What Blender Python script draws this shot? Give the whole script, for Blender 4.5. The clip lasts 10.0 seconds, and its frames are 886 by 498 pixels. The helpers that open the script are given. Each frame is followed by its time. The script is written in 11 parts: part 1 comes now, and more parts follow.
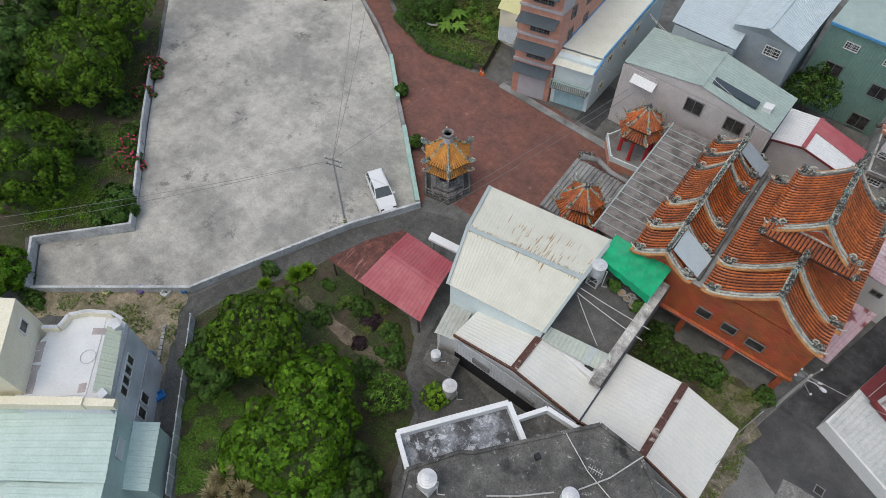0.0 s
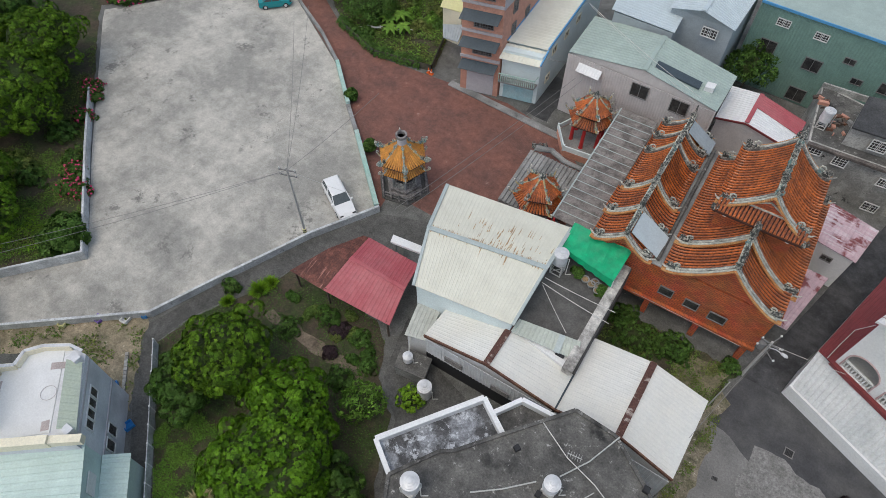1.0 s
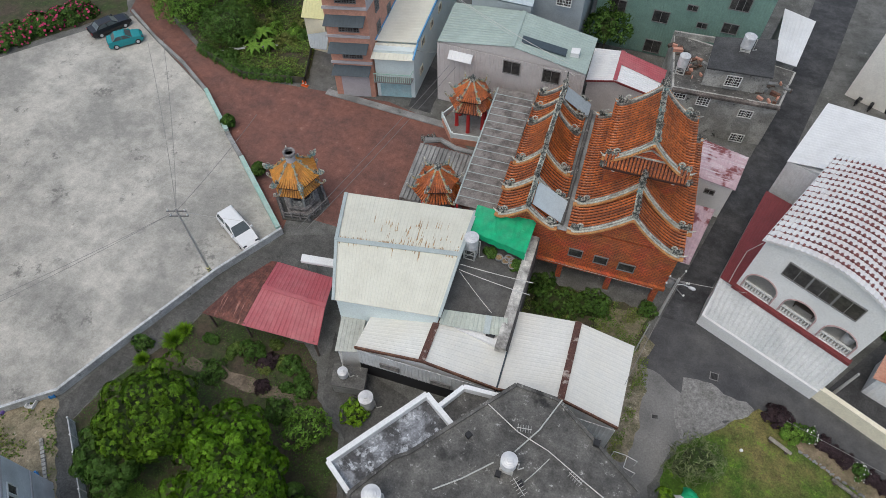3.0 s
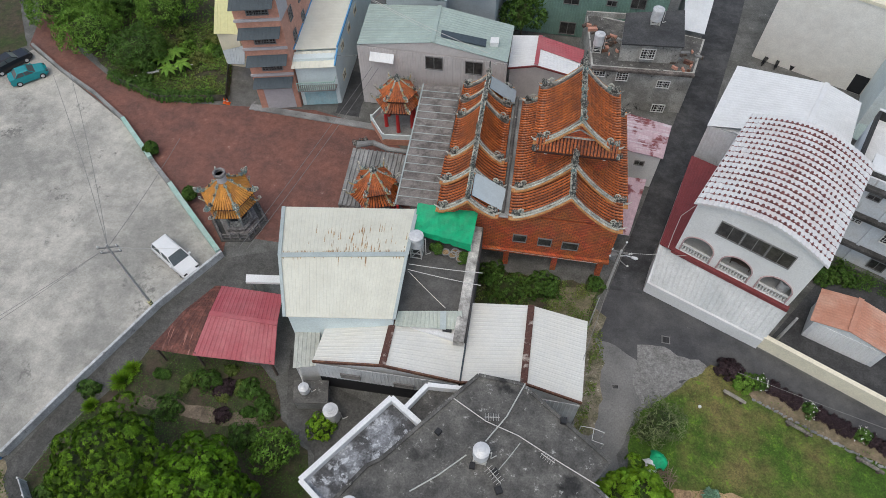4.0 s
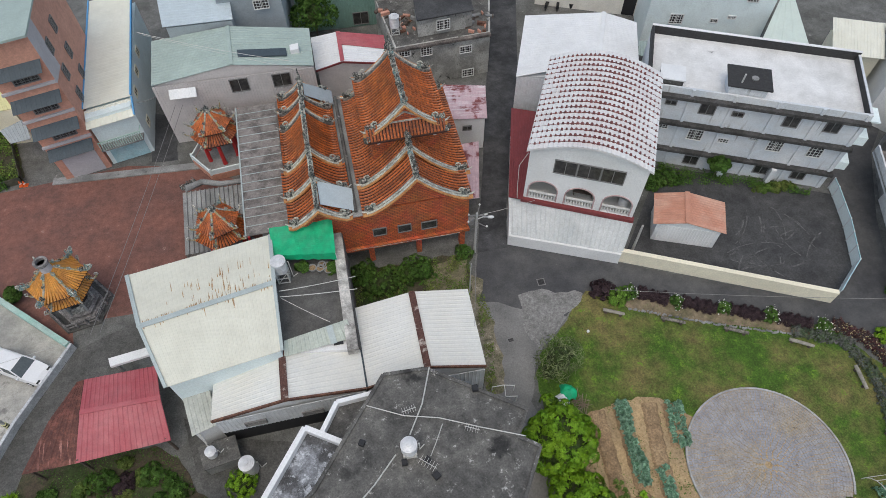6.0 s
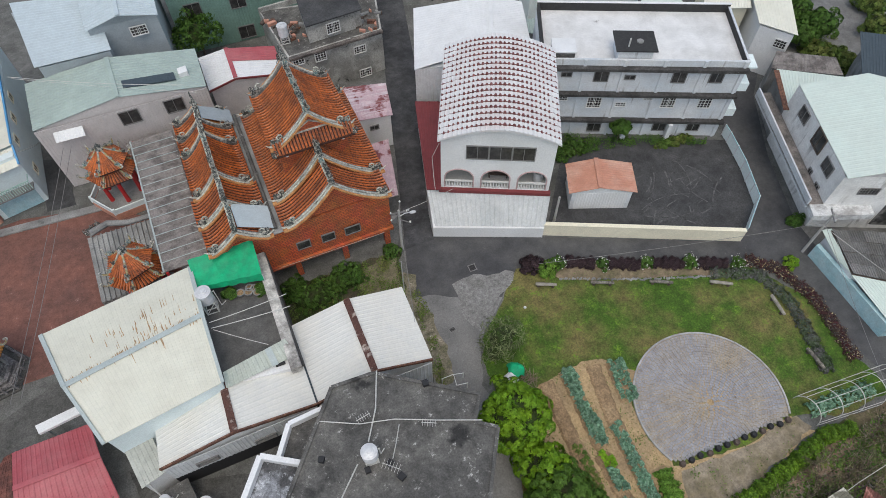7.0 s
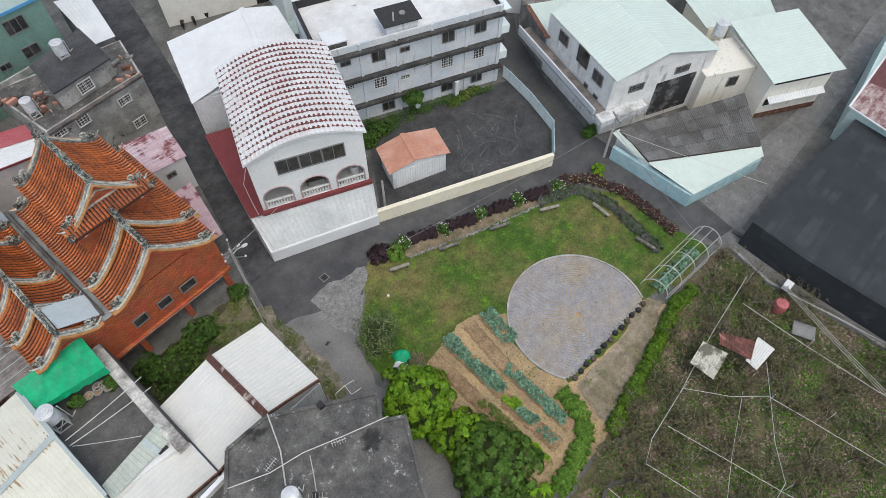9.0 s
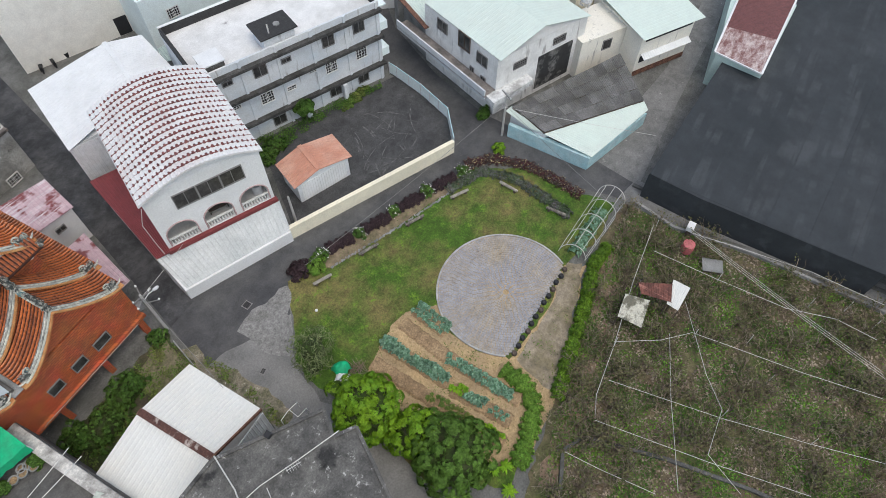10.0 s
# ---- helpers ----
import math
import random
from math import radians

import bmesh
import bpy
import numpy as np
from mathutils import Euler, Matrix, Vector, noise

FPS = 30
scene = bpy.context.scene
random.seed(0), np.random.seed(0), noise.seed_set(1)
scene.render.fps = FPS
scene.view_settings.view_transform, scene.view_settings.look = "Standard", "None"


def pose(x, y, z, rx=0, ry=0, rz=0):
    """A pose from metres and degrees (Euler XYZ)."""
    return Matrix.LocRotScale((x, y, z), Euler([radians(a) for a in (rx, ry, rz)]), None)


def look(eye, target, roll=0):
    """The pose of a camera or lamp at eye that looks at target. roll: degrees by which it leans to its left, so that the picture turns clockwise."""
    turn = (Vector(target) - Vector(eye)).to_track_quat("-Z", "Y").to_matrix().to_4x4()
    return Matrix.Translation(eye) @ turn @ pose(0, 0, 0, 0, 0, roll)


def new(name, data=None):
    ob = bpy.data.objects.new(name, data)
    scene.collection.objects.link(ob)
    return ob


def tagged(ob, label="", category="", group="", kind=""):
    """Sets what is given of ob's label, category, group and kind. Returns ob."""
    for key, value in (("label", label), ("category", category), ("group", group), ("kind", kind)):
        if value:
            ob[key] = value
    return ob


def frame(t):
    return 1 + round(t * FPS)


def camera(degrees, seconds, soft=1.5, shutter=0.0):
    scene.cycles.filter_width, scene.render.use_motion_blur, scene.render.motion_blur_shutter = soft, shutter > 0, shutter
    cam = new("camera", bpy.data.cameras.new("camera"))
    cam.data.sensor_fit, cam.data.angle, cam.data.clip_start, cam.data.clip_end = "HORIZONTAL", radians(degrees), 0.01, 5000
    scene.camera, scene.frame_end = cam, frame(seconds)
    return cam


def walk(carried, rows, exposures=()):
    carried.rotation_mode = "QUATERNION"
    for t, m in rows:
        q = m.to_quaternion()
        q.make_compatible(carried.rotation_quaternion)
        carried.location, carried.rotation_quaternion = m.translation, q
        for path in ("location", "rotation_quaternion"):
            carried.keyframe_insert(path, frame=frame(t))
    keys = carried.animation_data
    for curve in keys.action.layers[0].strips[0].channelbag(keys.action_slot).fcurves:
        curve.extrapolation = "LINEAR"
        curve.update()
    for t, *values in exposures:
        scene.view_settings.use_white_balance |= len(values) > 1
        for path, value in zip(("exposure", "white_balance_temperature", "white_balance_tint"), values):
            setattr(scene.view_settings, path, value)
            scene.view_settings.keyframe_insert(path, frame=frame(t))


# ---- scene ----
# camera: a drone that hovers and turns on the spot
cam = camera(70.07, 10.0, soft=0.5)
TURN = [(0.0, 40.51, 34.76, -0.22), (0.5, 37.8, 34.76, -0.26), (1.0, 34.63, 34.8, -0.22), (1.5, 31.24, 34.83, -0.17),
        (2.0, 27.74, 34.83, -0.11), (2.5, 24.13, 34.81, -0.02), (4.0, 11.45, 34.61, 0.23), (4.5, 6.44, 34.52, 0.28),
        (5.0, 0.99, 34.4, 0.29), (5.5, -4.53, 34.27, 0.31), (7.0, -21.62, 33.74, 0.15), (7.5, -27.62, 33.56, 0.08),
        (8.0, -33.71, 33.41, 0.0), (8.5, -39.98, 33.25, -0.06), (9.0, -46.36, 33.15, -0.17), (9.5, -52.87, 33.04, -0.26),
        (10.0, -59.27, 32.93, -0.43)]
walk(cam, [(t, pose(0, 0, 46.0, tilt, lean, turn)) for t, turn, tilt, lean in TURN], [(0.0, -0.23, 6440, 4), (6.0, -0.2, 6440, 4), (10.0, 0.04, 6440, 4)])

# world: overcast sky and one soft sun
world = bpy.data.worlds.new("sky")
scene.world = world
world.use_nodes = True
wn = world.node_tree
sky = wn.nodes.new("ShaderNodeTexSky")
sky.sky_type = "NISHITA"
sky.sun_disc = False
sky.sun_elevation, sky.sun_rotation = radians(68), radians(200)
sky.air_density, sky.dust_density = 1.0, 4.0
wn.links.new(sky.outputs[0], wn.nodes["Background"].inputs[0])
wn.nodes["Background"].inputs[1].default_value = 0.19
sun = new("sun", bpy.data.lights.new("sun", "SUN"))
sun.data.energy, sun.data.angle, sun.data.color = 0.62, radians(150), (1.0, 0.96, 0.9)
sun.matrix_world = look((0, 0, 0), (0.1, 0.45, -1.0))


# ---- materials ----
def mat(name, base, rough=0.8, var=0.25, scale=3.0, second=None, amount=0.5, blot=0.25, bump=0.15, fine=40.0, metal=0.0, island=0.0, sharp=0.12, stretch=(1, 1, 1), speck=None, streak=None):
    """Base colour with fine grain, and a second colour in blotches (blot: their scale per metre)."""
    m = bpy.data.materials.new(name)
    m.use_nodes = True
    n, l = m.node_tree.nodes, m.node_tree.links
    b = n["Principled BSDF"]
    b.inputs["Roughness"].default_value, b.inputs["Metallic"].default_value = rough, metal
    if island < 0 and rough >= 0.5:
        b.inputs["Specular IOR Level"].default_value = 0.15
    tc = n.new("ShaderNodeNewGeometry")
    mp = n.new("ShaderNodeMapping")
    mp.inputs["Scale"].default_value = stretch
    l.new(tc.outputs["Position"], mp.inputs[0])
    out = None

    def noise_tex(s, det, ro=0.6):
        t = n.new("ShaderNodeTexNoise")
        t.inputs["Scale"].default_value, t.inputs["Detail"].default_value, t.inputs["Roughness"].default_value = s, det, ro
        l.new(mp.outputs[0], t.inputs["Vector"])
        return t

    def mixer(kind, fac, a, c):
        x = n.new("ShaderNodeMix")
        x.data_type, x.blend_type = "RGBA", kind
        for sock, v in ((x.inputs[0], fac), (x.inputs[6], a), (x.inputs[7], c)):
            if hasattr(v, "links"):
                l.new(v, sock)
            else:
                sock.default_value = v
        return x.outputs[2]

    def ramp(src, lo, hi, a, c):
        r = n.new("ShaderNodeValToRGB")
        r.color_ramp.elements[0].position, r.color_ramp.elements[1].position = lo, hi
        r.color_ramp.elements[0].color, r.color_ramp.elements[1].color = (a, a, a, 1), (c, c, c, 1)
        l.new(src, r.inputs[0])
        return r.outputs[0]

    out = (*base, 1)
    if second:
        big = noise_tex(blot, 8, 0.65)
        mid = 0.62 - 0.24 * amount
        out = mixer("MIX", ramp(big.outputs[0], mid - sharp, mid + sharp, 0, 1), out, (*second, 1))
    if streak:
        # run-off streaks: a noise drawn out along one direction, kept to patches
        sp = n.new("ShaderNodeMapping")
        sp.inputs["Scale"].default_value = streak[1]
        sp.inputs["Rotation"].default_value = (0, 0, streak[3])
        l.new(tc.outputs["Position"], sp.inputs[0])
        st = n.new("ShaderNodeTexNoise")
        st.inputs["Scale"].default_value, st.inputs["Detail"].default_value = 1.0, 4
        l.new(sp.outputs[0], st.inputs["Vector"])
        pt = noise_tex(0.28, 3)
        both = n.new("ShaderNodeMath")
        both.operation = "MULTIPLY"
        l.new(ramp(st.outputs[0], streak[2], streak[2] + 0.07, 0, 1), both.inputs[0])
        l.new(ramp(pt.outputs[0], 0.46, 0.62, 0, 1), both.inputs[1])
        out = mixer("MIX", both.outputs[0], out, (*streak[0], 1))
    if speck:
        sk_n = noise_tex(speck[2], 12, 0.78)
        out = mixer("MIX", ramp(sk_n.outputs[0], speck[1], speck[1] + 0.05, 0, 1), out, (*speck[0], 1))
    g = noise_tex(scale, 9, 0.72)
    out = mixer("MULTIPLY", 1.0, out, ramp(g.outputs[0], 0.34, 0.66, 1 - var, 1 + var * 0.7))
    f = noise_tex(fine * 0.2, 6, 0.75)
    out = mixer("MULTIPLY", 1.0, out, ramp(f.outputs[0], 0.35, 0.65, 1 - var * 0.85, 1 + var * 0.75))
    if island:
        src = n.new("ShaderNodeObjectInfo").outputs["Random"] if island > 0 else tc.outputs["Random Per Island"]
        k = abs(island)
        out = mixer("MULTIPLY", 1.0, out, ramp(src, 0, 1, 1 - k, 1 + k))
    l.new(out, b.inputs["Base Color"])
    if bump:
        bp = n.new("ShaderNodeBump")
        bp.inputs["Strength"].default_value, bp.inputs["Distance"].default_value = bump, 0.05
        l.new(f.outputs[0], bp.inputs["Height"])
        l.new(bp.outputs[0], b.inputs["Normal"])
    return m


M_asphalt = mat("asphalt", (0.058, 0.058, 0.062), 0.9, 0.2, 1.1, (0.098, 0.097, 0.096), 0.42, 0.22, speck=((0.16, 0.157, 0.15), 0.63, 1.4))
M_yard = mat("dark_yard", (0.045, 0.045, 0.047), 0.9, 0.3, 1.0, (0.08, 0.08, 0.08), 0.42, 0.3, speck=((0.13, 0.13, 0.127), 0.62, 1.2))
M_ground = mat("bare_ground", (0.17, 0.168, 0.16), 0.95, 0.3, 1.0, (0.1, 0.1, 0.09), 0.45, 0.3, speck=((0.28, 0.27, 0.25), 0.62, 1.0))
M_lot = mat("lot_concrete", (0.5, 0.475, 0.425), 0.9, 0.2, 0.9, (0.31, 0.3, 0.272), 0.5, 0.13, sharp=0.08, speck=((0.215, 0.208, 0.19), 0.575, 0.28))
M_paver = mat("red_pavers", (0.225, 0.1, 0.075), 0.9, 0.25, 1.5, (0.15, 0.076, 0.062), 0.45, 0.35, speck=((0.3, 0.2, 0.17), 0.62, 1.5))
M_conc = mat("grey_concrete", (0.34, 0.34, 0.33), 0.9, 0.25, 2.0, (0.17, 0.17, 0.165), 0.4, 0.5, speck=((0.09, 0.09, 0.088), 0.6, 1.0))
M_path = mat("path_concrete", (0.125, 0.122, 0.115), 0.95, 0.28, 2.0, (0.08, 0.079, 0.073), 0.5, 0.4, speck=((0.2, 0.19, 0.17), 0.63, 1.5))
M_roofc = mat("mould_roof", (0.085, 0.082, 0.077), 0.95, 0.38, 1.4, (0.155, 0.148, 0.135), 0.42, 0.4, speck=((0.42, 0.41, 0.39), 0.585, 1.6), streak=((0.03, 0.029, 0.028), (0.5, 0.4, 0.5), 0.58, 0.4))
M_roofl = mat("lichen_roof", (0.09, 0.09, 0.093), 0.95, 0.4, 1.5, (0.27, 0.28, 0.3), 0.5, 0.7, sharp=0.06, speck=((0.52, 0.54, 0.57), 0.53, 1.2))
M_white = mat("white_plaster", (0.8, 0.8, 0.795), 0.75, 0.1, 1.0, (0.67, 0.67, 0.66), 0.25, 0.5, speck=((0.45, 0.445, 0.435), 0.72, 0.9))
M_bluewhite = mat("pale_blue_plaster", (0.78, 0.86, 0.85), 0.75, 0.1, 1.0, (0.68, 0.76, 0.76), 0.3, 0.5)
M_cream = mat("cream_plaster", (0.83, 0.77, 0.6), 0.8, 0.1, 1.0, (0.77, 0.71, 0.55), 0.3, 0.5, speck=((0.5, 0.47, 0.4), 0.7, 0.8))
M_greywall = mat("grey_wall", (0.72, 0.725, 0.745), 0.8, 0.12, 1.0, (0.46, 0.465, 0.48), 0.3, 0.5)
M_pinkwall = mat("salmon_tile", (0.6, 0.31, 0.225), 0.7, 0.15, 3.0, (0.52, 0.26, 0.19), 0.4, 0.6)
M_lilac = mat("lilac_wall", (0.5, 0.47, 0.48), 0.75, 0.1, 1.0)
M_creamroof = mat("cream_sheet", (0.76, 0.745, 0.64), 0.55, 0.05, 1.0, (0.7, 0.68, 0.57), 0.4, 0.3)
M_shedwhite = mat("bright_white_sheet", (0.75, 0.755, 0.755), 0.5, 0.06, 1.0, (0.69, 0.695, 0.695), 0.35, 0.3, speck=((0.55, 0.55, 0.53), 0.7, 1.2))
M_sheetwall = mat("white_sheet_wall", (0.72, 0.735, 0.745), 0.6, 0.1, 1.0, (0.58, 0.585, 0.59), 0.3, 0.6)
M_beigewall = mat("beige_sheet_wall", (0.59, 0.555, 0.54), 0.6, 0.1, 1.0)
M_rust = mat("rusty_steel", (0.12, 0.055, 0.04), 0.85, 0.3, 4.0, (0.2, 0.1, 0.06), 0.4, 2.0)
M_redroof = mat("red_sheet", (0.4, 0.085, 0.1), 0.5, 0.12, 1.2, (0.45, 0.14, 0.15), 0.35, 0.4)
M_oldred = mat("rusted_red_sheet", (0.11, 0.042, 0.032), 0.8, 0.35, 2.5, (0.2, 0.075, 0.055), 0.4, 0.9, sharp=0.07, streak=((0.42, 0.2, 0.16), (5.0, 0.4, 1.0), 0.58, -0.15))
M_darkred = mat("dark_red_sheet", (0.2, 0.04, 0.042), 0.6, 0.15, 1.0)
M_pinkroof = mat("faded_pink_sheet", (0.56, 0.4, 0.43), 0.6, 0.14, 1.5, (0.22, 0.06, 0.06), 0.2, 0.5, sharp=0.03, streak=((0.68, 0.6, 0.62), (0.5, 5.0, 1.0), 0.5, 0.1))
M_greenroof = mat("pale_green_sheet", (0.38, 0.46, 0.42), 0.55, 0.1, 1.0, (0.34, 0.41, 0.38), 0.4, 0.3)
M_mintroof = mat("mint_sheet", (0.55, 0.67, 0.62), 0.5, 0.08, 1.0, (0.5, 0.62, 0.57), 0.4, 0.3)
M_mintpale = mat("pale_mint_sheet", (0.594, 0.661, 0.599), 0.5, 0.05, 1.0, (0.61, 0.695, 0.63), 0.4, 0.3)
M_roadc = mat("worn_concrete_road", (0.21, 0.207, 0.2), 0.9, 0.25, 1.2, (0.15, 0.148, 0.143), 0.42, 0.35, speck=((0.36, 0.35, 0.33), 0.6, 1.4))
M_alley = mat("damp_asphalt", (0.04, 0.04, 0.043), 0.8, 0.28, 1.2, (0.082, 0.082, 0.084), 0.42, 0.3, speck=((0.15, 0.15, 0.14), 0.63, 1.2))
M_dirt = mat("weedy_dirt", (0.36, 0.295, 0.205), 0.95, 0.35, 1.5, (0.17, 0.155, 0.095), 0.4, 0.35, bump=0.5, speck=((0.45, 0.4, 0.32), 0.6, 1.5))
M_greywhiteroof = mat("grey_sheet", (0.5, 0.57, 0.6), 0.5, 0.08, 1.0)
M_greensheet = mat("green_sheet_wall", (0.2, 0.32, 0.27), 0.6, 0.12, 1.0)
M_bluegrey = mat("blue_grey_wall", (0.35, 0.39, 0.41), 0.65, 0.1, 1.0)
M_blue = mat("blue_trim", (0.1, 0.33, 0.6), 0.5, 0.1)
M_palebl = mat("pale_blue_wall", (0.36, 0.56, 0.6), 0.8, 0.15, 1.5, (0.46, 0.61, 0.63), 0.4, 0.8)
M_yellow = mat("yellow_sheet", (0.68, 0.65, 0.33), 0.55, 0.08)
M_corr = mat("weathered_grey_sheet", (0.25, 0.228, 0.212), 0.85, 0.22, 2.0, (0.13, 0.115, 0.107), 0.34, 0.9, sharp=0.07, speck=((0.085, 0.075, 0.07), 0.61, 1.1))
M_fibre = mat("mossy_fibre_cement", (0.16, 0.156, 0.152), 0.95, 0.3, 2.0, (0.1, 0.097, 0.085), 0.3, 0.5, island=0.25, speck=((0.05, 0.05, 0.045), 0.62, 1.5))
M_tile = mat("orange_glazed_tile", (0.54, 0.145, 0.036), 0.33, 0.42, 5.0, (0.25, 0.075, 0.03), 0.42, 0.9, island=0.16, sharp=0.12, speck=((0.66, 0.36, 0.16), 0.64, 2.4))
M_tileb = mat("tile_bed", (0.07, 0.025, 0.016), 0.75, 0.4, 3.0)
M_ytile = mat("yellow_glazed_tile", (0.62, 0.28, 0.05), 0.4, 0.25, 3.0, (0.4, 0.16, 0.04), 0.3, 1.0, island=0.12)
M_band = mat("ridge_plaster", (0.62, 0.6, 0.53), 0.8, 0.25, 4.0, (0.28, 0.28, 0.26), 0.36, 1.8, sharp=0.08)
M_bandd = mat("ridge_dark", (0.14, 0.135, 0.13), 0.85, 0.35, 4.0, (0.34, 0.33, 0.3), 0.4, 2.0)
M_orn = mat("weathered_ornament", (0.07, 0.08, 0.075), 0.8, 0.45, 9.0, (0.42, 0.41, 0.37), 0.38, 4.5, sharp=0.05, speck=((0.3, 0.1, 0.05), 0.62, 5.0))
M_orng = mat("painted_ornament", (0.14, 0.26, 0.27), 0.7, 0.35, 8.0, (0.55, 0.53, 0.44), 0.42, 4.5, sharp=0.05, speck=((0.5, 0.33, 0.08), 0.6, 4.0))
M_steel = mat("stainless_steel", (0.72, 0.72, 0.72), 0.4, 0.12, 3.0, (0.56, 0.56, 0.57), 0.35, 2.0, metal=0.25, bump=0.03)
M_pipe = mat("white_pipe", (0.55, 0.54, 0.51), 0.6, 0.15, 5.0)
M_dark = mat("dark_opening", (0.02, 0.02, 0.022), 0.7, 0.2, 3.0)
M_glass = mat("window_glass", (0.036, 0.035, 0.035), 0.12, 0.35, 1.5, (0.09, 0.085, 0.08), 0.4, 0.9, bump=0.0)
M_frame = mat("grey_frame", (0.2, 0.195, 0.19), 0.5, 0.1, 5.0)
M_wframe = mat("white_frame", (0.7, 0.7, 0.68), 0.5, 0.1, 5.0)
M_net = mat("black_shade_net", (0.024, 0.029, 0.033), 0.85, 0.18, 0.5, (0.037, 0.042, 0.047), 0.5, 0.1, fine=60, island=0.08, streak=((0.048, 0.053, 0.058), (0.06, 0.9, 1.0), 0.5, 0.06))
M_greennet = mat("green_shade_net", (0.01, 0.44, 0.19), 0.6, 0.15, 1.5, (0.02, 0.32, 0.15), 0.4, 1.0)
M_red = mat("red_paint", (0.5, 0.03, 0.03), 0.45, 0.15, 3.0)
M_wood = mat("dark_timber", (0.1, 0.075, 0.06), 0.9, 0.3, 5.0)
M_awning = mat("slate_awning", (0.055, 0.075, 0.09), 0.6, 0.15, 2.0)
M_carwhite = mat("white_car_paint", (0.78, 0.78, 0.78), 0.2, 0.03, 2.0, bump=0)
M_carblack = mat("black_car_paint", (0.02, 0.02, 0.024), 0.2, 0.05, 2.0, bump=0)
M_cargreen = mat("teal_car_paint", (0.02, 0.25, 0.27), 0.2, 0.05, 2.0, bump=0)
# car glass: base colour lightened to carry the sky's reflection
M_carglass = mat("tinted_car_glass", (0.09, 0.105, 0.11), 0.06, 0.1, 2.0, bump=0)
M_rubber = mat("black_rubber", (0.02, 0.02, 0.02), 0.85, 0.2, 5.0)
M_grass = mat("lawn", (0.058, 0.118, 0.01), 0.95, 0.4, 1.0, (0.17, 0.145, 0.05), 0.38, 0.2, bump=0.5, sharp=0.1, speck=((0.1, 0.17, 0.014), 0.57, 1.0))
M_weeds = mat("weedy_soil", (0.078, 0.06, 0.04), 0.95, 0.4, 1.5, (0.045, 0.07, 0.018), 0.38, 0.35, bump=0.5, speck=((0.17, 0.14, 0.1), 0.6, 1.8))
M_soil = mat("tilled_soil", (0.27, 0.18, 0.1), 0.95, 0.35, 2.0, (0.36, 0.25, 0.14), 0.4, 0.6, bump=0.5)
M_sand = mat("sandy_soil", (0.45, 0.32, 0.17), 0.95, 0.28, 2.0, (0.33, 0.24, 0.14), 0.4, 0.5, bump=0.4, speck=((0.2, 0.165, 0.1), 0.62, 1.5))
M_orch = mat("orchard_floor", (0.155, 0.112, 0.073), 0.95, 0.42, 1.2, (0.085, 0.105, 0.03), 0.46, 0.25, bump=0.5, speck=((0.3, 0.235, 0.165), 0.58, 1.6))
M_patio = mat("grey_setts", (0.31, 0.305, 0.315), 0.9, 0.24, 1.5, (0.36, 0.31, 0.24), 0.2, 0.3, speck=((0.16, 0.125, 0.09), 0.6, 1.6))
M_leaf = mat("mango_leaf", (0.065, 0.15, 0.007), 0.5, 0.25, 1.0, (0.115, 0.23, 0.012), 0.4, 0.9, island=-0.55, bump=0)
M_leafd = mat("dark_leaf", (0.06, 0.125, 0.022), 0.55, 0.3, 1.0, (0.085, 0.155, 0.03), 0.4, 0.6, island=-0.4, bump=0)
M_leafy = mat("bright_leaf", (0.19, 0.33, 0.02), 0.5, 0.25, 1.0, (0.12, 0.25, 0.02), 0.4, 0.9, island=-0.3, bump=0)
M_leafb = mat("blue_green_leaf", (0.085, 0.18, 0.1), 0.6, 0.35, 6.0, (0.2, 0.33, 0.22), 0.42, 4.0, sharp=0.07, island=0.22, bump=0)
M_leafp = mat("purple_leaf", (0.052, 0.034, 0.038), 0.7, 0.3, 1.0, island=-0.45, bump=0)
M_flower = mat("pink_petal", (0.45, 0.05, 0.13), 0.6, 0.2, 1.0, island=-0.45, bump=0)
M_wflower = mat("white_petal", (0.65, 0.65, 0.6), 0.6, 0.1, 1.0, bump=0)
M_bark = mat("bark", (0.11, 0.09, 0.07), 0.95, 0.3, 5.0)
M_twig = mat("bare_twig", (0.18, 0.14, 0.1), 0.95, 0.3, 3.0, (0.32, 0.27, 0.21), 0.35, 0.7, island=-0.5, bump=0)
M_plastblue = mat("blue_plastic", (0.03, 0.22, 0.55), 0.4, 0.1)
M_cone = mat("orange_plastic", (0.7, 0.12, 0.02), 0.5, 0.1)
M_orangeroof = mat("terracotta_sheet", (0.52, 0.25, 0.17), 0.55, 0.1, 1.0, (0.6, 0.37, 0.28), 0.35, 0.4)
M_kerb_pale = mat("pale_block", (0.45, 0.44, 0.41), 0.9, 0.25, 3.0, (0.3, 0.29, 0.26), 0.4, 1.2, island=0.15)
M_stone_grey = mat("grey_plastic", (0.3, 0.3, 0.3), 0.6, 0.15)


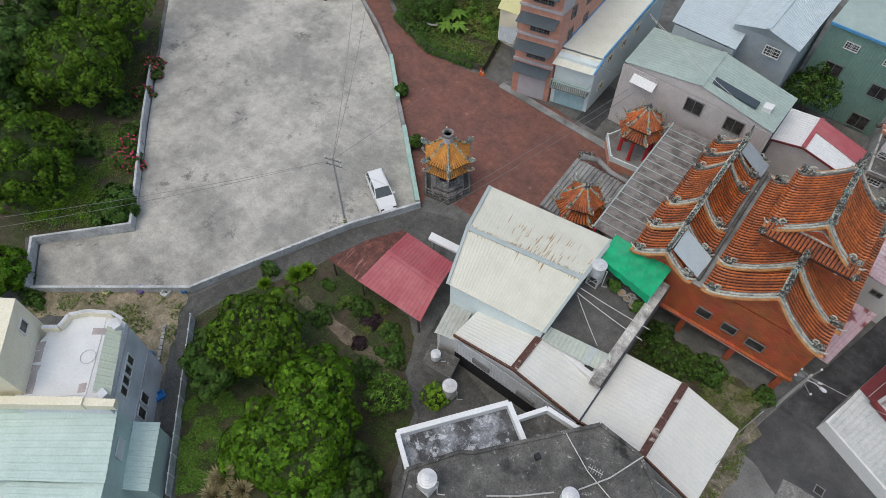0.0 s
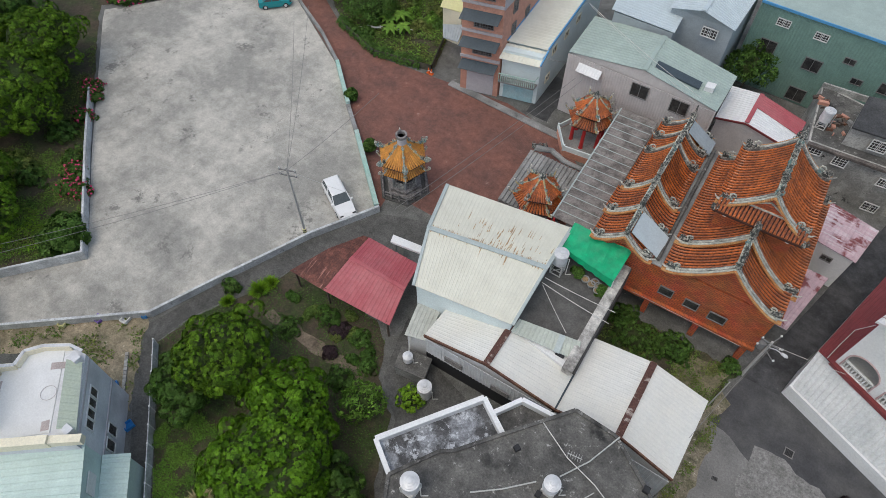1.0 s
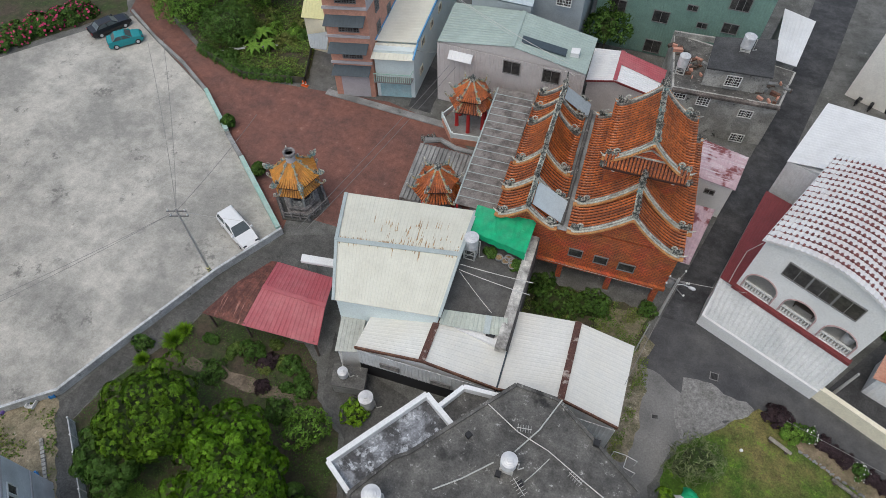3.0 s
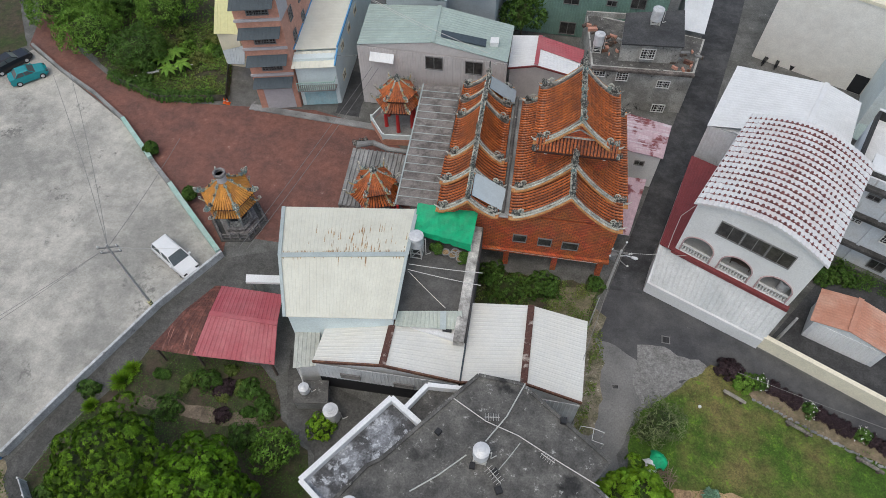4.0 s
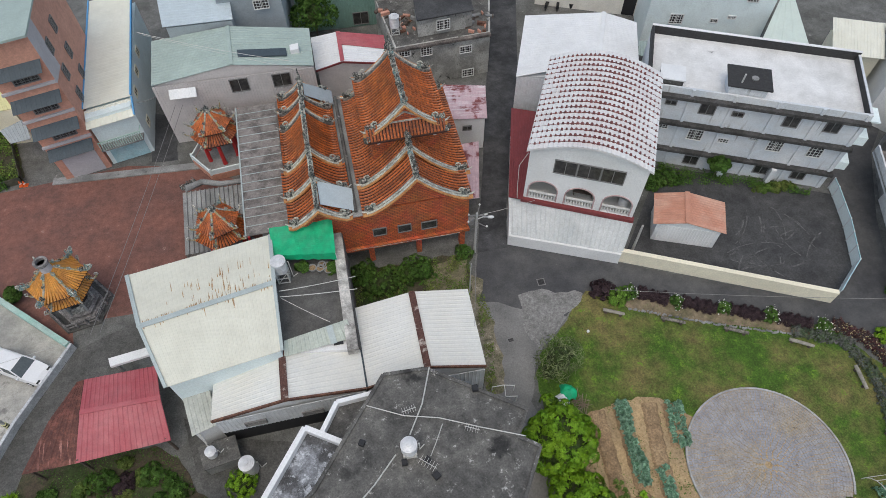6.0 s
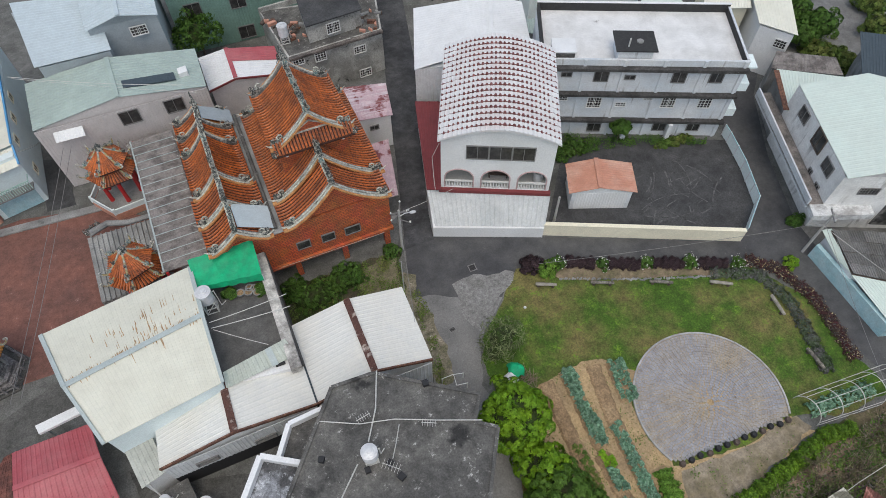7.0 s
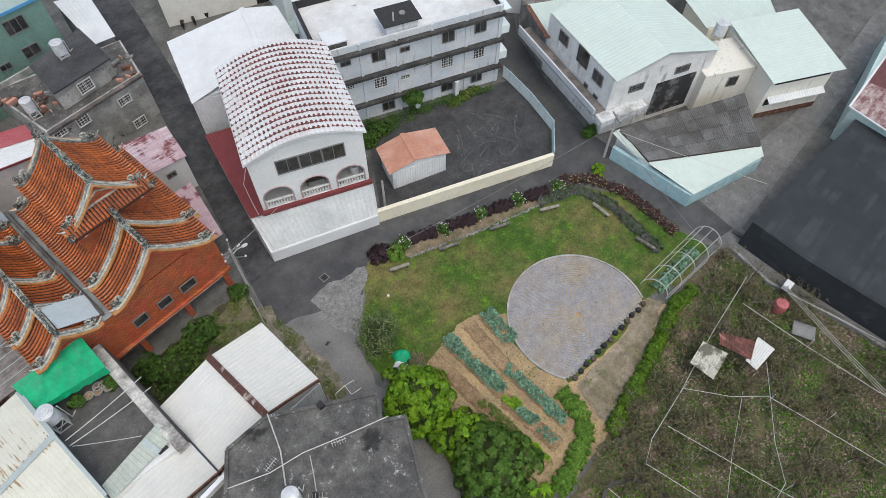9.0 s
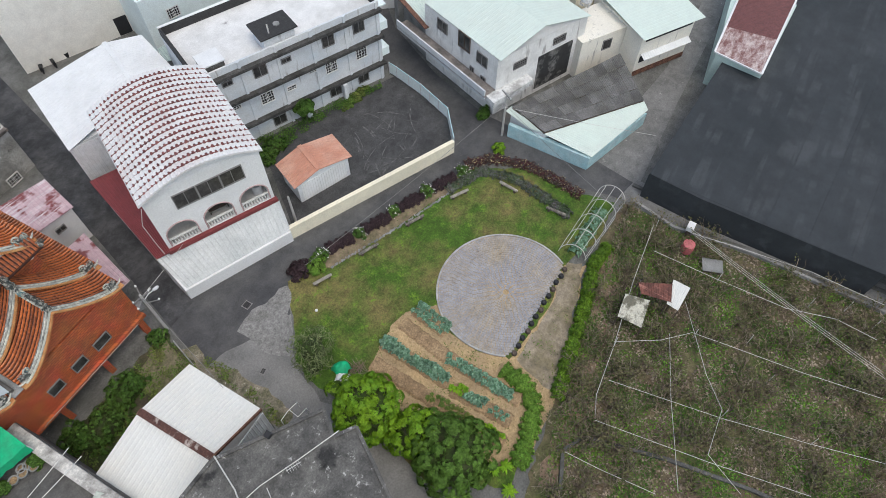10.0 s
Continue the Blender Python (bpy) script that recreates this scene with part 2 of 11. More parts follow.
def brick_mat(name, c1, c2, mortar, w, h, turn_x=False):
    """Brick courses on an upright wall."""
    m = bpy.data.materials.new(name)
    m.use_nodes = True
    n, l = m.node_tree.nodes, m.node_tree.links
    b = n["Principled BSDF"]
    b.inputs["Roughness"].default_value = 0.7
    g = n.new("ShaderNodeNewGeometry")
    s = n.new("ShaderNodeSeparateXYZ")
    l.new(g.outputs["Position"], s.inputs[0])
    add = n.new("ShaderNodeMath")
    l.new(s.outputs[0], add.inputs[0])
    l.new(s.outputs[1], add.inputs[1])
    c = n.new("ShaderNodeCombineXYZ")
    l.new(add.outputs[0], c.inputs[0])
    l.new(s.outputs[2], c.inputs[1])
    t = n.new("ShaderNodeTexBrick")
    t.inputs["Scale"].default_value = 1.0
    t.inputs["Brick Width"].default_value, t.inputs["Row Height"].default_value, t.inputs["Mortar Size"].default_value = w, h, 0.02
    t.inputs["Color1"].default_value, t.inputs["Color2"].default_value, t.inputs["Mortar"].default_value = (*c1, 1), (*c2, 1), (*mortar, 1)
    l.new(c.outputs[0], t.inputs["Vector"])
    z = n.new("ShaderNodeTexNoise")
    z.inputs["Scale"].default_value = 0.8
    l.new(g.outputs["Position"], z.inputs["Vector"])
    x = n.new("ShaderNodeMix")
    x.data_type, x.blend_type = "RGBA", "MULTIPLY"
    x.inputs[0].default_value = 0.6
    l.new(t.outputs[0], x.inputs[6])
    l.new(z.outputs[1], x.inputs[7])
    l.new(x.outputs[2], b.inputs["Base Color"])
    return m


M_brick = brick_mat("orange_brick", (0.82, 0.205, 0.07), (0.56, 0.13, 0.05), (0.2, 0.07, 0.05), 0.4, 0.2)
M_barnroof = mat("rust_streaked_sheet", (0.7, 0.685, 0.58), 0.55, 0.05, 1.0, (0.64, 0.62, 0.52), 0.4, 0.3, speck=((0.45, 0.36, 0.24), 0.74, 2.0))
M_rustwhite = mat("rust_flecked_sheet", (0.69, 0.685, 0.645), 0.55, 0.06, 1.0, (0.67, 0.65, 0.59), 0.3, 0.25, speck=((0.3, 0.16, 0.1), 0.73, 2.0))
M_lotwall = mat("streaked_render", (0.6, 0.62, 0.63), 0.85, 0.2, 2.0, (0.4, 0.41, 0.42), 0.4, 0.6, speck=((0.1, 0.1, 0.1), 0.6, 1.0))
M_ridge_g = mat("grey_green_flashing", (0.42, 0.47, 0.46), 0.5, 0.1, 1.0)


# ---- mesh helpers ----
def part(name, vf, material, parent=None, label=""):
    """One mesh object from (verts, faces) or a bmesh, under a thing or a part."""
    me = bpy.data.meshes.new(name)
    if isinstance(vf, tuple):
        me.from_pydata(vf[0], [], vf[1])
    else:
        vf.to_mesh(me)
        vf.free()
    me.materials.append(material)
    me.update()
    ob = new(name, me)
    if parent:
        ob.parent = parent
        ob.matrix_parent_inverse = parent.matrix_basis.inverted()
    if label:
        tagged(ob, label)
    return ob


def thing(name, label, category, at=(0, 0, 0), turn=0, group="", kind=""):
    e = new(name)
    e.matrix_basis = pose(*at, 0, 0, turn)
    return tagged(e, label, category, group, kind)


def join(*sets):
    vs, fs = [], []
    for v, f in sets:
        o = len(vs)
        vs += list(v)
        fs += [tuple(i + o for i in q) for q in f]
    return vs, fs


def xform(vf, m):
    return [tuple(m @ Vector(v)) for v in vf[0]], vf[1]


def prism(poly, z0, z1):
    """An upright block over a polygon (z0, z1: numbers or lists per corner)."""
    n = len(poly)
    area = sum(poly[i][0] * poly[(i + 1) % n][1] - poly[(i + 1) % n][0] * poly[i][1] for i in range(n))
    idx = list(range(n)) if area > 0 else list(range(n))[::-1]
    a = z0 if isinstance(z0, (list, tuple)) else [z0] * n
    b = z1 if isinstance(z1, (list, tuple)) else [z1] * n
    vs = [(poly[i][0], poly[i][1], a[i]) for i in idx] + [(poly[i][0], poly[i][1], b[i]) for i in idx]
    fs = [tuple(range(n))[::-1], tuple(range(n, 2 * n))]
    fs += [(i, (i + 1) % n, n + (i + 1) % n, n + i) for i in range(n)]
    return vs, fs


def box(x, y, z, sx, sy, sz):
    return prism([(x - sx / 2, y - sy / 2), (x + sx / 2, y - sy / 2), (x + sx / 2, y + sy / 2), (x - sx / 2, y + sy / 2)], z, z + sz)


def sheet(poly, z):
    n = len(poly)
    area = sum(poly[i][0] * poly[(i + 1) % n][1] - poly[(i + 1) % n][0] * poly[i][1] for i in range(n))
    p = poly if area > 0 else poly[::-1]
    return [(q[0], q[1], z) for q in p], [tuple(range(n))]


def beam(a, b, w, h=None):
    """A square bar from a to b."""
    a, b = Vector(a), Vector(b)
    h = h or w
    d = (b - a).normalized()
    s = d.cross(Vector((0, 0, 1)))
    s = s.normalized() if s.length > 1e-4 else Vector((1, 0, 0))
    u = s.cross(d).normalized()
    vs = [tuple(p + s * i * w / 2 + u * j * h / 2) for p in (a, b) for i, j in ((-1, -1), (1, -1), (1, 1), (-1, 1))]
    return vs, [(3, 2, 1, 0), (4, 5, 6, 7), (0, 1, 5, 4), (1, 2, 6, 5), (2, 3, 7, 6), (3, 0, 4, 7)]


def lathe(profile, n=16, cx=0, cy=0):
    """Rings (r, z) turned about the upright axis, closed at both ends."""
    vs = [(cx + r * math.cos(2 * math.pi * i / n), cy + r * math.sin(2 * math.pi * i / n), z) for r, z in profile for i in range(n)]
    fs = [(k * n + i, k * n + (i + 1) % n, (k + 1) * n + (i + 1) % n, (k + 1) * n + i) for k in range(len(profile) - 1) for i in range(n)]
    m = (len(profile) - 1) * n
    return vs, fs + [tuple(range(n))[::-1], tuple(range(m, m + n))]


def tube(pts, r, n=6):
    """A pipe along points, r: a number or one radius per point."""
    pts = [Vector(p) for p in pts]
    rr = r if isinstance(r, (list, tuple)) else [r] * len(pts)
    vs = []
    for k, p in enumerate(pts):
        d = (pts[min(k + 1, len(pts) - 1)] - pts[max(k - 1, 0)]).normalized()
        s = d.cross(Vector((0.31, 0.17, 0.93)))
        s = s.normalized() if s.length > 1e-3 else Vector((1, 0, 0))
        u = d.cross(s)
        vs += [tuple(p + (s * math.cos(2 * math.pi * i / n) + u * math.sin(2 * math.pi * i / n)) * rr[k]) for i in range(n)]
    fs = [(k * n + i, k * n + (i + 1) % n, (k + 1) * n + (i + 1) % n, (k + 1) * n + i) for k in range(len(pts) - 1) for i in range(n)]
    return vs, fs + [tuple(range(n))[::-1], tuple(range(len(vs) - n, len(vs)))]


def sag(a, b, drop, n=10):
    a, b = Vector(a), Vector(b)
    return [tuple(a.lerp(b, i / n) - Vector((0, 0, drop * 4 * (i / n) * (1 - i / n)))) for i in range(n + 1)]


def corrugated(a, b, c, d, pitch=0.4, amp=0.03, thick=0.04, face=None):
    """A ribbed metal sheet on the corners a b c d; the ribs run from edge ab to edge dc."""
    a, b, c, d = (Vector(p) for p in (a, b, c, d))
    nor = (b - a).cross(d - a).normalized()
    if nor.dot(Vector(face or (0, 0, 1))) < 0:
        nor = -nor
    n = max(2, int(round((b - a).length / pitch)))
    top, us = [], []
    for i in range(n):
        for f, h in ((0.0, 0), (0.62, 0), (0.72, 1), (0.9, 1)):
            us.append(((i + f) / n, h))
    us.append((1.0, 0))
    vs = []
    for u, h in us:
        p, q = a.lerp(b, u), d.lerp(c, u)
        vs += [p + nor * amp * h, q + nor * amp * h, p - nor * thick, q - nor * thick]
    fs = []
    for i in range(len(us) - 1):
        o, e = 4 * i, 4 * i + 4
        fs += [(o, e, e + 1, o + 1), (o + 2, o + 3, e + 3, e + 2), (o, o + 2, e + 2, e), (o + 1, e + 1, e + 3, o + 3)]
    e = 4 * (len(us) - 1)
    fs += [(0, 1, 3, 2), (e, e + 2, e + 3, e + 1)]
    return [tuple(v) for v in vs], fs


def along(a, b, u, w=0.0, z=0.0):
    """The point u metres along the wall from a to b, w metres out to its right hand, z up."""
    d = Vector((b[0] - a[0], b[1] - a[1], 0)).normalized()
    o = Vector((d.y, -d.x, 0))
    return Vector((a[0], a[1], 0)) + d * u + o * w + Vector((0, 0, z))


def window(parent, centre, a, b, w, h, style="plain", frame_mat=None, name="window", out=0.02):
    """A window on the wall from a to b (outside on its right hand), centred at a point."""
    d = Vector((b[0] - a[0], b[1] - a[1], 0)).normalized()
    o = Vector((d.y, -d.x, 0))
    c = Vector(centre) + o * out
    m = Matrix(((d.x, -o.x, 0, c.x), (d.y, -o.y, 0, c.y), (0, 0, 1, c.z), (0, 0, 0, 1)))
    fm = frame_mat or M_frame
    fw = 0.07
    bars = [box(0, -0.03, -h / 2, w, 0.1, fw), box(0, -0.03, h / 2 - fw, w, 0.1, fw), box(-w / 2 + fw / 2, -0.03, -h / 2 + fw, fw, 0.1, h - 2 * fw), box(w / 2 - fw / 2, -0.03, -h / 2 + fw, fw, 0.1, h - 2 * fw)]
    if style not in ("hole", "louvre"):
        for k in range(1, max(2, round(w / 0.75))):
            bars.append(box(-w / 2 + w * k / max(2, round(w / 0.75)), -0.03, -h / 2 + fw, 0.05, 0.06, h - 2 * fw))
    if style == "louvre":
        bars += [beam((-w / 2 + fw, -0.02, -h / 2 + h * k / 4), (w / 2 - fw, -0.02, -h / 2 + h * k / 4), 0.08, 0.03) for k in range(1, 4)]
    if style == "grille":
        nx, nz = max(2, round(w / 0.28)), max(2, round(h / 0.3))
        bars += [box(-w / 2 + w * k / nx, -0.06, -h / 2, 0.035, 0.035, h) for k in range(nx + 1)]
        bars += [box(0, -0.09, -h / 2 + h * k / nz, w, 0.02, 0.035) for k in range(nz + 1)]
    f = part(name, xform(join(*bars), m), fm, parent)
    part("pane", xform(box(0, 0.0, -h / 2 + 0.02, w - 0.04, 0.03, h - 0.04), m), M_glass, f)
    return f


def gable_roof(parent, e1, e2, r1, r2, f1, f2, material, pitch=0.4, lip=None, amp=0.03):
    """Two ribbed slopes: eave e1-e2, ridge r1-r2, eave f1-f2 (each from one end to the other)."""
    r = [part("roof_sheet", corrugated(r1, r2, e2, e1, pitch, amp), material, parent), part("roof_sheet", corrugated(r1, r2, f2, f1, pitch, amp), material, parent)]
    part("ridge_cap", beam(Vector(r1) + Vector((0, 0, 0.06)), Vector(r2) + Vector((0, 0, 0.06)), 0.4, 0.05), lip or material, parent)
    return r


# ---- ground ----
def ground_sheet(name, poly, z, material, label, category="ground", kind="structure", rough=0.0):
    pts = [Vector(p[:2]) for p in poly]
    if rough:
        # uneven edges where soil, grass and worn paving meet
        fine = []
        for a, b in zip(pts, pts[1:] + pts[:1]):
            k = max(1, min(60, int((b - a).length / 0.5)))
            o = Vector((-(b - a).y, (b - a).x)).normalized()
            for i in range(k):
                p = a.lerp(b, i / k)
                fine.append(p + o * (rough * noise.noise(Vector((p.x * 0.9, p.y * 0.9, z * 50))) + rough * 0.6 * noise.noise(Vector((p.x * 3, p.y * 3, 4)))))
        pts = fine
    ob = part(name, sheet([tuple(p) for p in pts], z), material)
    return tagged(ob, label, category, kind=kind)


tagged(part("ground", sheet([(-400, -400), (400, -400), (400, 400), (-400, 400)], 0), M_ground), "grey-brown earth under the village", "ground", kind="structure")
ground_sheet("road", [(16.86, 68.17), (14.06, 53.06), (10.7, 39.53), (8.09, 29.6), (10.84, 29.35), (11.74, 34.2), (14.19, 41.73), (17.5, 53.1), (20.94, 68.21), (27.78, 104.04), (22.2, 104)], 0.02, M_alley, "worn grey asphalt alley between temple and hall", "road")
ground_sheet("lane", [(8.1, 29.77), (6.81, 24.9), (13.87, 22.16), (16.3, 24.26), (21.19, 22.68), (26.08, 20.63), (30.53, 19.2), (35.25, 17.68), (38.15, 13.14), (37.99, 8.36), (38.95, 3.7), (41.5, 3.32), (42.15, 7.88), (41.75, 16.83), (41.74, 19.39), (39.83, 22.55), (35.64, 19.77), (19.88, 26.58), (10.81, 30.29), (10.88, 29.81)], 0.024, M_asphalt, "worn grey asphalt lane along the lawn", "road", rough=0.12)
ground_sheet("courtyard", [(6.83, 25.16), (5.89, 20.87), (6.06, 16.32), (5.31, 10.6), (2.0, 3.0), (8.47, 3.91), (9.46, 9.2), (9.91, 12.48), (9.59, 16.39), (10.88, 19.54), (14.07, 22.32)], 0.028, mat("patched_concrete", (0.25, 0.245, 0.235), 0.9, 0.25, 1.2, (0.16, 0.157, 0.152), 0.42, 0.3, sharp=0.1, speck=((0.3, 0.29, 0.27), 0.63, 1.0)), "patched grey concrete courtyard beside the sheds", "pavement", rough=0.35)
ground_sheet("side_road", [(38.93, 3.97), (38.74, -1.24), (39.69, -8.1), (39.62, -19.27), (58.0, -40.0), (66.0, -40.0), (41.88, -18.88), (41.75, 3.42)], 0.032, M_roadc, "pale concrete road beside the shade house", "road")
ground_sheet("north_road", [(42.01, 7.83), (41.12, 2.9), (53.71, 3.47), (72.94, 3.99), (88.72, 5.06), (87.18, 7.57), (71.38, 6.55), (57.99, 6.22), (50.54, 7.15)], 0.036, M_roadc, "pale concrete road beside the shade house", "road")
ground_sheet("back_lane", [(36.26, 20.14), (41.35, 18.53), (44.39, 26.96), (48.4, 34.56), (56.76, 43.29), (54.97, 46.23), (41.92, 31.05), (40.02, 22.99)], 0.04, M_asphalt, "narrow asphalt lane between the white houses", "road")
ground_sheet("asphalt_patch", [(-21.33, 52.65), (-18.87, 51.79), (-18.3, 45.6), (-20.85, 45.73)], 0.045, M_yard, "dark asphalt passage beside the shop house", "road", rough=0.1)
ground_sheet("gravel_patch", [(10.6, 24.9), (12.19, 25.34), (15.32, 24.6), (16.16, 23.59), (13.88, 22.55), (12.54, 20.97), (11.06, 19.62), (10.5, 21.5)], 0.038, mat("loose_gravel", (0.25, 0.245, 0.235), 0.95, 0.35, 3.0, (0.19, 0.185, 0.175), 0.42, 0.8, bump=0.4, speck=((0.34, 0.33, 0.31), 0.64, 3.0)), "worn gravelly concrete at the lawn corner", "pavement", rough=0.4)
ground_sheet("dirt_strip", [(6.86, 27.88), (7.9, 27.06), (7.3, 24.9), (8.0, 22.87), (8.1, 20.91), (7.7, 17.22), (6.3, 16.6), (6.2, 19.0), (6.2, 24.89)], 0.036, mat("rubble_soil", (0.25, 0.215, 0.16), 0.95, 0.35, 2.0, (0.13, 0.125, 0.07), 0.42, 0.8, bump=0.5, speck=((0.4, 0.38, 0.34), 0.6, 2.0)), "bare soil and rubble along the shed wall", "ground", rough=0.4)
YARD = [(20.55, 26.98), (35.89, 19.92), (39.76, 22.51), (41.87, 30.3), (27.36, 36.58)]
ground_sheet("yard", YARD, 0.035, M_yard, "dark tarred yard with pale scuffs behind a low wall", "yard")
M_scuff = mat("pale_tyre_scuff", (0.12, 0.12, 0.118), 0.9, 0.4, 3.0, (0.06, 0.06, 0.06), 0.45, 1.2, sharp=0.06)
rsc = random.Random(23)
for k in range(26):
    c = Vector((33.2, 26.2)) + Vector((rsc.uniform(-3.6, 4.2), rsc.uniform(-2.6, 2.4)))
    rad, a0, span, w = rsc.uniform(2.0, 7.0), rsc.uniform(0, 6.28), rsc.uniform(0.3, 0.9), rsc.uniform(0.03, 0.08)
    o = c - Vector((math.cos(a0), math.sin(a0))) * rad
    arc = [a0 + span * (i / 12 - 0.5) for i in range(13)]
    inner = [(o.x + (rad - w) * math.cos(a), o.y + (rad - w) * math.sin(a)) for a in arc]
    outer = [(o.x + (rad + w) * math.cos(a), o.y + (rad + w) * math.sin(a)) for a in arc]
    tagged(part("tyre_mark", ([(*p, 0.04 + 0.0006 * k) for p in inner + outer], [(i, i + 13, i + 14, i + 1)[::-1] for i in range(12)]), M_scuff), "pale curved tyre scuff on the dark yard", "tyre mark", group="tyre marks", kind="structure")
PLAZA = [(-58.28, 55.95), (-52.29, 49.66), (-45.92, 45.84), (-38.87, 43.88), (-31.89, 44.63), (-23.04, 45.7), (-15.93, 44.37), (-10.99, 40.68), (-8.08, 32.67), (-19.47, 28.92), (-25.83, 28.83),
         (-25.45, 26.9), (-34.47, 34.14), (-42.25, 40.53), (-52.15, 46.04), (-58.38, 49.5), (-64.04, 66.71), (-75.0, 62.0), (-70.0, 72.0)]
ground_sheet("plaza", PLAZA, 0.03, M_paver, "dull red brick paving of the temple forecourt", "pavement")
LOT = [(-44.11, -1.26), (-48.08, 1.51), (-42.87, 7.79), (-53.29, 16.3), (-69.87, 30.72), (-71.13, 32.01), (-57.49, 48.9), (-41.91, 40.18), (-25.57, 26.79), (-28.66, 20.85), (-31.92, 13), (-34.04, 7.39)]
ground_sheet("parking_lot", LOT, 0.05, M_lot, "pale weathered concrete parking lot with grey stains", "parking lot")
PATH_W = [(-25.12, 26.29), (-19.7, 28.55), (-19.27, 25.61), (-22.37, 24.58), (-26.11, 19.73), (-29.84, 11.88), (-31.29, 8.8), (-31.72, 5.94), (-21.33, -4.01), (-18.25, -6.89), (-19.23, -7.73), (-22.37, -4.91), (-30.75, 2.75), (-33.58, 6.47), (-31.55, 12.7), (-28.29, 20.49)]
ground_sheet("footpath", PATH_W, 0.025, M_path, "dark mossy concrete path along the lot wall", "path", rough=0.08)
PATH_G = [(-16.36, 19.13), (-15.56, 15.78), (-14.94, 13.76), (-12.09, 11.43), (-9.97, 6.81), (-8.06, 6.46), (-8.48, 11.21), (-8.4, 15.75), (-13.68, 17.39)]
ground_sheet("garden_path", PATH_G, 0.045, M_path, "dark concrete path beside the garden", "path", rough=0.2)
GARDEN = [(-31.51, 5.78), (-31.16, 8.7), (-29.33, 12.7), (-26.98, 17.8), (-18.48, 17.31), (-16.57, 16.23), (-15.18, 13.56), (-12.35, 11.21), (-10.27, 6.55), (-4.62, 0.54), (-15.95, -9.14), (-21.03, -3.76)]
ground_sheet("garden_soil", GARDEN, 0.04, M_weeds, "dark weedy soil of a small orchard garden", "garden", rough=0.3)
ground_sheet("garden_track", [(-26.25, 13.33), (-23.25, 13.3), (-20.73, 13.39), (-16.3, 13.4), (-16.05, 12.6), (-20.46, 12.3), (-24.66, 12.4), (-26.3, 12.5)], 0.05, mat("trodden_soil", (0.21, 0.165, 0.12), 0.95, 0.35, 2.0, (0.12, 0.095, 0.065), 0.4, 0.7, bump=0.5), "trodden brown soil track through the garden", "path", rough=0.3)
HILL = [(-43.31, 8.09), (-53.47, 16.15), (-70.24, 30.4), (-72.2, 32.36), (-58.7, 49.36), (-85.0, 85.0), (-140.0, 60.0), (-110.0, -10.0), (-44.49, -2.17), (-49.8, 1.01)]
ground_sheet("hillside", HILL, 0.03, M_weeds, "rough weedy ground beside the parking lot", "ground", rough=0.2)
SANDY = [(-43.87, -1.49), (-34.22, 6.94), (-32.24, 4.81), (-28.85, 0.6), (-31.45, 0.86), (-37.19, 1.25), (-42.47, -3.28)]
ground_sheet("dirt_patch", SANDY, 0.035, M_dirt, "bare sandy dirt with scraps beside the path", "ground", rough=0.5)
VEGN = [(-45.32, 45.9), (-51.05, 49.8), (-64.53, 59.61), (-75.71, 88.5), (-49.17, 91.22), (-36.69, 58.24), (-32.67, 45.97), (-39, 44.2)]
ground_sheet("kitchen_garden", VEGN, 0.04, M_weeds, "overgrown vegetable plot behind a mesh fence", "garden", rough=0.25)
STRIP = [(-3.15, 29.73), (7.62, 29.88), (6.6, 25.16), (-2.97, 25.55)]
ground_sheet("temple_yard", STRIP, 0.04, M_weeds, "weedy strip below the temple wall", "garden", rough=0.4)
ground_sheet("yard_dirt", [(3.0, 29.2), (7.2, 29.6), (6.7, 25.5), (4.2, 25.2), (3.4, 26.8)], 0.05, mat("scrappy_soil", (0.24, 0.2, 0.14), 0.95, 0.35, 1.5, (0.11, 0.115, 0.05), 0.45, 0.6, bump=0.5, speck=((0.42, 0.4, 0.36), 0.62, 1.5)), "bare scrappy soil in the temple yard", "ground", rough=0.4)
LAWN = [(16.25, 24.34), (17.17, 23.86), (21.21, 22.09), (26.08, 20.03), (30.51, 18.58), (34.82, 17.31), (37.65, 12.89), (37.26, 8.03), (38.19, 3.95), (33.93, 3.8), (29.73, 5.14), (25.06, 3.49), (18.34, 1.76),
        (14.27, 1.15), (11.21, 0.93), (8.38, 5.68), (9.8, 9.42), (10.08, 12.6), (9.94, 16.66), (10.99, 19.35), (13.91, 22.09)]
ground_sheet("lawn", LAWN, 0.05, M_grass, "patchy green lawn with worn yellow spots", "lawn", rough=0.35)
BARE = [(17.35, 14.88), (19.82, 13.74), (20.87, 12.49), (19.27, 10.22), (19.15, 7.57), (19.56, 5.04), (24.35, 4.67), (29.47, 5.02), (30.72, 3.48), (25.54, 2.7), (18.89, 0.84), (14.12, 0.62), (12.03, 1.81), (11.9, 5.91), (11.62, 9.62), (13.04, 14.12)]
ground_sheet("sandy_beds", BARE, 0.065, M_sand, "sandy bare soil round the vegetable beds", "ground", rough=0.35)
ground_sheet("brown_soil", [(19.9, 4.7), (24.5, 4.55), (30.0, 5.0), (30.63, 3.89), (27.38, 2.95), (21.78, 1.75), (18.95, 1.1), (19.2, 3.11)], 0.072, mat("bare_brown_soil", (0.33, 0.275, 0.205), 0.95, 0.35, 1.2, (0.2, 0.165, 0.1), 0.45, 0.5, bump=0.5, speck=((0.12, 0.11, 0.06), 0.62, 1.6)), "trodden grey-brown soil beside the patio", "ground", rough=0.3)
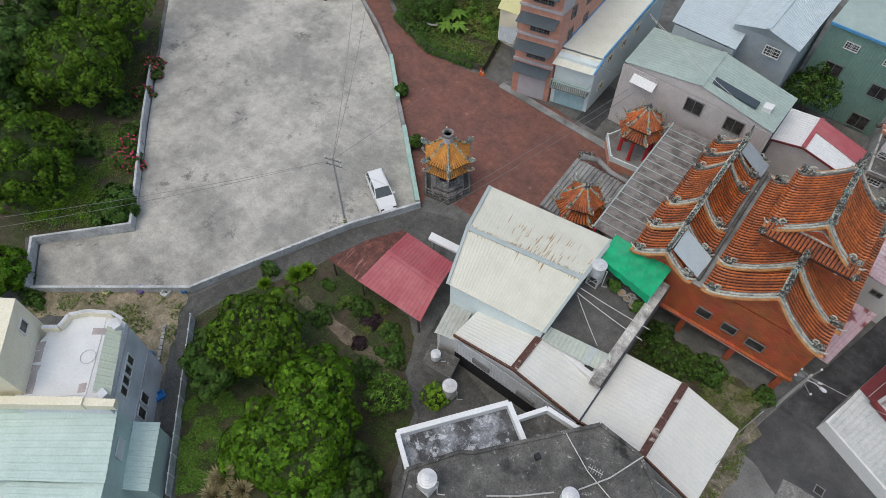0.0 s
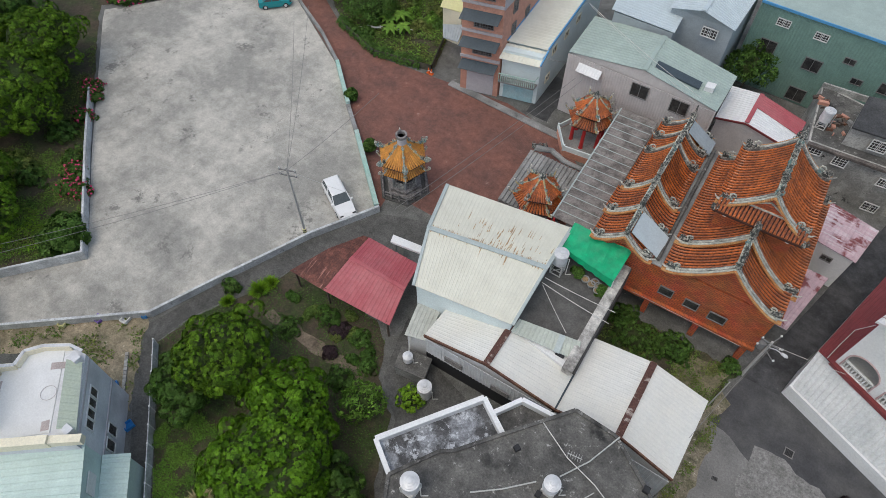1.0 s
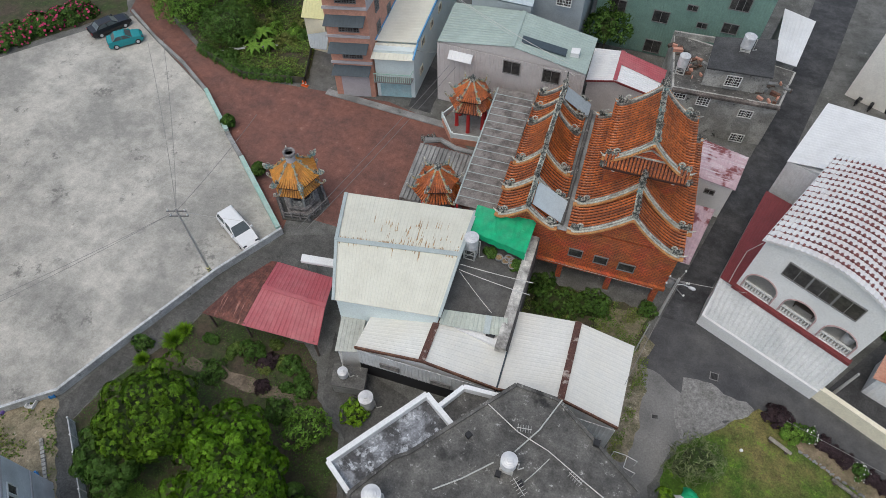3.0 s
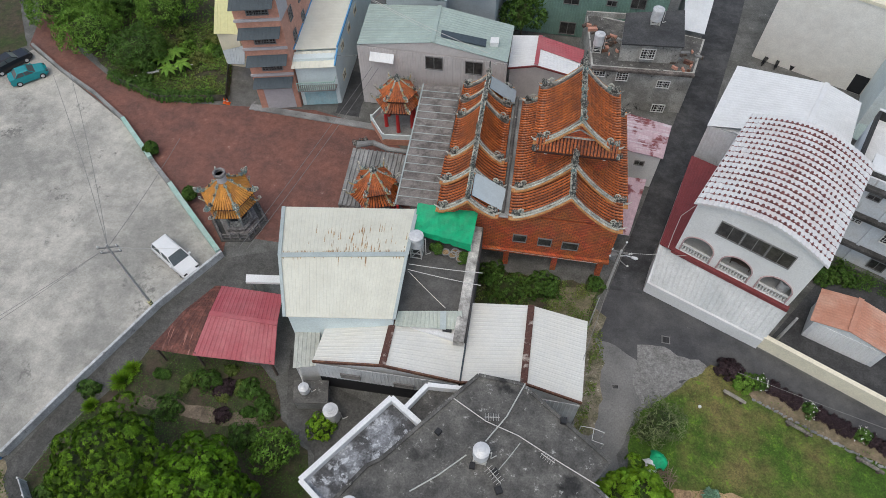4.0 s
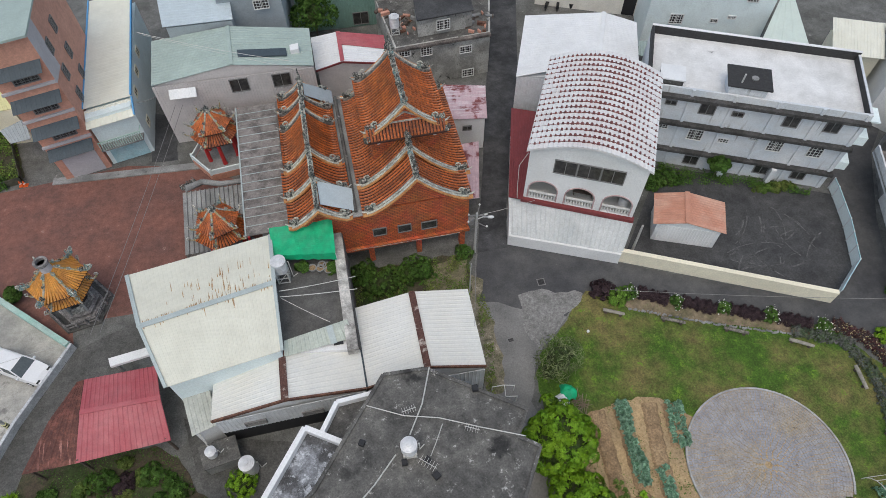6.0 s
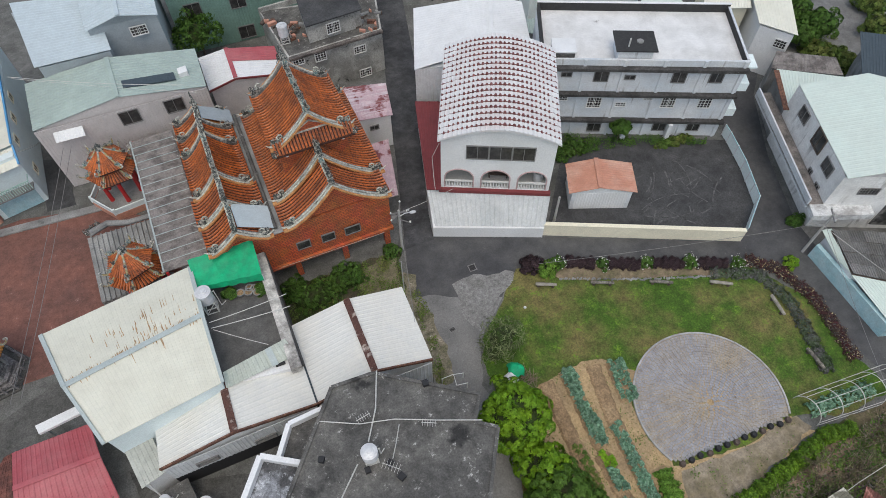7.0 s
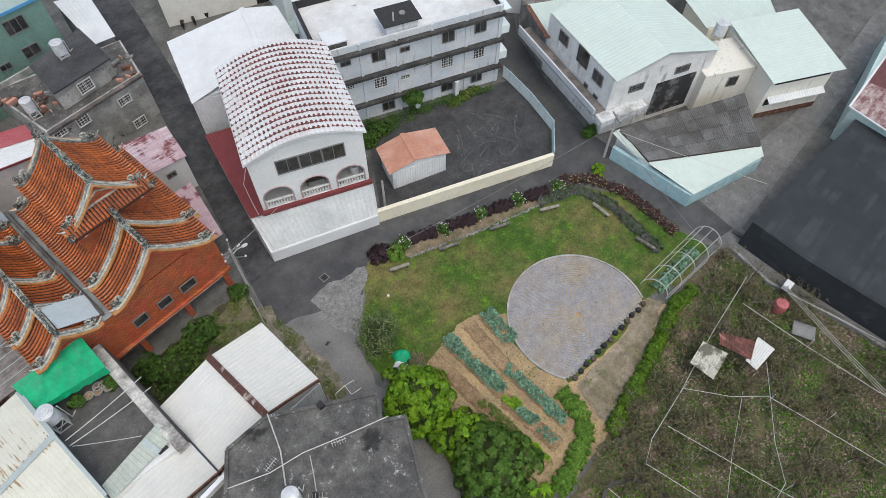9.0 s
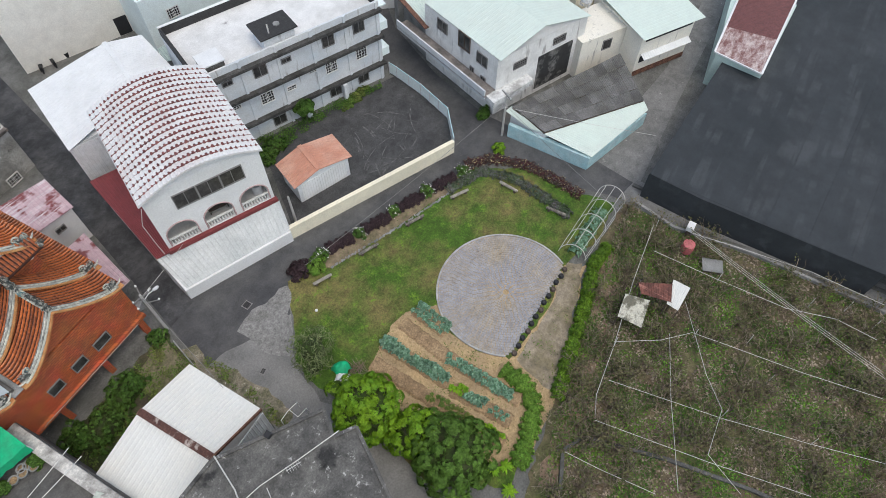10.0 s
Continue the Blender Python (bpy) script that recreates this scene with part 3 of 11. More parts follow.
ORCH = [(38.59, 3.28), (38.32, -1.39), (39.23, -8.23), (39.23, -19.33), (62.0, -40.0), (20.0, -60.0), (3.95, -2.84), (11.14, -0.42), (14.69, 0.45), (18.89, 0.84), (25.66, 2.5), (33.37, 3.56)]
ground_sheet("orchard_ground", ORCH, 0.04, M_orch, "brown orchard floor with weeds and twigs", "ground", rough=0.3)
ground_sheet("soil_bank", [(31.37, 2.4), (33.9, 2.46), (36.85, 1.89), (32.34, 0.78), (27.15, 0.02), (22.46, -0.71), (19.08, -1.61), (15.54, -1.76), (12.79, -1.71), (11.68, -0.59), (16.54, -0.26), (19.84, 0.11), (25.31, 1.11)], 0.06, mat("brown_bank", (0.2, 0.135, 0.09), 0.95, 0.35, 2.0, (0.28, 0.2, 0.14), 0.4, 0.7, bump=0.5, speck=((0.1, 0.09, 0.05), 0.58, 1.5)), "bare brown soil bank beside the hedge", "ground", rough=0.4)


# ---- low walls round the lot ----
def low_wall(name, pts, z, w, material, label, cap=None):
    t = thing(name, label, "wall", (*pts[0][:2], 0), kind="structure")
    for i, (a, b) in enumerate(zip(pts, pts[1:])):
        z += 0.005 if i % 2 else -0.005
        d = (Vector(b[:2]) - Vector(a[:2])).normalized() * w / 2
        o = Vector((-d.y, d.x))
        a2, b2 = Vector(a[:2]) - d * 0.98, Vector(b[:2]) + d * 0.98
        part("wall_panel", prism([tuple(a2 - o), tuple(b2 - o), tuple(b2 + o), tuple(a2 + o)], 0, z), material, t)
        if cap:
            o2 = o * 1.3
            part("coping", prism([tuple(a2 - o2), tuple(b2 - o2), tuple(b2 + o2), tuple(a2 + o2)], z, z + 0.07), cap, t)
    return t


low_wall("lot_wall_west", [(-44.21, -1.56), (-48.3, 1.32), (-43.06, 7.8), (-53.47, 16.15), (-59.86, 21.55)], 1.1, 0.2, M_lotwall, "pale grey rendered low wall with dark streaks")
low_wall("lot_wall_south", [(-43.8, -1.28), (-33.86, 7.25), (-31.69, 12.81), (-28.47, 20.67), (-25.3, 26.49)], 0.8, 0.22, M_lotwall, "long pale grey concrete parapet along the lot")
M_greencap = mat("green_painted_cap", (0.34, 0.53, 0.46), 0.7, 0.15, 1.5, (0.44, 0.56, 0.51), 0.35, 0.6)
low_wall("lot_wall_gap", [(-33.1, 32.95), (-36.4, 35.6)], 0.55, 0.4, M_conc, "low grey concrete block wall between the green-capped walls")
low_wall("lot_wall_east", [(-25.69, 26.69), (-32.91, 32.79)], 0.9, 0.42, M_greencap, "pale green capped low wall beside the plaza")
low_wall("lot_wall_north", [(-36.51, 35.74), (-41.44, 39.95)], 0.9, 0.4, M_greencap, "pale green capped low wall beside the road")
low_wall("road_kerb", [(-41.77, 40.3), (-46.75, 43.39), (-52.15, 46.04), (-57.65, 49.33)], 0.5, 0.3, M_conc, "grey concrete kerb wall between lot and road")
low_wall("yard_wall", [(20.09, 26.81), (35.76, 19.85)], 1.5, 0.3, M_cream, "cream rendered yard wall along the lane", M_cream)
low_wall("plaza_edge", [(-29.43, 44.83), (-14.8, 44.39)], 0.16, 0.8, M_conc, "grey concrete kerb in front of the houses")

# ---- temple ----
TEMPLE = (0.0, 30.4, 0.0)
TROT = 2.5


def roof_curve(hw, ze, zr, k=0):
    """Half of a sagging roof profile: (distance from the ridge, height)."""
    k = k or (10 if hw < 3.4 else 14)
    return [(hw * i / k, zr + (ze - zr) * (1.55 * (i / k) - 0.55 * (i / k) ** 2) + 0.3 * (max(0, i / k - 0.75) / 0.25) ** 2) for i in range(k + 1)]


def tile_row_mesh(curve, side, r=0.085):
    """One run of half-round cover tiles down a slope, with a lip at each tile."""
    vs, fs = [], []
    prof = [(-1, -0.1), (-0.75, 0.9), (0, 1.4), (0.75, 0.9), (1, -0.1)]
    pts = []
    for (x0, z0), (x1, z1) in zip(curve, curve[1:]):
        pts += [((x0, z0), 0.84), ((x0 + (x1 - x0) * 0.92, z0 + (z1 - z0) * 0.92), 1.12)]
    pts.append((curve[-1], 1.0))
    for (x, z), s in pts:
        vs += [(side * x, a * r * s, z + b * r * s + 0.02) for a, b in prof]
    n = len(prof)
    for k in range(len(pts) - 1):
        for i in range(n - 1):
            q = (k * n + i, k * n + i + 1, (k + 1) * n + i + 1, (k + 1) * n + i)
            fs.append(q if side > 0 else q[::-1])
    e = (len(pts) - 1) * n
    fs.append(tuple(range(e, e + n)) if side > 0 else tuple(range(e, e + n))[::-1])
    return vs, fs


def profile_band(curve_l, curve_r, y, w, h, lift):
    """A plaster band that follows both slopes at one end of a roof."""
    line = [(-x, z) for x, z in curve_l[::-1]] + [(x, z) for x, z in curve_r[1:]]
    vs, fs = [], []
    for x, z in line:
        vs += [(x, y - w / 2, z + lift), (x, y + w / 2, z + lift), (x, y + w / 2, z + lift + h), (x, y - w / 2, z + lift + h)]
    for k in range(len(line) - 1):
        o, e = 4 * k, 4 * k + 4
        fs += [(o + i, o + (i + 1) % 4, e + (i + 1) % 4, e + i) for i in range(4)]
    return vs, fs + [(3, 2, 1, 0), tuple(len(vs) - 4 + i for i in range(4))]


def ornament(seed, size, n=9):
    """A carved tangle of scrolls and leaves that grow from one foot."""
    rng = random.Random(seed)
    foot = lathe([(size * 0.24, 0), (size * 0.27, size * 0.1), (size * 0.12, size * 0.26), (size * 0.03, size * 0.4)], 7)
    vs, fs = list(foot[0]), list(foot[1])
    for k in range(n):
        a, l = k * 2.4 + rng.uniform(-0.4, 0.4), size * rng.uniform(0.55, 1.15)
        up = rng.uniform(0.5, 1.3)
        pts = []
        for i in range(6):
            f = i / 5
            c = f * 3.3
            pts.append((math.cos(a) * l * 0.42 * (math.sin(c) * 0.8 + 0.25 * f), math.sin(a) * l * 0.42 * (math.sin(c) * 0.8 + 0.25 * f), size * 0.08 + l * up * 0.5 * (1 - math.cos(c * 0.8)) * 0.7))
        tv, tf = tube(pts, [size * 0.085 * (1 - 0.72 * i / 5) for i in range(6)], 5)
        o = len(vs)
        vs += tv
        fs += [tuple(q + o for q in t) for t in tf] + [(0, o, o + 1)]
    return vs, fs


M_bandg = mat("pale_green_ridge", (0.56, 0.57, 0.49), 0.8, 0.25, 4.0, (0.3, 0.3, 0.27), 0.35, 1.5)
M_verge = mat("cream_drip_tile", (0.55, 0.3, 0.13), 0.6, 0.25, 4.0, (0.45, 0.2, 0.08), 0.4, 2.0, island=-0.3)
ORN_MESH = []
for s in range(5):
    me = bpy.data.meshes.new("ornament")
    v, f = ornament(s, 0.75, 13)
    me.from_pydata(v, [], f)
    me.materials.append(M_orn if s != 2 else M_orng)
    ORN_MESH.append(me)


def put_ornament(parent, x, y, z, turn, s=1.0, kind=None, lean=0):
    """An ornament at a place in the parent's own axes."""
    o = new("roof_ornament", ORN_MESH[(kind if kind is not None else random.randrange(5))])
    o.parent = parent
    o.matrix_basis = pose(x, y, z, lean, 0, turn) @ Matrix.Diagonal((s, s, s, 1))
    return o


def local(name, vf, material, parent, label=""):
    """A part given in its parent's own axes."""
    ob = part(name, vf, material, None, label)
    ob.parent = parent
    return ob


def tiled_segment(parent, xr, y0, y1, zr, hl, hr, zl, zrt, mats, bands=(True, True), orn=1.0, pitch=0.29, riser=True):
    """A stretch of two-sided tiled roof with its ridge along y at xr, and carved end ridges."""
    cl, cr = roof_curve(hl, zl, zr), roof_curve(hr, zrt, zr)
    seg = new("roof_section")
    seg.parent = parent
    seg.matrix_basis = pose(xr, 0, 0)
    for side, cv in ((-1, cl), (1, cr)):
        v, f = [], []
        for x, z in cv:
            v += [(side * x, y0, z), (side * x, y1, z), (side * x, y0, z - 0.14), (side * x, y1, z - 0.14)]
        for k in range(len(cv) - 1):
            o, e = 4 * k, 4 * k + 4
            q = [(o, e, e + 1, o + 1), (o + 2, o + 3, e + 3, e + 2), (o, o + 2, e + 2, e), (o + 1, e + 1, e + 3, o + 3)]
            f += [t[::-1] if side < 0 else t for t in q]
        e = 4 * (len(cv) - 1)
        f.append((e, e + 2, e + 3, e + 1))
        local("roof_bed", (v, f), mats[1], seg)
        n = max(1, int((y1 - y0) / pitch))
        me = bpy.data.meshes.new("roof_rib")
        tv, tf = tile_row_mesh(cv, side)
        me.from_pydata(tv, [], tf)
        me.materials.append(mats[0])
        for i in range(n):
            o = new("roof_rib", me)
            o.parent = seg
            o.matrix_basis = pose(0, y0 + (i + 0.5) * (y1 - y0) / n, 0)
    for use, y, s in ((bands[0], y0, -1), (bands[1], y1, 1)):
        if use:
            trim = lambda cv, k: [(x * k, z) for x, z in cv[:-1]]
            local("end_ridge", profile_band(trim(cl, 1), trim(cr, 1), y + s * 0.12, 0.15, 0.1, 0.05), M_bandg, seg)
            local("end_ridge", profile_band(trim(cl, 0.99), trim(cr, 0.99), y + s * 0.02, 0.09, 0.09, 0.05), M_bandd, seg)
            local("ridge_cap", profile_band(trim(cl, 0.98), trim(cr, 0.98), y - s * 0.07, 0.08, 0.24, 0.05), M_band, seg)
            if riser:
                local("riser_wall", profile_band(trim(cl, 0.97), trim(cr, 0.97), y - s * 0.12, 0.1, 0.85, -0.86), M_brick, seg)
            local("end_ridge", profile_band([(x * 0.96, z) for x, z in cl], [(x * 0.96, z) for x, z in cr], y - s * 0.2, 0.12, 0.22, 0.03), M_bandd, seg)
            for sd, cv in ((-1, cl), (1, cr)):
                (qx, qz), (ex, ez) = cv[-4], cv[-2]
                yy = y - s * 0.08
                # curled scroll over a dark carved block near the eave
                sp = [(sd * (qx + 0.34 * math.cos(1.0 * k - 1.9) * (1 - k / 9)), yy, qz + 0.62 + 0.34 * math.sin(1.0 * k - 1.9) * (1 - k / 9)) for k in range(8)]
                local("scroll", tube([(sd * ex, yy, ez + 0.3), (sd * (qx + ex) / 2, yy, (qz + ez) / 2 + 0.36)] + sp, [0.08, 0.08] + [0.075 - 0.005 * k for k in range(8)], 6), M_bandg, seg)
                local("ridge_end", prism([(sd * (qx + 0.05), yy - 0.12), (sd * (ex + 0.05), yy - 0.12), (sd * (ex + 0.05), yy + 0.12), (sd * (qx + 0.05), yy + 0.12)], min(qz, ez) - 0.05, [qz + 0.42, ez + 0.62, ez + 0.62, qz + 0.42]), M_orn, seg, "dark carved ridge block")
                put_ornament(seg, sd * ex * 0.99, yy, ez + 0.45, 90 + 90 * sd, orn * 0.6)
                put_ornament(seg, sd * qx, yy - s * 0.12, qz + 0.25, random.uniform(0, 360), orn * 0.5)
                mx = cv[-1][0]
                hook = [(sd * (mx - 0.45), y, cv[-2][1] + 0.16), (sd * (mx - 0.05), y, cv[-1][1] + 0.16), (sd * (mx + 0.2), y, cv[-1][1] + 0.42)]
                local("swallow_tail", tube(hook, [0.1, 0.08, 0.025], 6), M_band, seg)
            for sd, cv in ((-1, cl), (1, cr)):
                for a, b in zip(cv, cv[1:]):
                    m = bpy.data.meshes.get("verge_tile")
                    if m is None:
                        m = bpy.data.meshes.new("verge_tile")
                        tv, tf = lathe([(0.065, -0.2), (0.065, 0.16)], 8)
                        m.from_pydata(tv, [], tf)
                        m.materials.append(M_verge)
                    for q in (0.17, 0.5, 0.83):
                        o = new("verge_tile", m)
                        o.parent = seg
                        o.matrix_basis = pose(sd * (a[0] + (b[0] - a[0]) * q), y + s * 0.2, a[1] + (b[1] - a[1]) * q, 90, 0, 0)
            # finial at the peak
            put_ornament(seg, 0, y - s * 0.05, zr + 0.1, 0, orn * 0.8)
            local("finial", tube([(0, y, zr + 0.2), (0.03, y + s * 0.1, zr + 0.8), (-0.03, y + s * 0.22, zr + 1.25), (0.02, y + s * 0.18, zr + 1.5)], [0.16, 0.11, 0.07, 0.03], 6), M_orn, seg)
    # main ridge: dark core, pale rails, rising to both ends
    K = 12
    rise = lambda f: 0.32 * abs(2 * f - 1) ** 2.2
    for nm, w, z0, z1, m in (("main_ridge", 0.3, -0.08, 0.3, M_bandd), ("ridge_rail", 0.4, 0.3, 0.37, M_bandg), ("ridge_crest", 0.14, 0.37, 0.55, M_orn)):
        v, f = [], []
        for k in range(K + 1):
            yy, up = y0 + (y1 - y0) * k / K, rise(k / K)
            v += [(-w / 2, yy, zr + z0 + up * (z0 > 0)), (w / 2, yy, zr + z0 + up * (z0 > 0)), (w / 2, yy, zr + z1 + up), (-w / 2, yy, zr + z1 + up)]
        for k in range(K):
            f += [(4 * k + i, 4 * k + (i + 1) % 4, 4 * k + 4 + (i + 1) % 4, 4 * k + 4 + i) for i in range(4)]
        f += [(3, 2, 1, 0), tuple(4 * K + i for i in range(4))]
        local(nm, (v, f), m, seg)
    n = max(2, int((y1 - y0) / 0.42))
    for i in range(n):
        g = (i + 0.5) / n
        put_ornament(seg, random.uniform(-0.08, 0.08), y0 + g * (y1 - y0), zr + 0.36 + rise(g), random.uniform(0, 360), orn * random.uniform(0.42, 0.66))
    return seg


temple = thing("temple", "two-hall temple with orange glazed tile roofs, carved ridges and brick gable", "temple", TEMPLE, TROT)
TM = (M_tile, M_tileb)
# front hall
FX = -4.35
for y0, y1, zr, ze, hw, b in ((0.0, 2.7, 8.55, 6.75, 2.45, (True, False)), (2.7, 5.5, 9.0, 6.85, 2.6, (True, False)), (5.5, 10.2, 9.35, 6.95, 2.35, (True, True)), (10.2, 12.3, 8.8, 6.85, 2.35, (False, True)), (12.3, 14.4, 8.4, 6.75, 2.3, (False, True))):
    tiled_segment(temple, FX, y0, y1, zr, hw, hw, ze, ze, TM, b)
# rear hall
RX = 3.25
tiled_segment(temple, RX, 0.0, 2.7, 10.2, 4.35, 4.4, 6.75, 6.75, TM, (True, False), 1.2)
tiled_segment(temple, RX, 2.7, 12.9, 10.75, 4.4, 4.85, 6.9, 6.5, TM, (True, True), 1.2)
UY = 3.95
tiled_segment(temple, RX, UY, UY + 6.1, 13.9, 3.25, 3.25, 11.2, 11.2, TM, (True, True), 1.3, riser=False)
# upper hall: red walls under the raised roof, pediment and skirt roof
local("wall", prism([(RX - 2.7, UY + 0.45), (RX + 2.7, UY + 0.45), (RX + 2.7, UY + 5.7), (RX - 2.7, UY + 5.7)], 7.5, 11.35), M_brick, temple)
local("pediment", ([(RX - 2.6, UY + 0.1, 11.3), (RX + 2.6, UY + 0.1, 11.3), (RX, UY + 0.1, 13.6), (RX - 2.6, UY + 0.35, 11.3), (RX + 2.6, UY + 0.35, 11.3), (RX, UY + 0.35, 13.6)], [(0, 1, 2), (5, 4, 3), (0, 3, 4, 1), (1, 4, 5, 2), (2, 5, 3, 0)]), M_brick, temple)
local("pediment_frame", join(beam((RX - 1.5, UY + 0.05, 12.2), (RX, UY + 0.05, 13.1), 0.1), beam((RX + 1.5, UY + 0.05, 12.2), (RX, UY + 0.05, 13.1), 0.1), beam((RX - 1.5, UY + 0.05, 12.2), (RX + 1.5, UY + 0.05, 12.2), 0.1)), M_band, temple)
skirt = new("skirt_roof")
skirt.parent = temple
skirt.matrix_basis = pose(RX, UY + 0.1, 0, 0, 0, -90)
sk = [(0.0, 12.05), (0.25, 11.72), (0.5, 11.46), (0.8, 11.22)]
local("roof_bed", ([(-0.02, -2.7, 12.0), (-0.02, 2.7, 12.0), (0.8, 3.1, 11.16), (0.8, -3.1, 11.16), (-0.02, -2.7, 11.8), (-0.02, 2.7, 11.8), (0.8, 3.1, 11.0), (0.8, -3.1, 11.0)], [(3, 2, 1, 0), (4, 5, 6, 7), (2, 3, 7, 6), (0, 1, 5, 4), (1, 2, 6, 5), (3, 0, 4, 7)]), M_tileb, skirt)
me = bpy.data.meshes.new("roof_rib")
tv, tf = tile_row_mesh(sk, 1)
me.from_pydata(tv, [], tf)
me.materials.append(M_tile)
for i in range(24):
    o = new("roof_rib", me)
    o.parent = skirt
    o.matrix_basis = pose(0, -2.95 + i * 5.9 / 23, 0)
for sx in (-1, 1):
    put_ornament(temple, RX + sx * 3.1, UY - 0.6, 11.2, 0, 1.0, 1)
    local("lantern", lathe([(0.05, 10.5), (0.16, 10.6), (0.16, 10.8), (0.05, 10.9)], 10, RX + sx * 2.2, UY - 0.25), M_white, temple)
# walls: brick gable with porch below, columns
GW = [(-6.45, 0.35), (-6.45, 14.0), (-2.0, 14.0), (-2.0, 12.9), (7.5, 12.9), (7.5, 0.35)]
local("wall", prism(GW, 2.1, 6.75), M_brick, temple, "orange brick wall")
for xc, hl, hr, zr, ze in ((FX, 2.1, 2.35, 8.45, 6.75), (RX, 4.35, 4.2, 10.1, 6.75)):
    cv = [(-x, z) for x, z in roof_curve(hl, ze, zr)[::-1]] + roof_curve(hr, ze, zr)[1:]
    n = len(cv)
    v = [(xc + x, 0.35, z - 0.08) for x, z in cv] + [(xc + x, 0.6, z - 0.08) for x, z in cv]
    f = [tuple(range(n))[::-1], tuple(range(n, 2 * n))] + [(i, i + 1, n + i + 1, n + i) for i in range(n - 1)] + [(n - 1, 0, n, 2 * n - 1)]
    local("gable", (v, f), M_brick, temple, "orange brick gable")
local("beam", box(0.9, 0.3, 1.95, 13.4, 0.35, 0.3), M_brick, temple)
local("base_wall", prism([(-6.3, 2.0), (-6.3, 13.8), (7.2, 12.8), (7.2, 2.0)], 0, 2.1), M_cream, temple)
for x in (-0.9, 3.2, 7.0, -5.5):
    local("column", box(x, 0.45, 0, 0.45, 0.45, 2.0), M_brick, temple)
for x in (-2.6, 0.0, 2.05, 4.1):
    window(temple, along((-10, 30.75), (10, 30.75), 10 + x, 0, 3.9), (-10, 30.75), (10, 30.75 + 0.87), 1.15 if x < 3.5 and x > -2 else 1.35, 1.0, "hole", M_frame)
# gutter between the halls
local("gutter", box(-1.55, 6.7, 6.77, 0.85, 13.4, 0.08), M_conc, temple, "dark stained valley gutter")
local("gutter_pipe", tube([(-1.6, 0.4, 6.98), (-1.6, 13.5, 7.02)], 0.16, 8), M_roofc, temple)
local("blue_panel", corrugated((-4.1, 0.45, 8.55), (-4.1, 2.6, 8.75), (-1.6, 2.6, 7.2), (-1.6, 0.45, 7.0), 0.9, 0.006), M_greywhiteroof, temple, "pale blue metal patch on the roof")
local("blue_panel", corrugated((-4.1, 12.5, 8.7), (-4.1, 14.3, 8.5), (-1.8, 14.3, 7.1), (-1.8, 12.5, 7.15), 0.9, 0.006), M_bluegrey, temple, "dull blue-grey metal patch on the roof")
# covered corridor in front of the halls
cor = thing("corridor_roof", "weathered grey-brown corrugated canopy with dark seams before the temple", "canopy", (-12.83, 51.86, 0))
cA, cB, cC, cD = (-11.55, 46.67, 4.6), (-7.88, 46.65, 4.8), (-7.08, 31.66, 4.8), (-10.65, 31.65, 4.6)
part("roof_sheet", corrugated(cA, cD, cC, cB, 0.3, 0.03), M_corr, cor)
for k in range(1, 16):
    a, b = Vector(cA).lerp(Vector(cD), k / 16), Vector(cB).lerp(Vector(cC), k / 16)
    part("seam", beam(a + Vector((0, 0, 0.04)), b + Vector((0, 0, 0.04)), 0.06, 0.04), M_ridge_g, cor)
part("edge_strip", beam(Vector(cA) + Vector((0, 0, 0.06)), Vector(cD) + Vector((0, 0, 0.06)), 0.12, 0.08), M_ridge_g, cor)
for p in (cA, cD, Vector(cA).lerp(Vector(cD), 0.5)):
    part("post", beam((p[0] + 0.2, p[1], 0), (p[0] + 0.2, p[1], 4.55), 0.18), M_red, cor)


# ---- houses ----
def gabled_block(a1, a2, r1, r2, b1, b2, drop=0.12):
    """Walls with both gables, under the roof on eaves a, b and ridge r."""
    a1, a2, r1, r2, b1, b2 = (Vector(p) for p in (a1, a2, r1, r2, b1, b2))
    q = Vector((0, 0, drop))
    vs = [Vector((p.x, p.y, 0)) for p in (a1, a2, b2, b1)] + [a1 - q, a2 - q, b2 - q, b1 - q, r1 - q, r2 - q]
    fs = [(3, 2, 1, 0), (0, 1, 5, 4), (2, 3, 7, 6), (1, 2, 6, 9, 5), (3, 0, 4, 8, 7), (4, 5, 9, 8), (6, 7, 8, 9)]
    bm = bmesh.new()
    bv = [bm.verts.new(v) for v in vs]
    for f in fs:
        bm.faces.new([bv[i] for i in f])
    bmesh.ops.recalc_face_normals(bm, faces=bm.faces)
    return bm


def shrink(p, c, k):
    return tuple(c[i] + (p[i] - c[i]) * k for i in range(2)) + (p[2],)


def gabled_house(name, label, a1, a2, r1, r2, b1, b2, wall_mat, roof_mat, category="house", pitch=0.4, lip=None, k=0.95, wall_label="", amp=0.035):
    t = thing(name, label, category, (a1[0], a1[1], 0))
    c = [sum(p[i] for p in (a1, a2, b1, b2)) / 4 for i in range(2)]
    part("wall", gabled_block(*(shrink(p, c, k) for p in (a1, a2, r1, r2, b1, b2))), wall_mat, t, wall_label)
    gable_roof(t, a1, a2, r1, r2, b1, b2, roof_mat, pitch, lip, amp=amp)
    return t


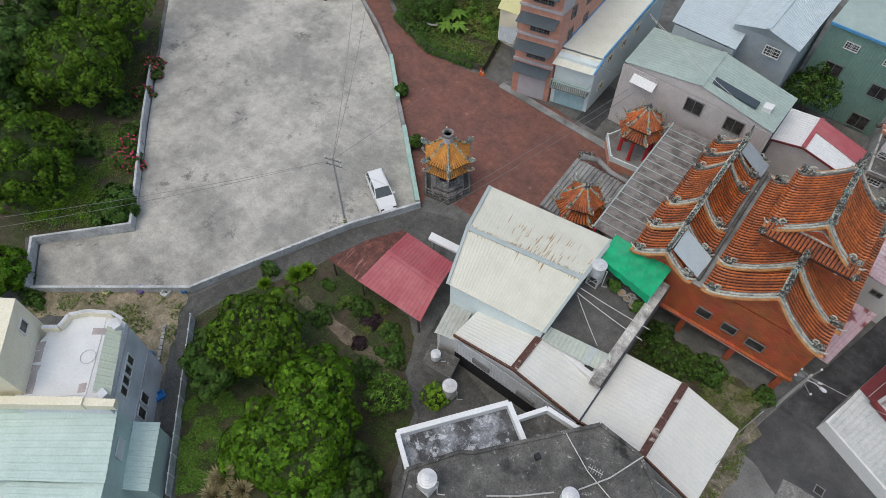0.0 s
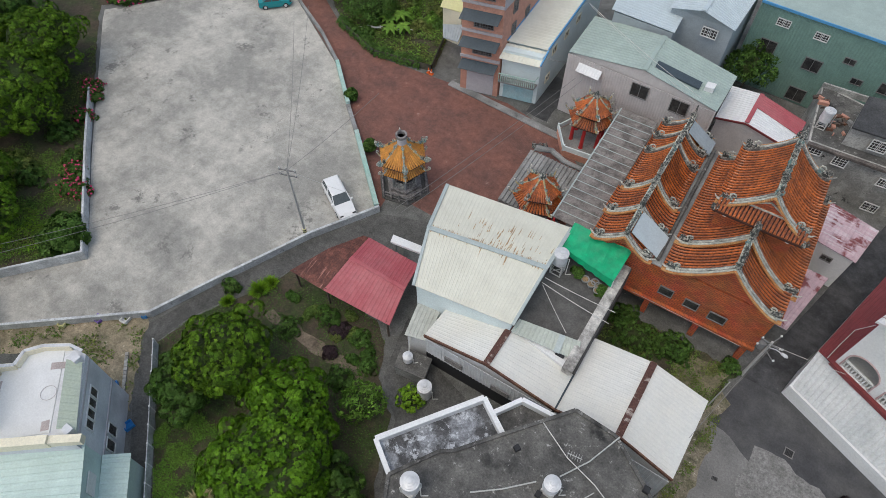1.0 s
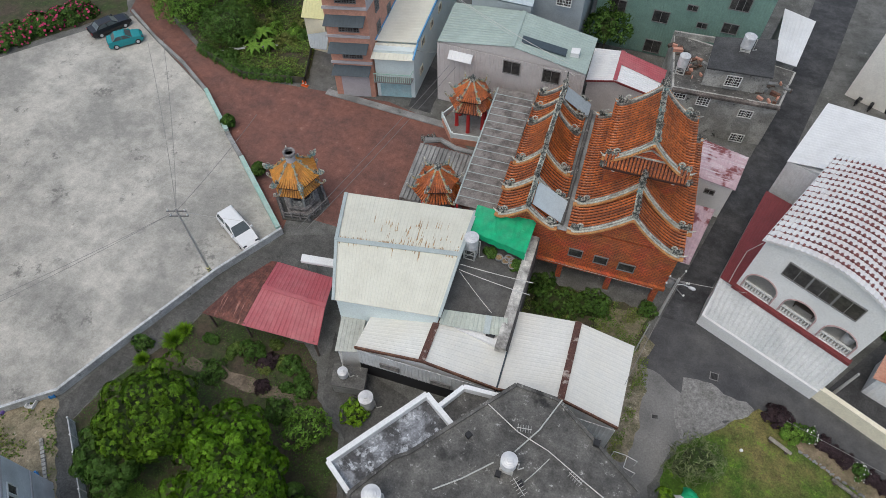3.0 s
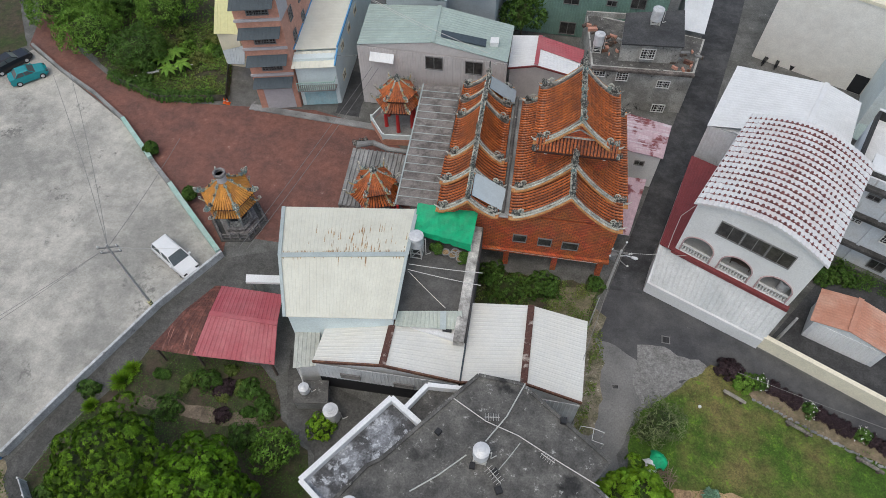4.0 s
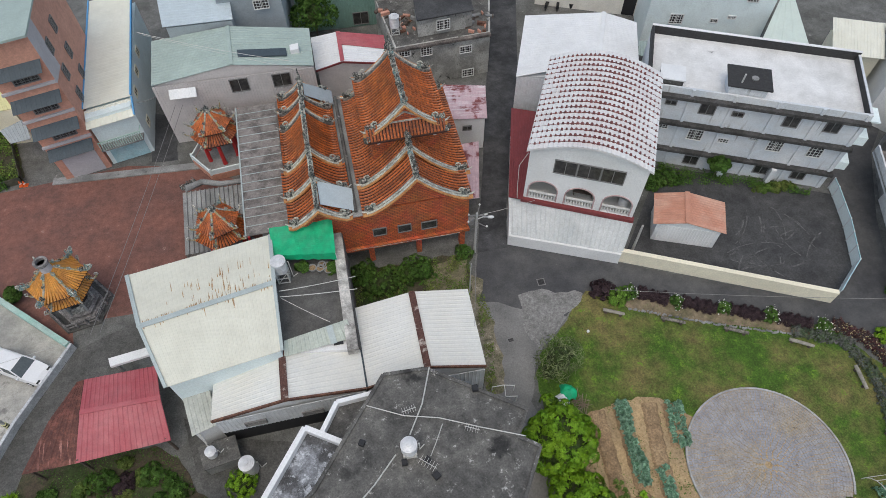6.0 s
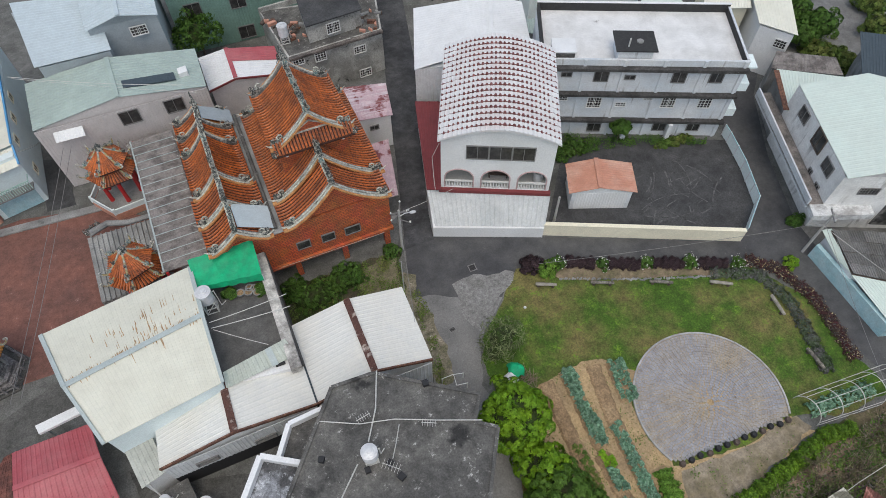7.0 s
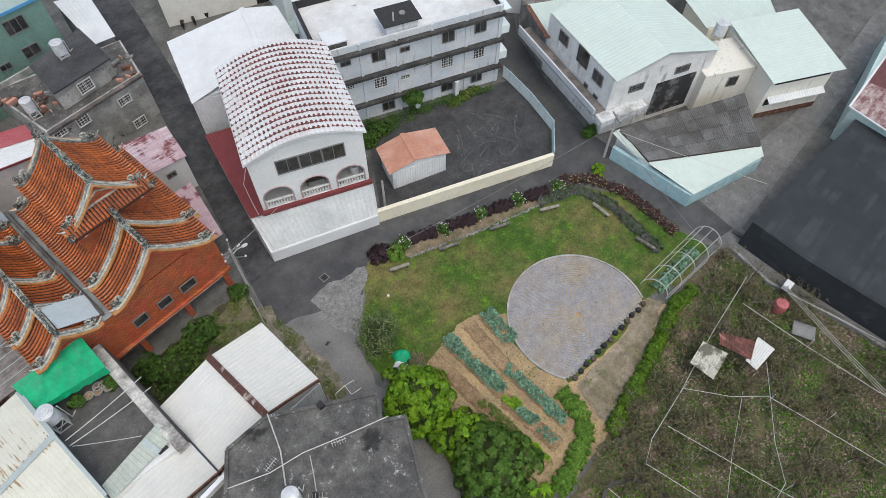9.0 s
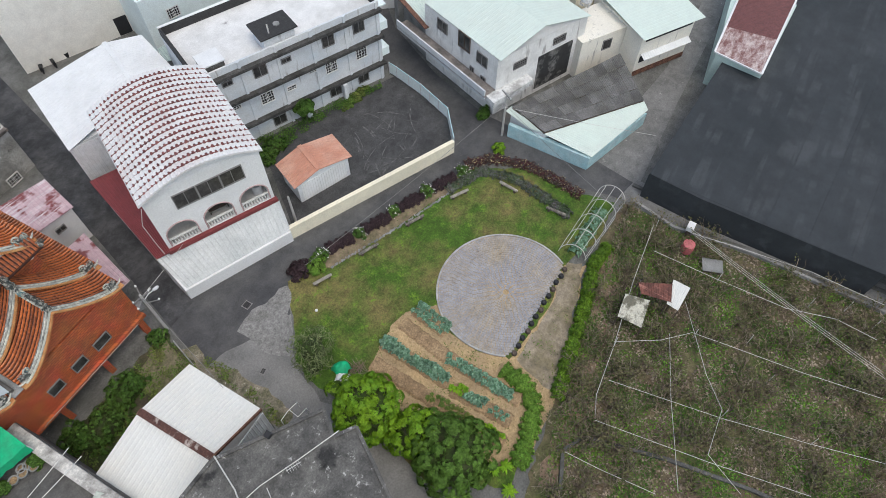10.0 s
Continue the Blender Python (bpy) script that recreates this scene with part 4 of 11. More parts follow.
# cream-roofed barn
barn = gabled_house("barn", "tall barn with rust-streaked cream metal roof", (-18.94, 28.36, 6.3), (-8.41, 30.21, 6.3), (-17.38, 23.46, 6.9), (-8.08, 25.4, 6.9), (-15.52, 18.88, 6.3), (-7.8, 20.21, 6.3), M_bluewhite, M_barnroof, "barn", 0.28, M_ridge_g, 0.96, amp=0.013)
part("edge_trim", join(beam((-18.91, 28.32, 6.36), (-17.36, 23.42, 6.96), 0.28, 0.1), beam((-17.36, 23.42, 6.96), (-15.49, 18.85, 6.36), 0.22, 0.1)), M_ridge_g, barn)
part("edge_trim", join(beam((-8.39, 30.16, 6.36), (-8.06, 25.36, 6.96), 0.28, 0.1), beam((-8.06, 25.36, 6.96), (-7.79, 20.18, 6.36), 0.22, 0.1)), M_ridge_g, barn)
M_ruststreak = mat("rust_streak", (0.38, 0.23, 0.11), 0.85, 0.35, 3.0, (0.56, 0.44, 0.28), 0.45, 2.0)
rrs = random.Random(31)
rA, rB = Vector((-17.38, 23.46, 6.9)), Vector((-8.08, 25.4, 6.9))
eA, eB, fA, fB = Vector((-18.94, 28.36, 6.3)), Vector((-8.41, 30.21, 6.3)), Vector((-15.52, 18.88, 6.3)), Vector((-7.8, 20.21, 6.3))
for k in range(150):
    # runs of rust below the ridge flashing, longest past the middle of the roof
    u = rrs.random()
    dense = math.exp(-((u - 0.6) / 0.2) ** 2)
    if k < 100:
        v0, ln = 0.035, rrs.uniform(0.02, 0.07) + (0.2 * dense * rrs.random() if rrs.random() < 0.6 else 0)
    else:
        u = min(0.97, max(0.03, rrs.gauss(0.6, 0.2)))
        v0, ln = rrs.uniform(0.05, 0.5), rrs.uniform(0.04, 0.22)
    up = k < 80 or k >= 100
    p, q = rA.lerp(rB, u), (eA.lerp(eB, u) if up else fA.lerp(fB, u))
    a, b = p.lerp(q, v0), p.lerp(q, v0 + ln)
    w = (rB - rA).normalized() * rrs.uniform(0.018, 0.045)
    up_z = Vector((0, 0, 0.018))
    m = a.lerp(b, 0.3)
    part("rust_streak", ([tuple(a - w * 0.7 + up_z), tuple(a + w * 0.7 + up_z), tuple(m + w + up_z), tuple(b + w * 0.15 + up_z), tuple(b - w * 0.15 + up_z), tuple(m - w + up_z)], [(0, 1, 2, 3, 4, 5)]), M_ruststreak, barn, "rust run on the cream sheet")
# lean-to and porch beam beside the barn
lean = thing("lean_to", "small lean-to with pale corrugated roof against the barn", "shed", (-15.8, 17.75, 0))
part("roof_sheet", corrugated((-15.42, 19.46, 3.6), (-13.6, 19.94, 3.6), (-12.96, 17, 3.1), (-14.72, 16.47, 3.1), 0.3), mat("weathered_pale_sheet", (0.5, 0.51, 0.46), 0.6, 0.12, 1.5, (0.4, 0.41, 0.37), 0.4, 0.6), lean)
part("wall", prism([(-15.3, 19.37), (-13.78, 19.76), (-13.15, 17.17), (-14.6, 16.68)], 0, 3.0), M_white, lean)
canopy = thing("porch_beam", "long white porch slab beside the barn", "canopy", (-20.97, 24.91, 0))
part("slab", prism([(-21.12, 23.52), (-15.85, 24.35), (-15.73, 23.69), (-20.9, 22.83)], 2.75, 3.0), M_white, canopy)
part("post", prism([(-20.82, 23.22), (-20.57, 23.28), (-20.5, 22.98), (-20.76, 22.98)], 0, 2.75), M_conc, canopy)
# terrace with parapet
TZ = 4.6
terr = thing("terrace_house", "concrete flat-roofed house with worn grey terrace and parapet", "house", (-6.69, 27.96, 0))
part("wall", prism([(-9.36, 31.79), (-3.01, 30.88), (-2.56, 20.34), (-8.02, 20.81)], 0, TZ), mat("worn_terrace", (0.13, 0.125, 0.118), 0.95, 0.25, 1.2, (0.085, 0.082, 0.078), 0.42, 0.4, speck=((0.22, 0.215, 0.2), 0.66, 1.2)), terr)
part("parapet", prism([(-3.81, 30.18), (-3.04, 30.19), (-2.72, 19.91), (-3.48, 19.89)], TZ, 5.3), mat("stained_parapet", (0.62, 0.595, 0.55), 0.9, 0.25, 3.0, (0.2, 0.185, 0.17), 0.3, 0.8), terr)
part("roof_sheet", corrugated((-7.84, 21.39, 5.4), (-3.28, 22.31, 5.4), (-2.87, 21, 5), (-7.92, 20.34, 5), 0.3), mat("faded_green_sheet", (0.5, 0.54, 0.47), 0.6, 0.1, 1.0, (0.42, 0.45, 0.4), 0.4, 0.6), terr)
part("roof_strap", beam((-4.6, 22.01, 5.45), (-4.37, 20.68, 5.15), 0.45, 0.04), M_ridge_g, terr)
part("white_wall", prism([(-7.2, 20.58), (-3.21, 21.1), (-3.08, 20.19), (-4.4, 20.35)], 3.0, 4.75), M_white, terr)
part("hatch", prism([(-4.43, 21.07), (-3.78, 21.13), (-3.75, 20.72), (-4.41, 20.71)], 4.6, 5.0), M_dark, terr)
# white-roofed sheds
M_ruststrip = mat("flaking_brown_strip", (0.1, 0.045, 0.035), 0.85, 0.3, 4.0, (0.4, 0.34, 0.3), 0.1, 1.6, sharp=0.04)
shedA = gabled_house("white_shed", "long shed with white metal roof and brown rusty trim", (-13.05, 19.75, 4.2), (-13.12, 16.89, 4.2), (-8.11, 20.93, 4.9), (-8.02, 17.26, 4.9), (-2.74, 22.21, 4.2), (-2.54, 17.39, 4.2), M_sheetwall, M_rustwhite, "shed", 0.32, M_rust, 0.97, amp=0.018)
part("fascia", join(beam((-13.1, 16.8, 4.22), (-8.01, 17.17, 4.92), 0.12, 0.3), beam((-8.01, 17.17, 4.92), (-2.53, 17.3, 4.22), 0.12, 0.3)), M_rust, shedA)
part("ridge_strip", beam((-8.1, 20.88, 4.99), (-8.01, 17.22, 4.99), 0.5, 0.05), M_ruststrip, shedA, "rusty brown ridge strip")
shedB = gabled_house("white_shed", "long shed with white metal roof and brown rusty trim", (-2.78, 23.91, 4), (-2.51, 17.47, 4), (1.68, 24.23, 4.6), (1.9, 18.05, 4.6), (6, 24.04, 4), (6.06, 17.64, 4), M_sheetwall, M_rustwhite, "shed", 0.32, M_rust, 0.97, amp=0.018)
part("fascia", join(beam((-2.5, 17.38, 4.02), (1.9, 17.95, 4.62), 0.12, 0.26), beam((1.9, 17.95, 4.62), (6.05, 17.55, 4.02), 0.12, 0.26)), M_rust, shedB)
part("ridge_strip", beam((1.68, 24.17, 4.69), (1.89, 18.01, 4.69), 0.5, 0.05), M_ruststrip, shedB, "rusty brown ridge strip")
part("side_gutter", beam((-2.78, 23.89, 4.05), (-2.5, 17.45, 4.05), 0.16, 0.1), M_awning, shedB)
part("wall_cladding", corrugated((-12.93, 16.75, 4.05), (-2.61, 17.2, 4.05), (-2.61, 17.2, 4.05)[:2] + (1.9,), (-12.93, 16.75, 4.05)[:2] + (1.9,), 0.28, 0.03, 0.03, (0, -1, 0)), M_sheetwall, shedA)
part("wall_cladding", corrugated((-2.43, 17.28, 3.85), (5.94, 17.41, 3.85), (5.94, 17.41, 3.85)[:2] + (0.2,), (-2.43, 17.28, 3.85)[:2] + (0.2,), 0.28, 0.03, 0.03, (0, -1, 0)), M_sheetwall, shedB)
part("undercroft", prism([(-12.94, 16.79), (-2.61, 17.24), (-2.62, 17.36), (-12.96, 16.91)], 0, 1.95), M_dark, shedA)
window(shedA, (-10.47, 17, 2.77), (-13.05, 16.89, 4), (-2.54, 17.34, 4), 1.5, 0.65, "louvre", M_frame, out=0.2)
window(shedA, (-6.52, 17.17, 2.5), (-13.05, 16.89, 4), (-2.54, 17.34, 4), 1.5, 0.65, "louvre", M_frame, out=0.2)
# red shed
redshed = thing("red_shed", "open shed with red metal roof, rusted dark at one end", "shed", (-22.03, 19.97, 0))
rW, rM, rE = ((-23.34, 22.22, 2.6), (-24.56, 19.24, 3.2), (-26.12, 16.06, 2.5)), ((-22.84, 22.32, 2.6), (-22.51, 19.54, 3.2), (-22.65, 16.2, 2.5)), ((-17.75, 22.5, 2.6), (-17.04, 19.67, 3.2), (-16.35, 16.68, 2.5))
part("roof_sheet", corrugated(rM[1], rM[0], rW[0], rW[1], 0.35), M_oldred, redshed, "rusted brown roof sheet")
for (p, q), m in (((rW, rM), M_oldred), ((rM, rE), M_redroof)):
    part("roof_sheet", corrugated(p[1], q[1], q[0], p[0], 0.32), m, redshed)
    part("roof_sheet", corrugated(p[1], q[1], q[2], p[2], 0.32), m, redshed)
part("ridge_cap", beam(rM[1], rE[1], 0.35, 0.08), M_redroof, redshed)
for p in (rW[0], rW[2], rE[0], rE[2], rM[2], rM[0]):
    c = Vector((-21.31, 19.1, 2.5))
    p2 = Vector(p).lerp(c, 0.08)
    part("post", beam((p2.x, p2.y, 0), (p2.x, p2.y, 2.55), 0.14), M_wood, redshed)
# grey flat-roofed house
FZ = 7.0
gh = thing("flat_roof_house", "grey house with mould-stained flat concrete roof", "house", (0, 12, 0))
FLAT = [(-1.19, 16.89), (1.64, 16.83), (7.57, 12.94), (6.54, 11.38), (7.77, 10.53), (5.39, 6.56), (4.5, 4.0), (-6.5, 3.0), (-8.57, 6.89), (-6.87, 9.77), (-6.14, 10.31)]
part("wall", prism(FLAT, 0, FZ), M_roofc, gh)
for i, (a, b) in enumerate(zip(FLAT, FLAT[1:] + FLAT[:1])):
    part("roof_edge", beam((*a, FZ + 0.06 + 0.006 * (i % 2)), (*b, FZ + 0.06 + 0.006 * (i % 2)), 0.22, 0.14), M_roofc, gh)
WING = [(-10.7, 8.29), (-6.53, 14.46), (-3.68, 12.75), (-6.05, 10.35), (-8.58, 6.97)]
part("wall", prism(WING, 0, 6.0), M_roofl, gh, "wing with pale lichen on the roof")
for i, (a, b) in enumerate(zip(WING[:3], WING[1:3] + WING[3:4])):
    part("parapet", beam((*a, 6.25 + 0.006 * i), (*b, 6.25 + 0.006 * i), 0.35 - 0.01 * i, 0.7), M_white, gh)
part("parapet", beam((*WING[0], 6.238), (*WING[4], 6.238), 0.3, 0.7), M_white, gh)
WING2 = [(-5.5, 13.95), (-4.4, 15.78), (-1.85, 16.01), (-3.28, 13.09), (-4.37, 13.09)]
part("wall", prism(WING2, 0, 6.0), M_roofc, gh)
for i, (a, b) in enumerate(zip(WING2[:2], WING2[1:3])):
    part("parapet", beam((*a, 6.23 + 0.006 * i), (*b, 6.23 + 0.006 * i), 0.3 - 0.01 * i, 0.7), M_white, gh)
# cream house and mint-roofed house by the path
lh = thing("cream_house", "cream house with white roof terrace and grey side wall", "house", (-31, 0, 0))
LT = [(-32.49, -2.73), (-33.61, -2.3), (-32.75, -1.56), (-33.09, -0.6), (-32.39, 0.35), (-30.96, 1.41), (-29.95, 1.6), (-25.6, -2.66), (-29.81, -6.35)]
part("wall", prism(LT, 0, 7.2), M_greywall, lh)
part("terrace_floor", prism([(-33.11, -2.95), (-33.51, -0.78), (-32.76, 0.16), (-31.37, 1.06), (-27.35, -3.08), (-30.63, -6.19)], 7.2, 7.25), M_shedwhite, lh)
for a, b in zip(LT[1:5], LT[2:6]):
    part("parapet", beam((*a, 7.45), (*b, 7.45), 0.3, 0.55), M_cream, lh)
part("parapet", beam((-26.65, -3.39, 7.6), (-31.31, -7.28, 7.6), 0.55, 0.8), M_cream, lh)
part("parapet", beam((-25.14, -2.14, 7.5), (-26.72, -3.4, 7.5), 0.5, 0.6), M_cream, lh)
part("stair_tower", prism([(-34.25, -2.15), (-30.32, -5.56), (-35.96, -10.74), (-41.11, -7.33)], 0, 10.6), M_cream, lh)
window(lh, (-33.26, -3.01, 9.21), (-30.32, -5.56, 7.25), (-34.25, -2.15, 7.25), 0.9, 0.9, "hole", M_wframe, out=0.03)
part("side_roof", corrugated((-30.16, 0.62, 7.9), (-26.76, -2.65, 7.9), (-25.94, -2.03, 7.5), (-29.41, 1.09, 7.5), 0.5, 0.02), mat("translucent_green_sheet", (0.5, 0.56, 0.44), 0.5, 0.12, 1.0, (0.4, 0.45, 0.38), 0.4, 0.5), lh, "faded green translucent sheet")
part("wall_ledge", beam((-29.95, 1.5, 6.7), (-25.7, -2.65, 6.7), 0.25, 0.18), M_lilac, lh)
part("wall_ledge", beam((-29.95, 1.5, 3.1), (-25.7, -2.65, 3.1), 0.25, 0.18), M_lilac, lh)
for c, w, h in (((-28.46, 0.14, 5.6), 0.72, 1.15), ((-27.92, -0.39, 5.6), 0.72, 1.15), ((-27.38, -0.92, 5.6), 0.72, 1.15), ((-26.86, -1.43, 5.6), 0.72, 1.15), ((-27.41, -0.89, 2.3), 0.85, 1.4), ((-26.63, -1.66, 2.3), 0.85, 1.4)):
    window(lh, c, (-25.6, -2.66, 7.2), (-29.95, 1.6, 7.2), w, h, "hole", M_wframe, out=0.04)
M_damp = mat("damp_stain", (0.5, 0.43, 0.42), 0.85, 0.2, 2.0, (0.36, 0.32, 0.31), 0.4, 1.0)
for i, (x, y, w, l, a) in enumerate(((-32.7, -3.1, 0.5, 0.7, 40), (-32.2, -3.7, 0.7, 0.9, 45), (-31.5, -4.25, 0.6, 0.6, 30), (-31.0, -4.75, 0.6, 1.0, 50), (-30.55, -5.2, 0.7, 0.9, 45), (-30.7, 0.05, 0.5, 1.0, -50), (-27.95, -2.95, 0.5, 0.7, 45))):
    part("damp_stain", xform(prism([(-w / 2, -l / 2), (w / 2, -l * 0.45), (w * 0.45, l / 2), (-w / 2, l * 0.4)], 0, 0.004 + 0.001 * i), pose(x, y, 7.251, 0, 0, a)), M_damp, lh, "pinkish damp mark on the white floor")
hose = thing("hose", "thin grey hose coiled on the white terrace", "hose", (-29.6, -1.5, 7.25))
local("coil", tube([(0.5 * math.cos(k * 0.45), 0.5 * math.sin(k * 0.45), 0.03) for k in range(15)], 0.02, 5), M_lilac, hose)
for a, b in zip(LT[1:6], LT[2:7]):
    part("coping", beam((*a, 7.75), (*b, 7.75), 0.2, 0.06), M_greywall, lh)
part("roof_post", box(-29.9, 1.0, 7.2, 0.7, 0.5, 0.7), M_greywall, lh)
part("roof_post", box(-26.3, -2.3, 7.2, 0.6, 0.5, 0.6), M_greywall, lh)
mh = thing("mint_house", "house with mint-green corrugated metal roof", "house", (-27.11, -4.74, 0))
part("wall", prism([(-32.89, -8.98), (-25.92, -2.35), (-22.42, -5.5), (-19.43, -8.65), (-24.59, -13.07)], 0, 5.9), M_mintroof, mh)
part("roof_sheet", corrugated((-29.97, -6.13, 6.6), (-26.65, -9.24, 6.6), (-22.25, -5.51, 6.05), (-25.91, -2.17, 6.05), 0.45), M_mintroof, mh)
part("roof_sheet", corrugated((-29.97, -6.13, 6.6), (-26.65, -9.24, 6.6), (-30.09, -12.43, 6.05), (-34.05, -9.5, 6.05), 0.45), M_mintroof, mh)
part("roof_sheet", corrugated((-26.8, -9.32, 6.2), (-22.97, -12.1, 6.2), (-19.27, -8.86, 5.8), (-22.36, -5.64, 5.8), 0.45), M_mintroof, mh)
part("roof_sheet", corrugated((-25.87, -2.3, 3.4), (-22.61, -5.43, 3.4), (-21.35, -4.41, 3), (-24.62, -1.14, 3), 0.35), M_mintroof, mh)
part("side_room", prism([(-26.56, -2.83), (-24.6, -1.39), (-21.6, -4.37), (-23.06, -5.72)], 0, 3.0), M_mintroof, mh)
# salmon apartment block
pk = thing("apartment_block", "narrow salmon-tiled apartment block with slate awnings", "apartment block", (-28.52, 44.84, 0))
pa, pb = Vector((-28.52, 44.84)), Vector((-24.58, 45.92))
pd = (pb - pa).normalized()
po = (Vector((-25.13, 56.16)) - Vector((-24.47, 46.21))).normalized()
part("wall", prism([tuple(pa), tuple(pb), tuple(pb + po * 11), tuple(pa + po * 11)], 0, 15.3), M_pinkwall, pk)
part("roof", prism([tuple(pa - pd * 0.3 - po * 0.6), tuple(pb + pd * 0.2 - po * 0.6), tuple(pb + pd * 0.2 + po * 11), tuple(pa - pd * 0.3 + po * 11)], 15.3, 15.5), M_greenroof, pk)
part("lilac_panel", prism([tuple(pb - po * 0.02 + pd * 0.01), tuple(pb + pd * 0.05), tuple(pb + pd * 0.05 + po * 2.2), tuple(pb + po * 2.2 - pd * 0.01)], 10.4, 15.2), M_lilac, pk)
for z in (3.3, 6.0, 9.1, 12.2):
    aw = [(*(pa + pd * 0.1), z + 0.75), (*(pb - pd * 0.12), z + 0.75), (*(pb - pd * 0.12 - po * 0.95), z + 0.1), (*(pa + pd * 0.1 - po * 0.95), z + 0.1)]
    part("awning", corrugated(*aw, 0.4, 0.012), M_awning, pk)
    if z > 4:
        window(pk, along((*pa,), (*pb,), 2.2, 0, z - 0.65), (*pa,), (*pb,), 2.0, 0.8, "grille", M_frame)
        part("ledge", prism([tuple(pa - pd * 0.05 - po * 0.18), tuple(pb + pd * 0.05 - po * 0.18), tuple(pb + pd * 0.05 - po * 0.01), tuple(pa - pd * 0.05 - po * 0.01)], z - 1.65, z - 1.4), M_lilac, pk)
part("shutter_door", prism([tuple(pa + pd * 0.7 - po * 0.05), tuple(pa + pd * 3.6 - po * 0.05), tuple(pa + pd * 3.6 - po * 0.01), tuple(pa + pd * 0.7 - po * 0.01)], 0.05, 2.6), M_lilac, pk, "grey roller shutter")
for z in (7.0, 9.5, 12.2):
    for u in (2.5, 5.5):
        window(pk, along((*pb,), (*(pb + po * 11),), u, 0, z), (*pb,), (*(pb + po * 11),), 0.9, 1.3, "grille", M_frame)
# shop-house with cream roof
sh = thing("shop_house", "two-storey house with cream metal roof and blue trim", "house", (-24.77, 46.24, 0))
sa, sb = Vector((-24.48, 46.24)), Vector((-20.62, 47.26))
sd = (sb - sa).normalized()
so = po.copy()
part("wall", prism([tuple(sa), tuple(sb), tuple(sb + so * 16), tuple(sa + so * 16)], 0, 5.9), M_bluewhite, sh)
q = lambda u, w, z: (*(sa + sd * u + so * w), z)
W = (sb - sa).length
part("roof_sheet", corrugated(q(-0.1, 1.0, 6.25), q(-0.1, 16, 7.2), q(W + 0.1, 16, 7.2), q(W + 0.1, 1.0, 6.25), 0.45, 0.012), M_creamroof, sh)
part("front_canopy", corrugated(q(-0.1, 1.0, 6.0), q(W + 0.1, 1.0, 6.0), q(W + 0.1, -0.7, 5.3), q(-0.1, -0.7, 5.3), 0.45), M_creamroof, sh)
part("blue_trim", beam(q(W + 0.15, -0.6, 5.4), q(W + 0.15, 1, 6.15), 0.14, 0.2), M_blue, sh)
part("blue_trim", beam(q(W + 0.15, 1, 6.35), q(W + 0.15, 16, 7.3), 0.14, 0.2), M_blue, sh)
part("blue_trim", beam(q(-0.1, 1, 6.33), q(-0.1, 16, 7.28), 0.12, 0.12), M_blue, sh)
part("balcony", prism([q(0.1, -0.9, 0)[:2], q(W - 0.1, -0.9, 0)[:2], q(W - 0.1, -0.02, 0)[:2], q(0.1, -0.02, 0)[:2]], 2.5, 2.65), M_conc, sh)
part("balcony_rail", join(beam(q(0.1, -0.85, 3.6), q(W - 0.1, -0.85, 3.6), 0.07), beam(q(W - 0.1, -0.85, 3.6), q(W - 0.1, 0, 3.6), 0.07)), M_greencap, sh)
for k in range(19):
    part("baluster", beam(q(0.15 + k * (W - 0.3) / 18, -0.85, 2.6), q(0.15 + k * (W - 0.3) / 18, -0.85, 3.57), 0.05), M_greencap, sh)
for u, z in ((3, 5.0), (6, 5.0), (2.2, 2.0), (9, 5.0)):
    window(sh, along((*sb,), (*(sb + so * 16),), u, 0, z), (*sb,), (*(sb + so * 16),), 1.0, 0.9, "plain", M_cream)
part("shutter_door", prism([q(0.4, -0.06, 0)[:2], q(W - 0.4, -0.06, 0)[:2], q(W - 0.4, -0.01, 0)[:2], q(0.4, -0.01, 0)[:2]], 0.05, 2.3), M_palebl, sh)
ys = thing("yellow_house", "small house with yellow metal roof", "house", (-35.36, 48.16, 0))
part("wall", prism([(-34.85, 50.74), (-32.46, 50.76), (-35.82, 58.88), (-37.26, 58.87)], 0, 4.2), M_cream, ys)
part("roof_sheet", corrugated((-38.55, 60.57, 5.8), (-35.87, 60.59, 5.8), (-32.05, 50.94, 4.3), (-34.97, 50.39, 4.3), 0.35, 0.02), M_yellow, ys)
part("lower_roof", corrugated((-33.99, 49.48, 3), (-31.96, 50.78, 3), (-31.24, 48.4, 2.5), (-32.99, 48.13, 2.5), 0.35), M_bluegrey, ys)
# beige corrugated house behind the plaza pavilion
bz = gabled_house("beige_house", "beige corrugated house with pale green roof", (-18.36, 48.09, 7.2), (-18.86, 54.55, 7.2), (-10.98, 48.32, 8.3), (-11.4, 53.97, 8.3), (-3.76, 48.5, 7), (-3.88, 54.08, 7), M_beigewall, M_greenroof, "house", 0.35, None, 0.97)
part("skylight", prism([(-10.48, 50.33), (-6.14, 50.61), (-6.08, 49.61), (-10.38, 49.33)], [8.12, 7.52, 7.52, 8.12], [8.3, 7.66, 7.66, 8.3]), M_awning, bz)
part("roof_hatch", prism([(-5.78, 50.87), (-4.98, 51.01), (-4.94, 50.17), (-5.73, 50.03)], 7.2, 7.75), M_white, bz)
for c, w in (((-10.77, 48.06, 6.17), 1.7), ((-6.91, 48.17, 6.11), 1.7)):
    window(bz, c, (-18.31, 47.85, 7.2), (-3.75, 48.26, 7), w, 1.5, "plain", M_frame, out=0.04)
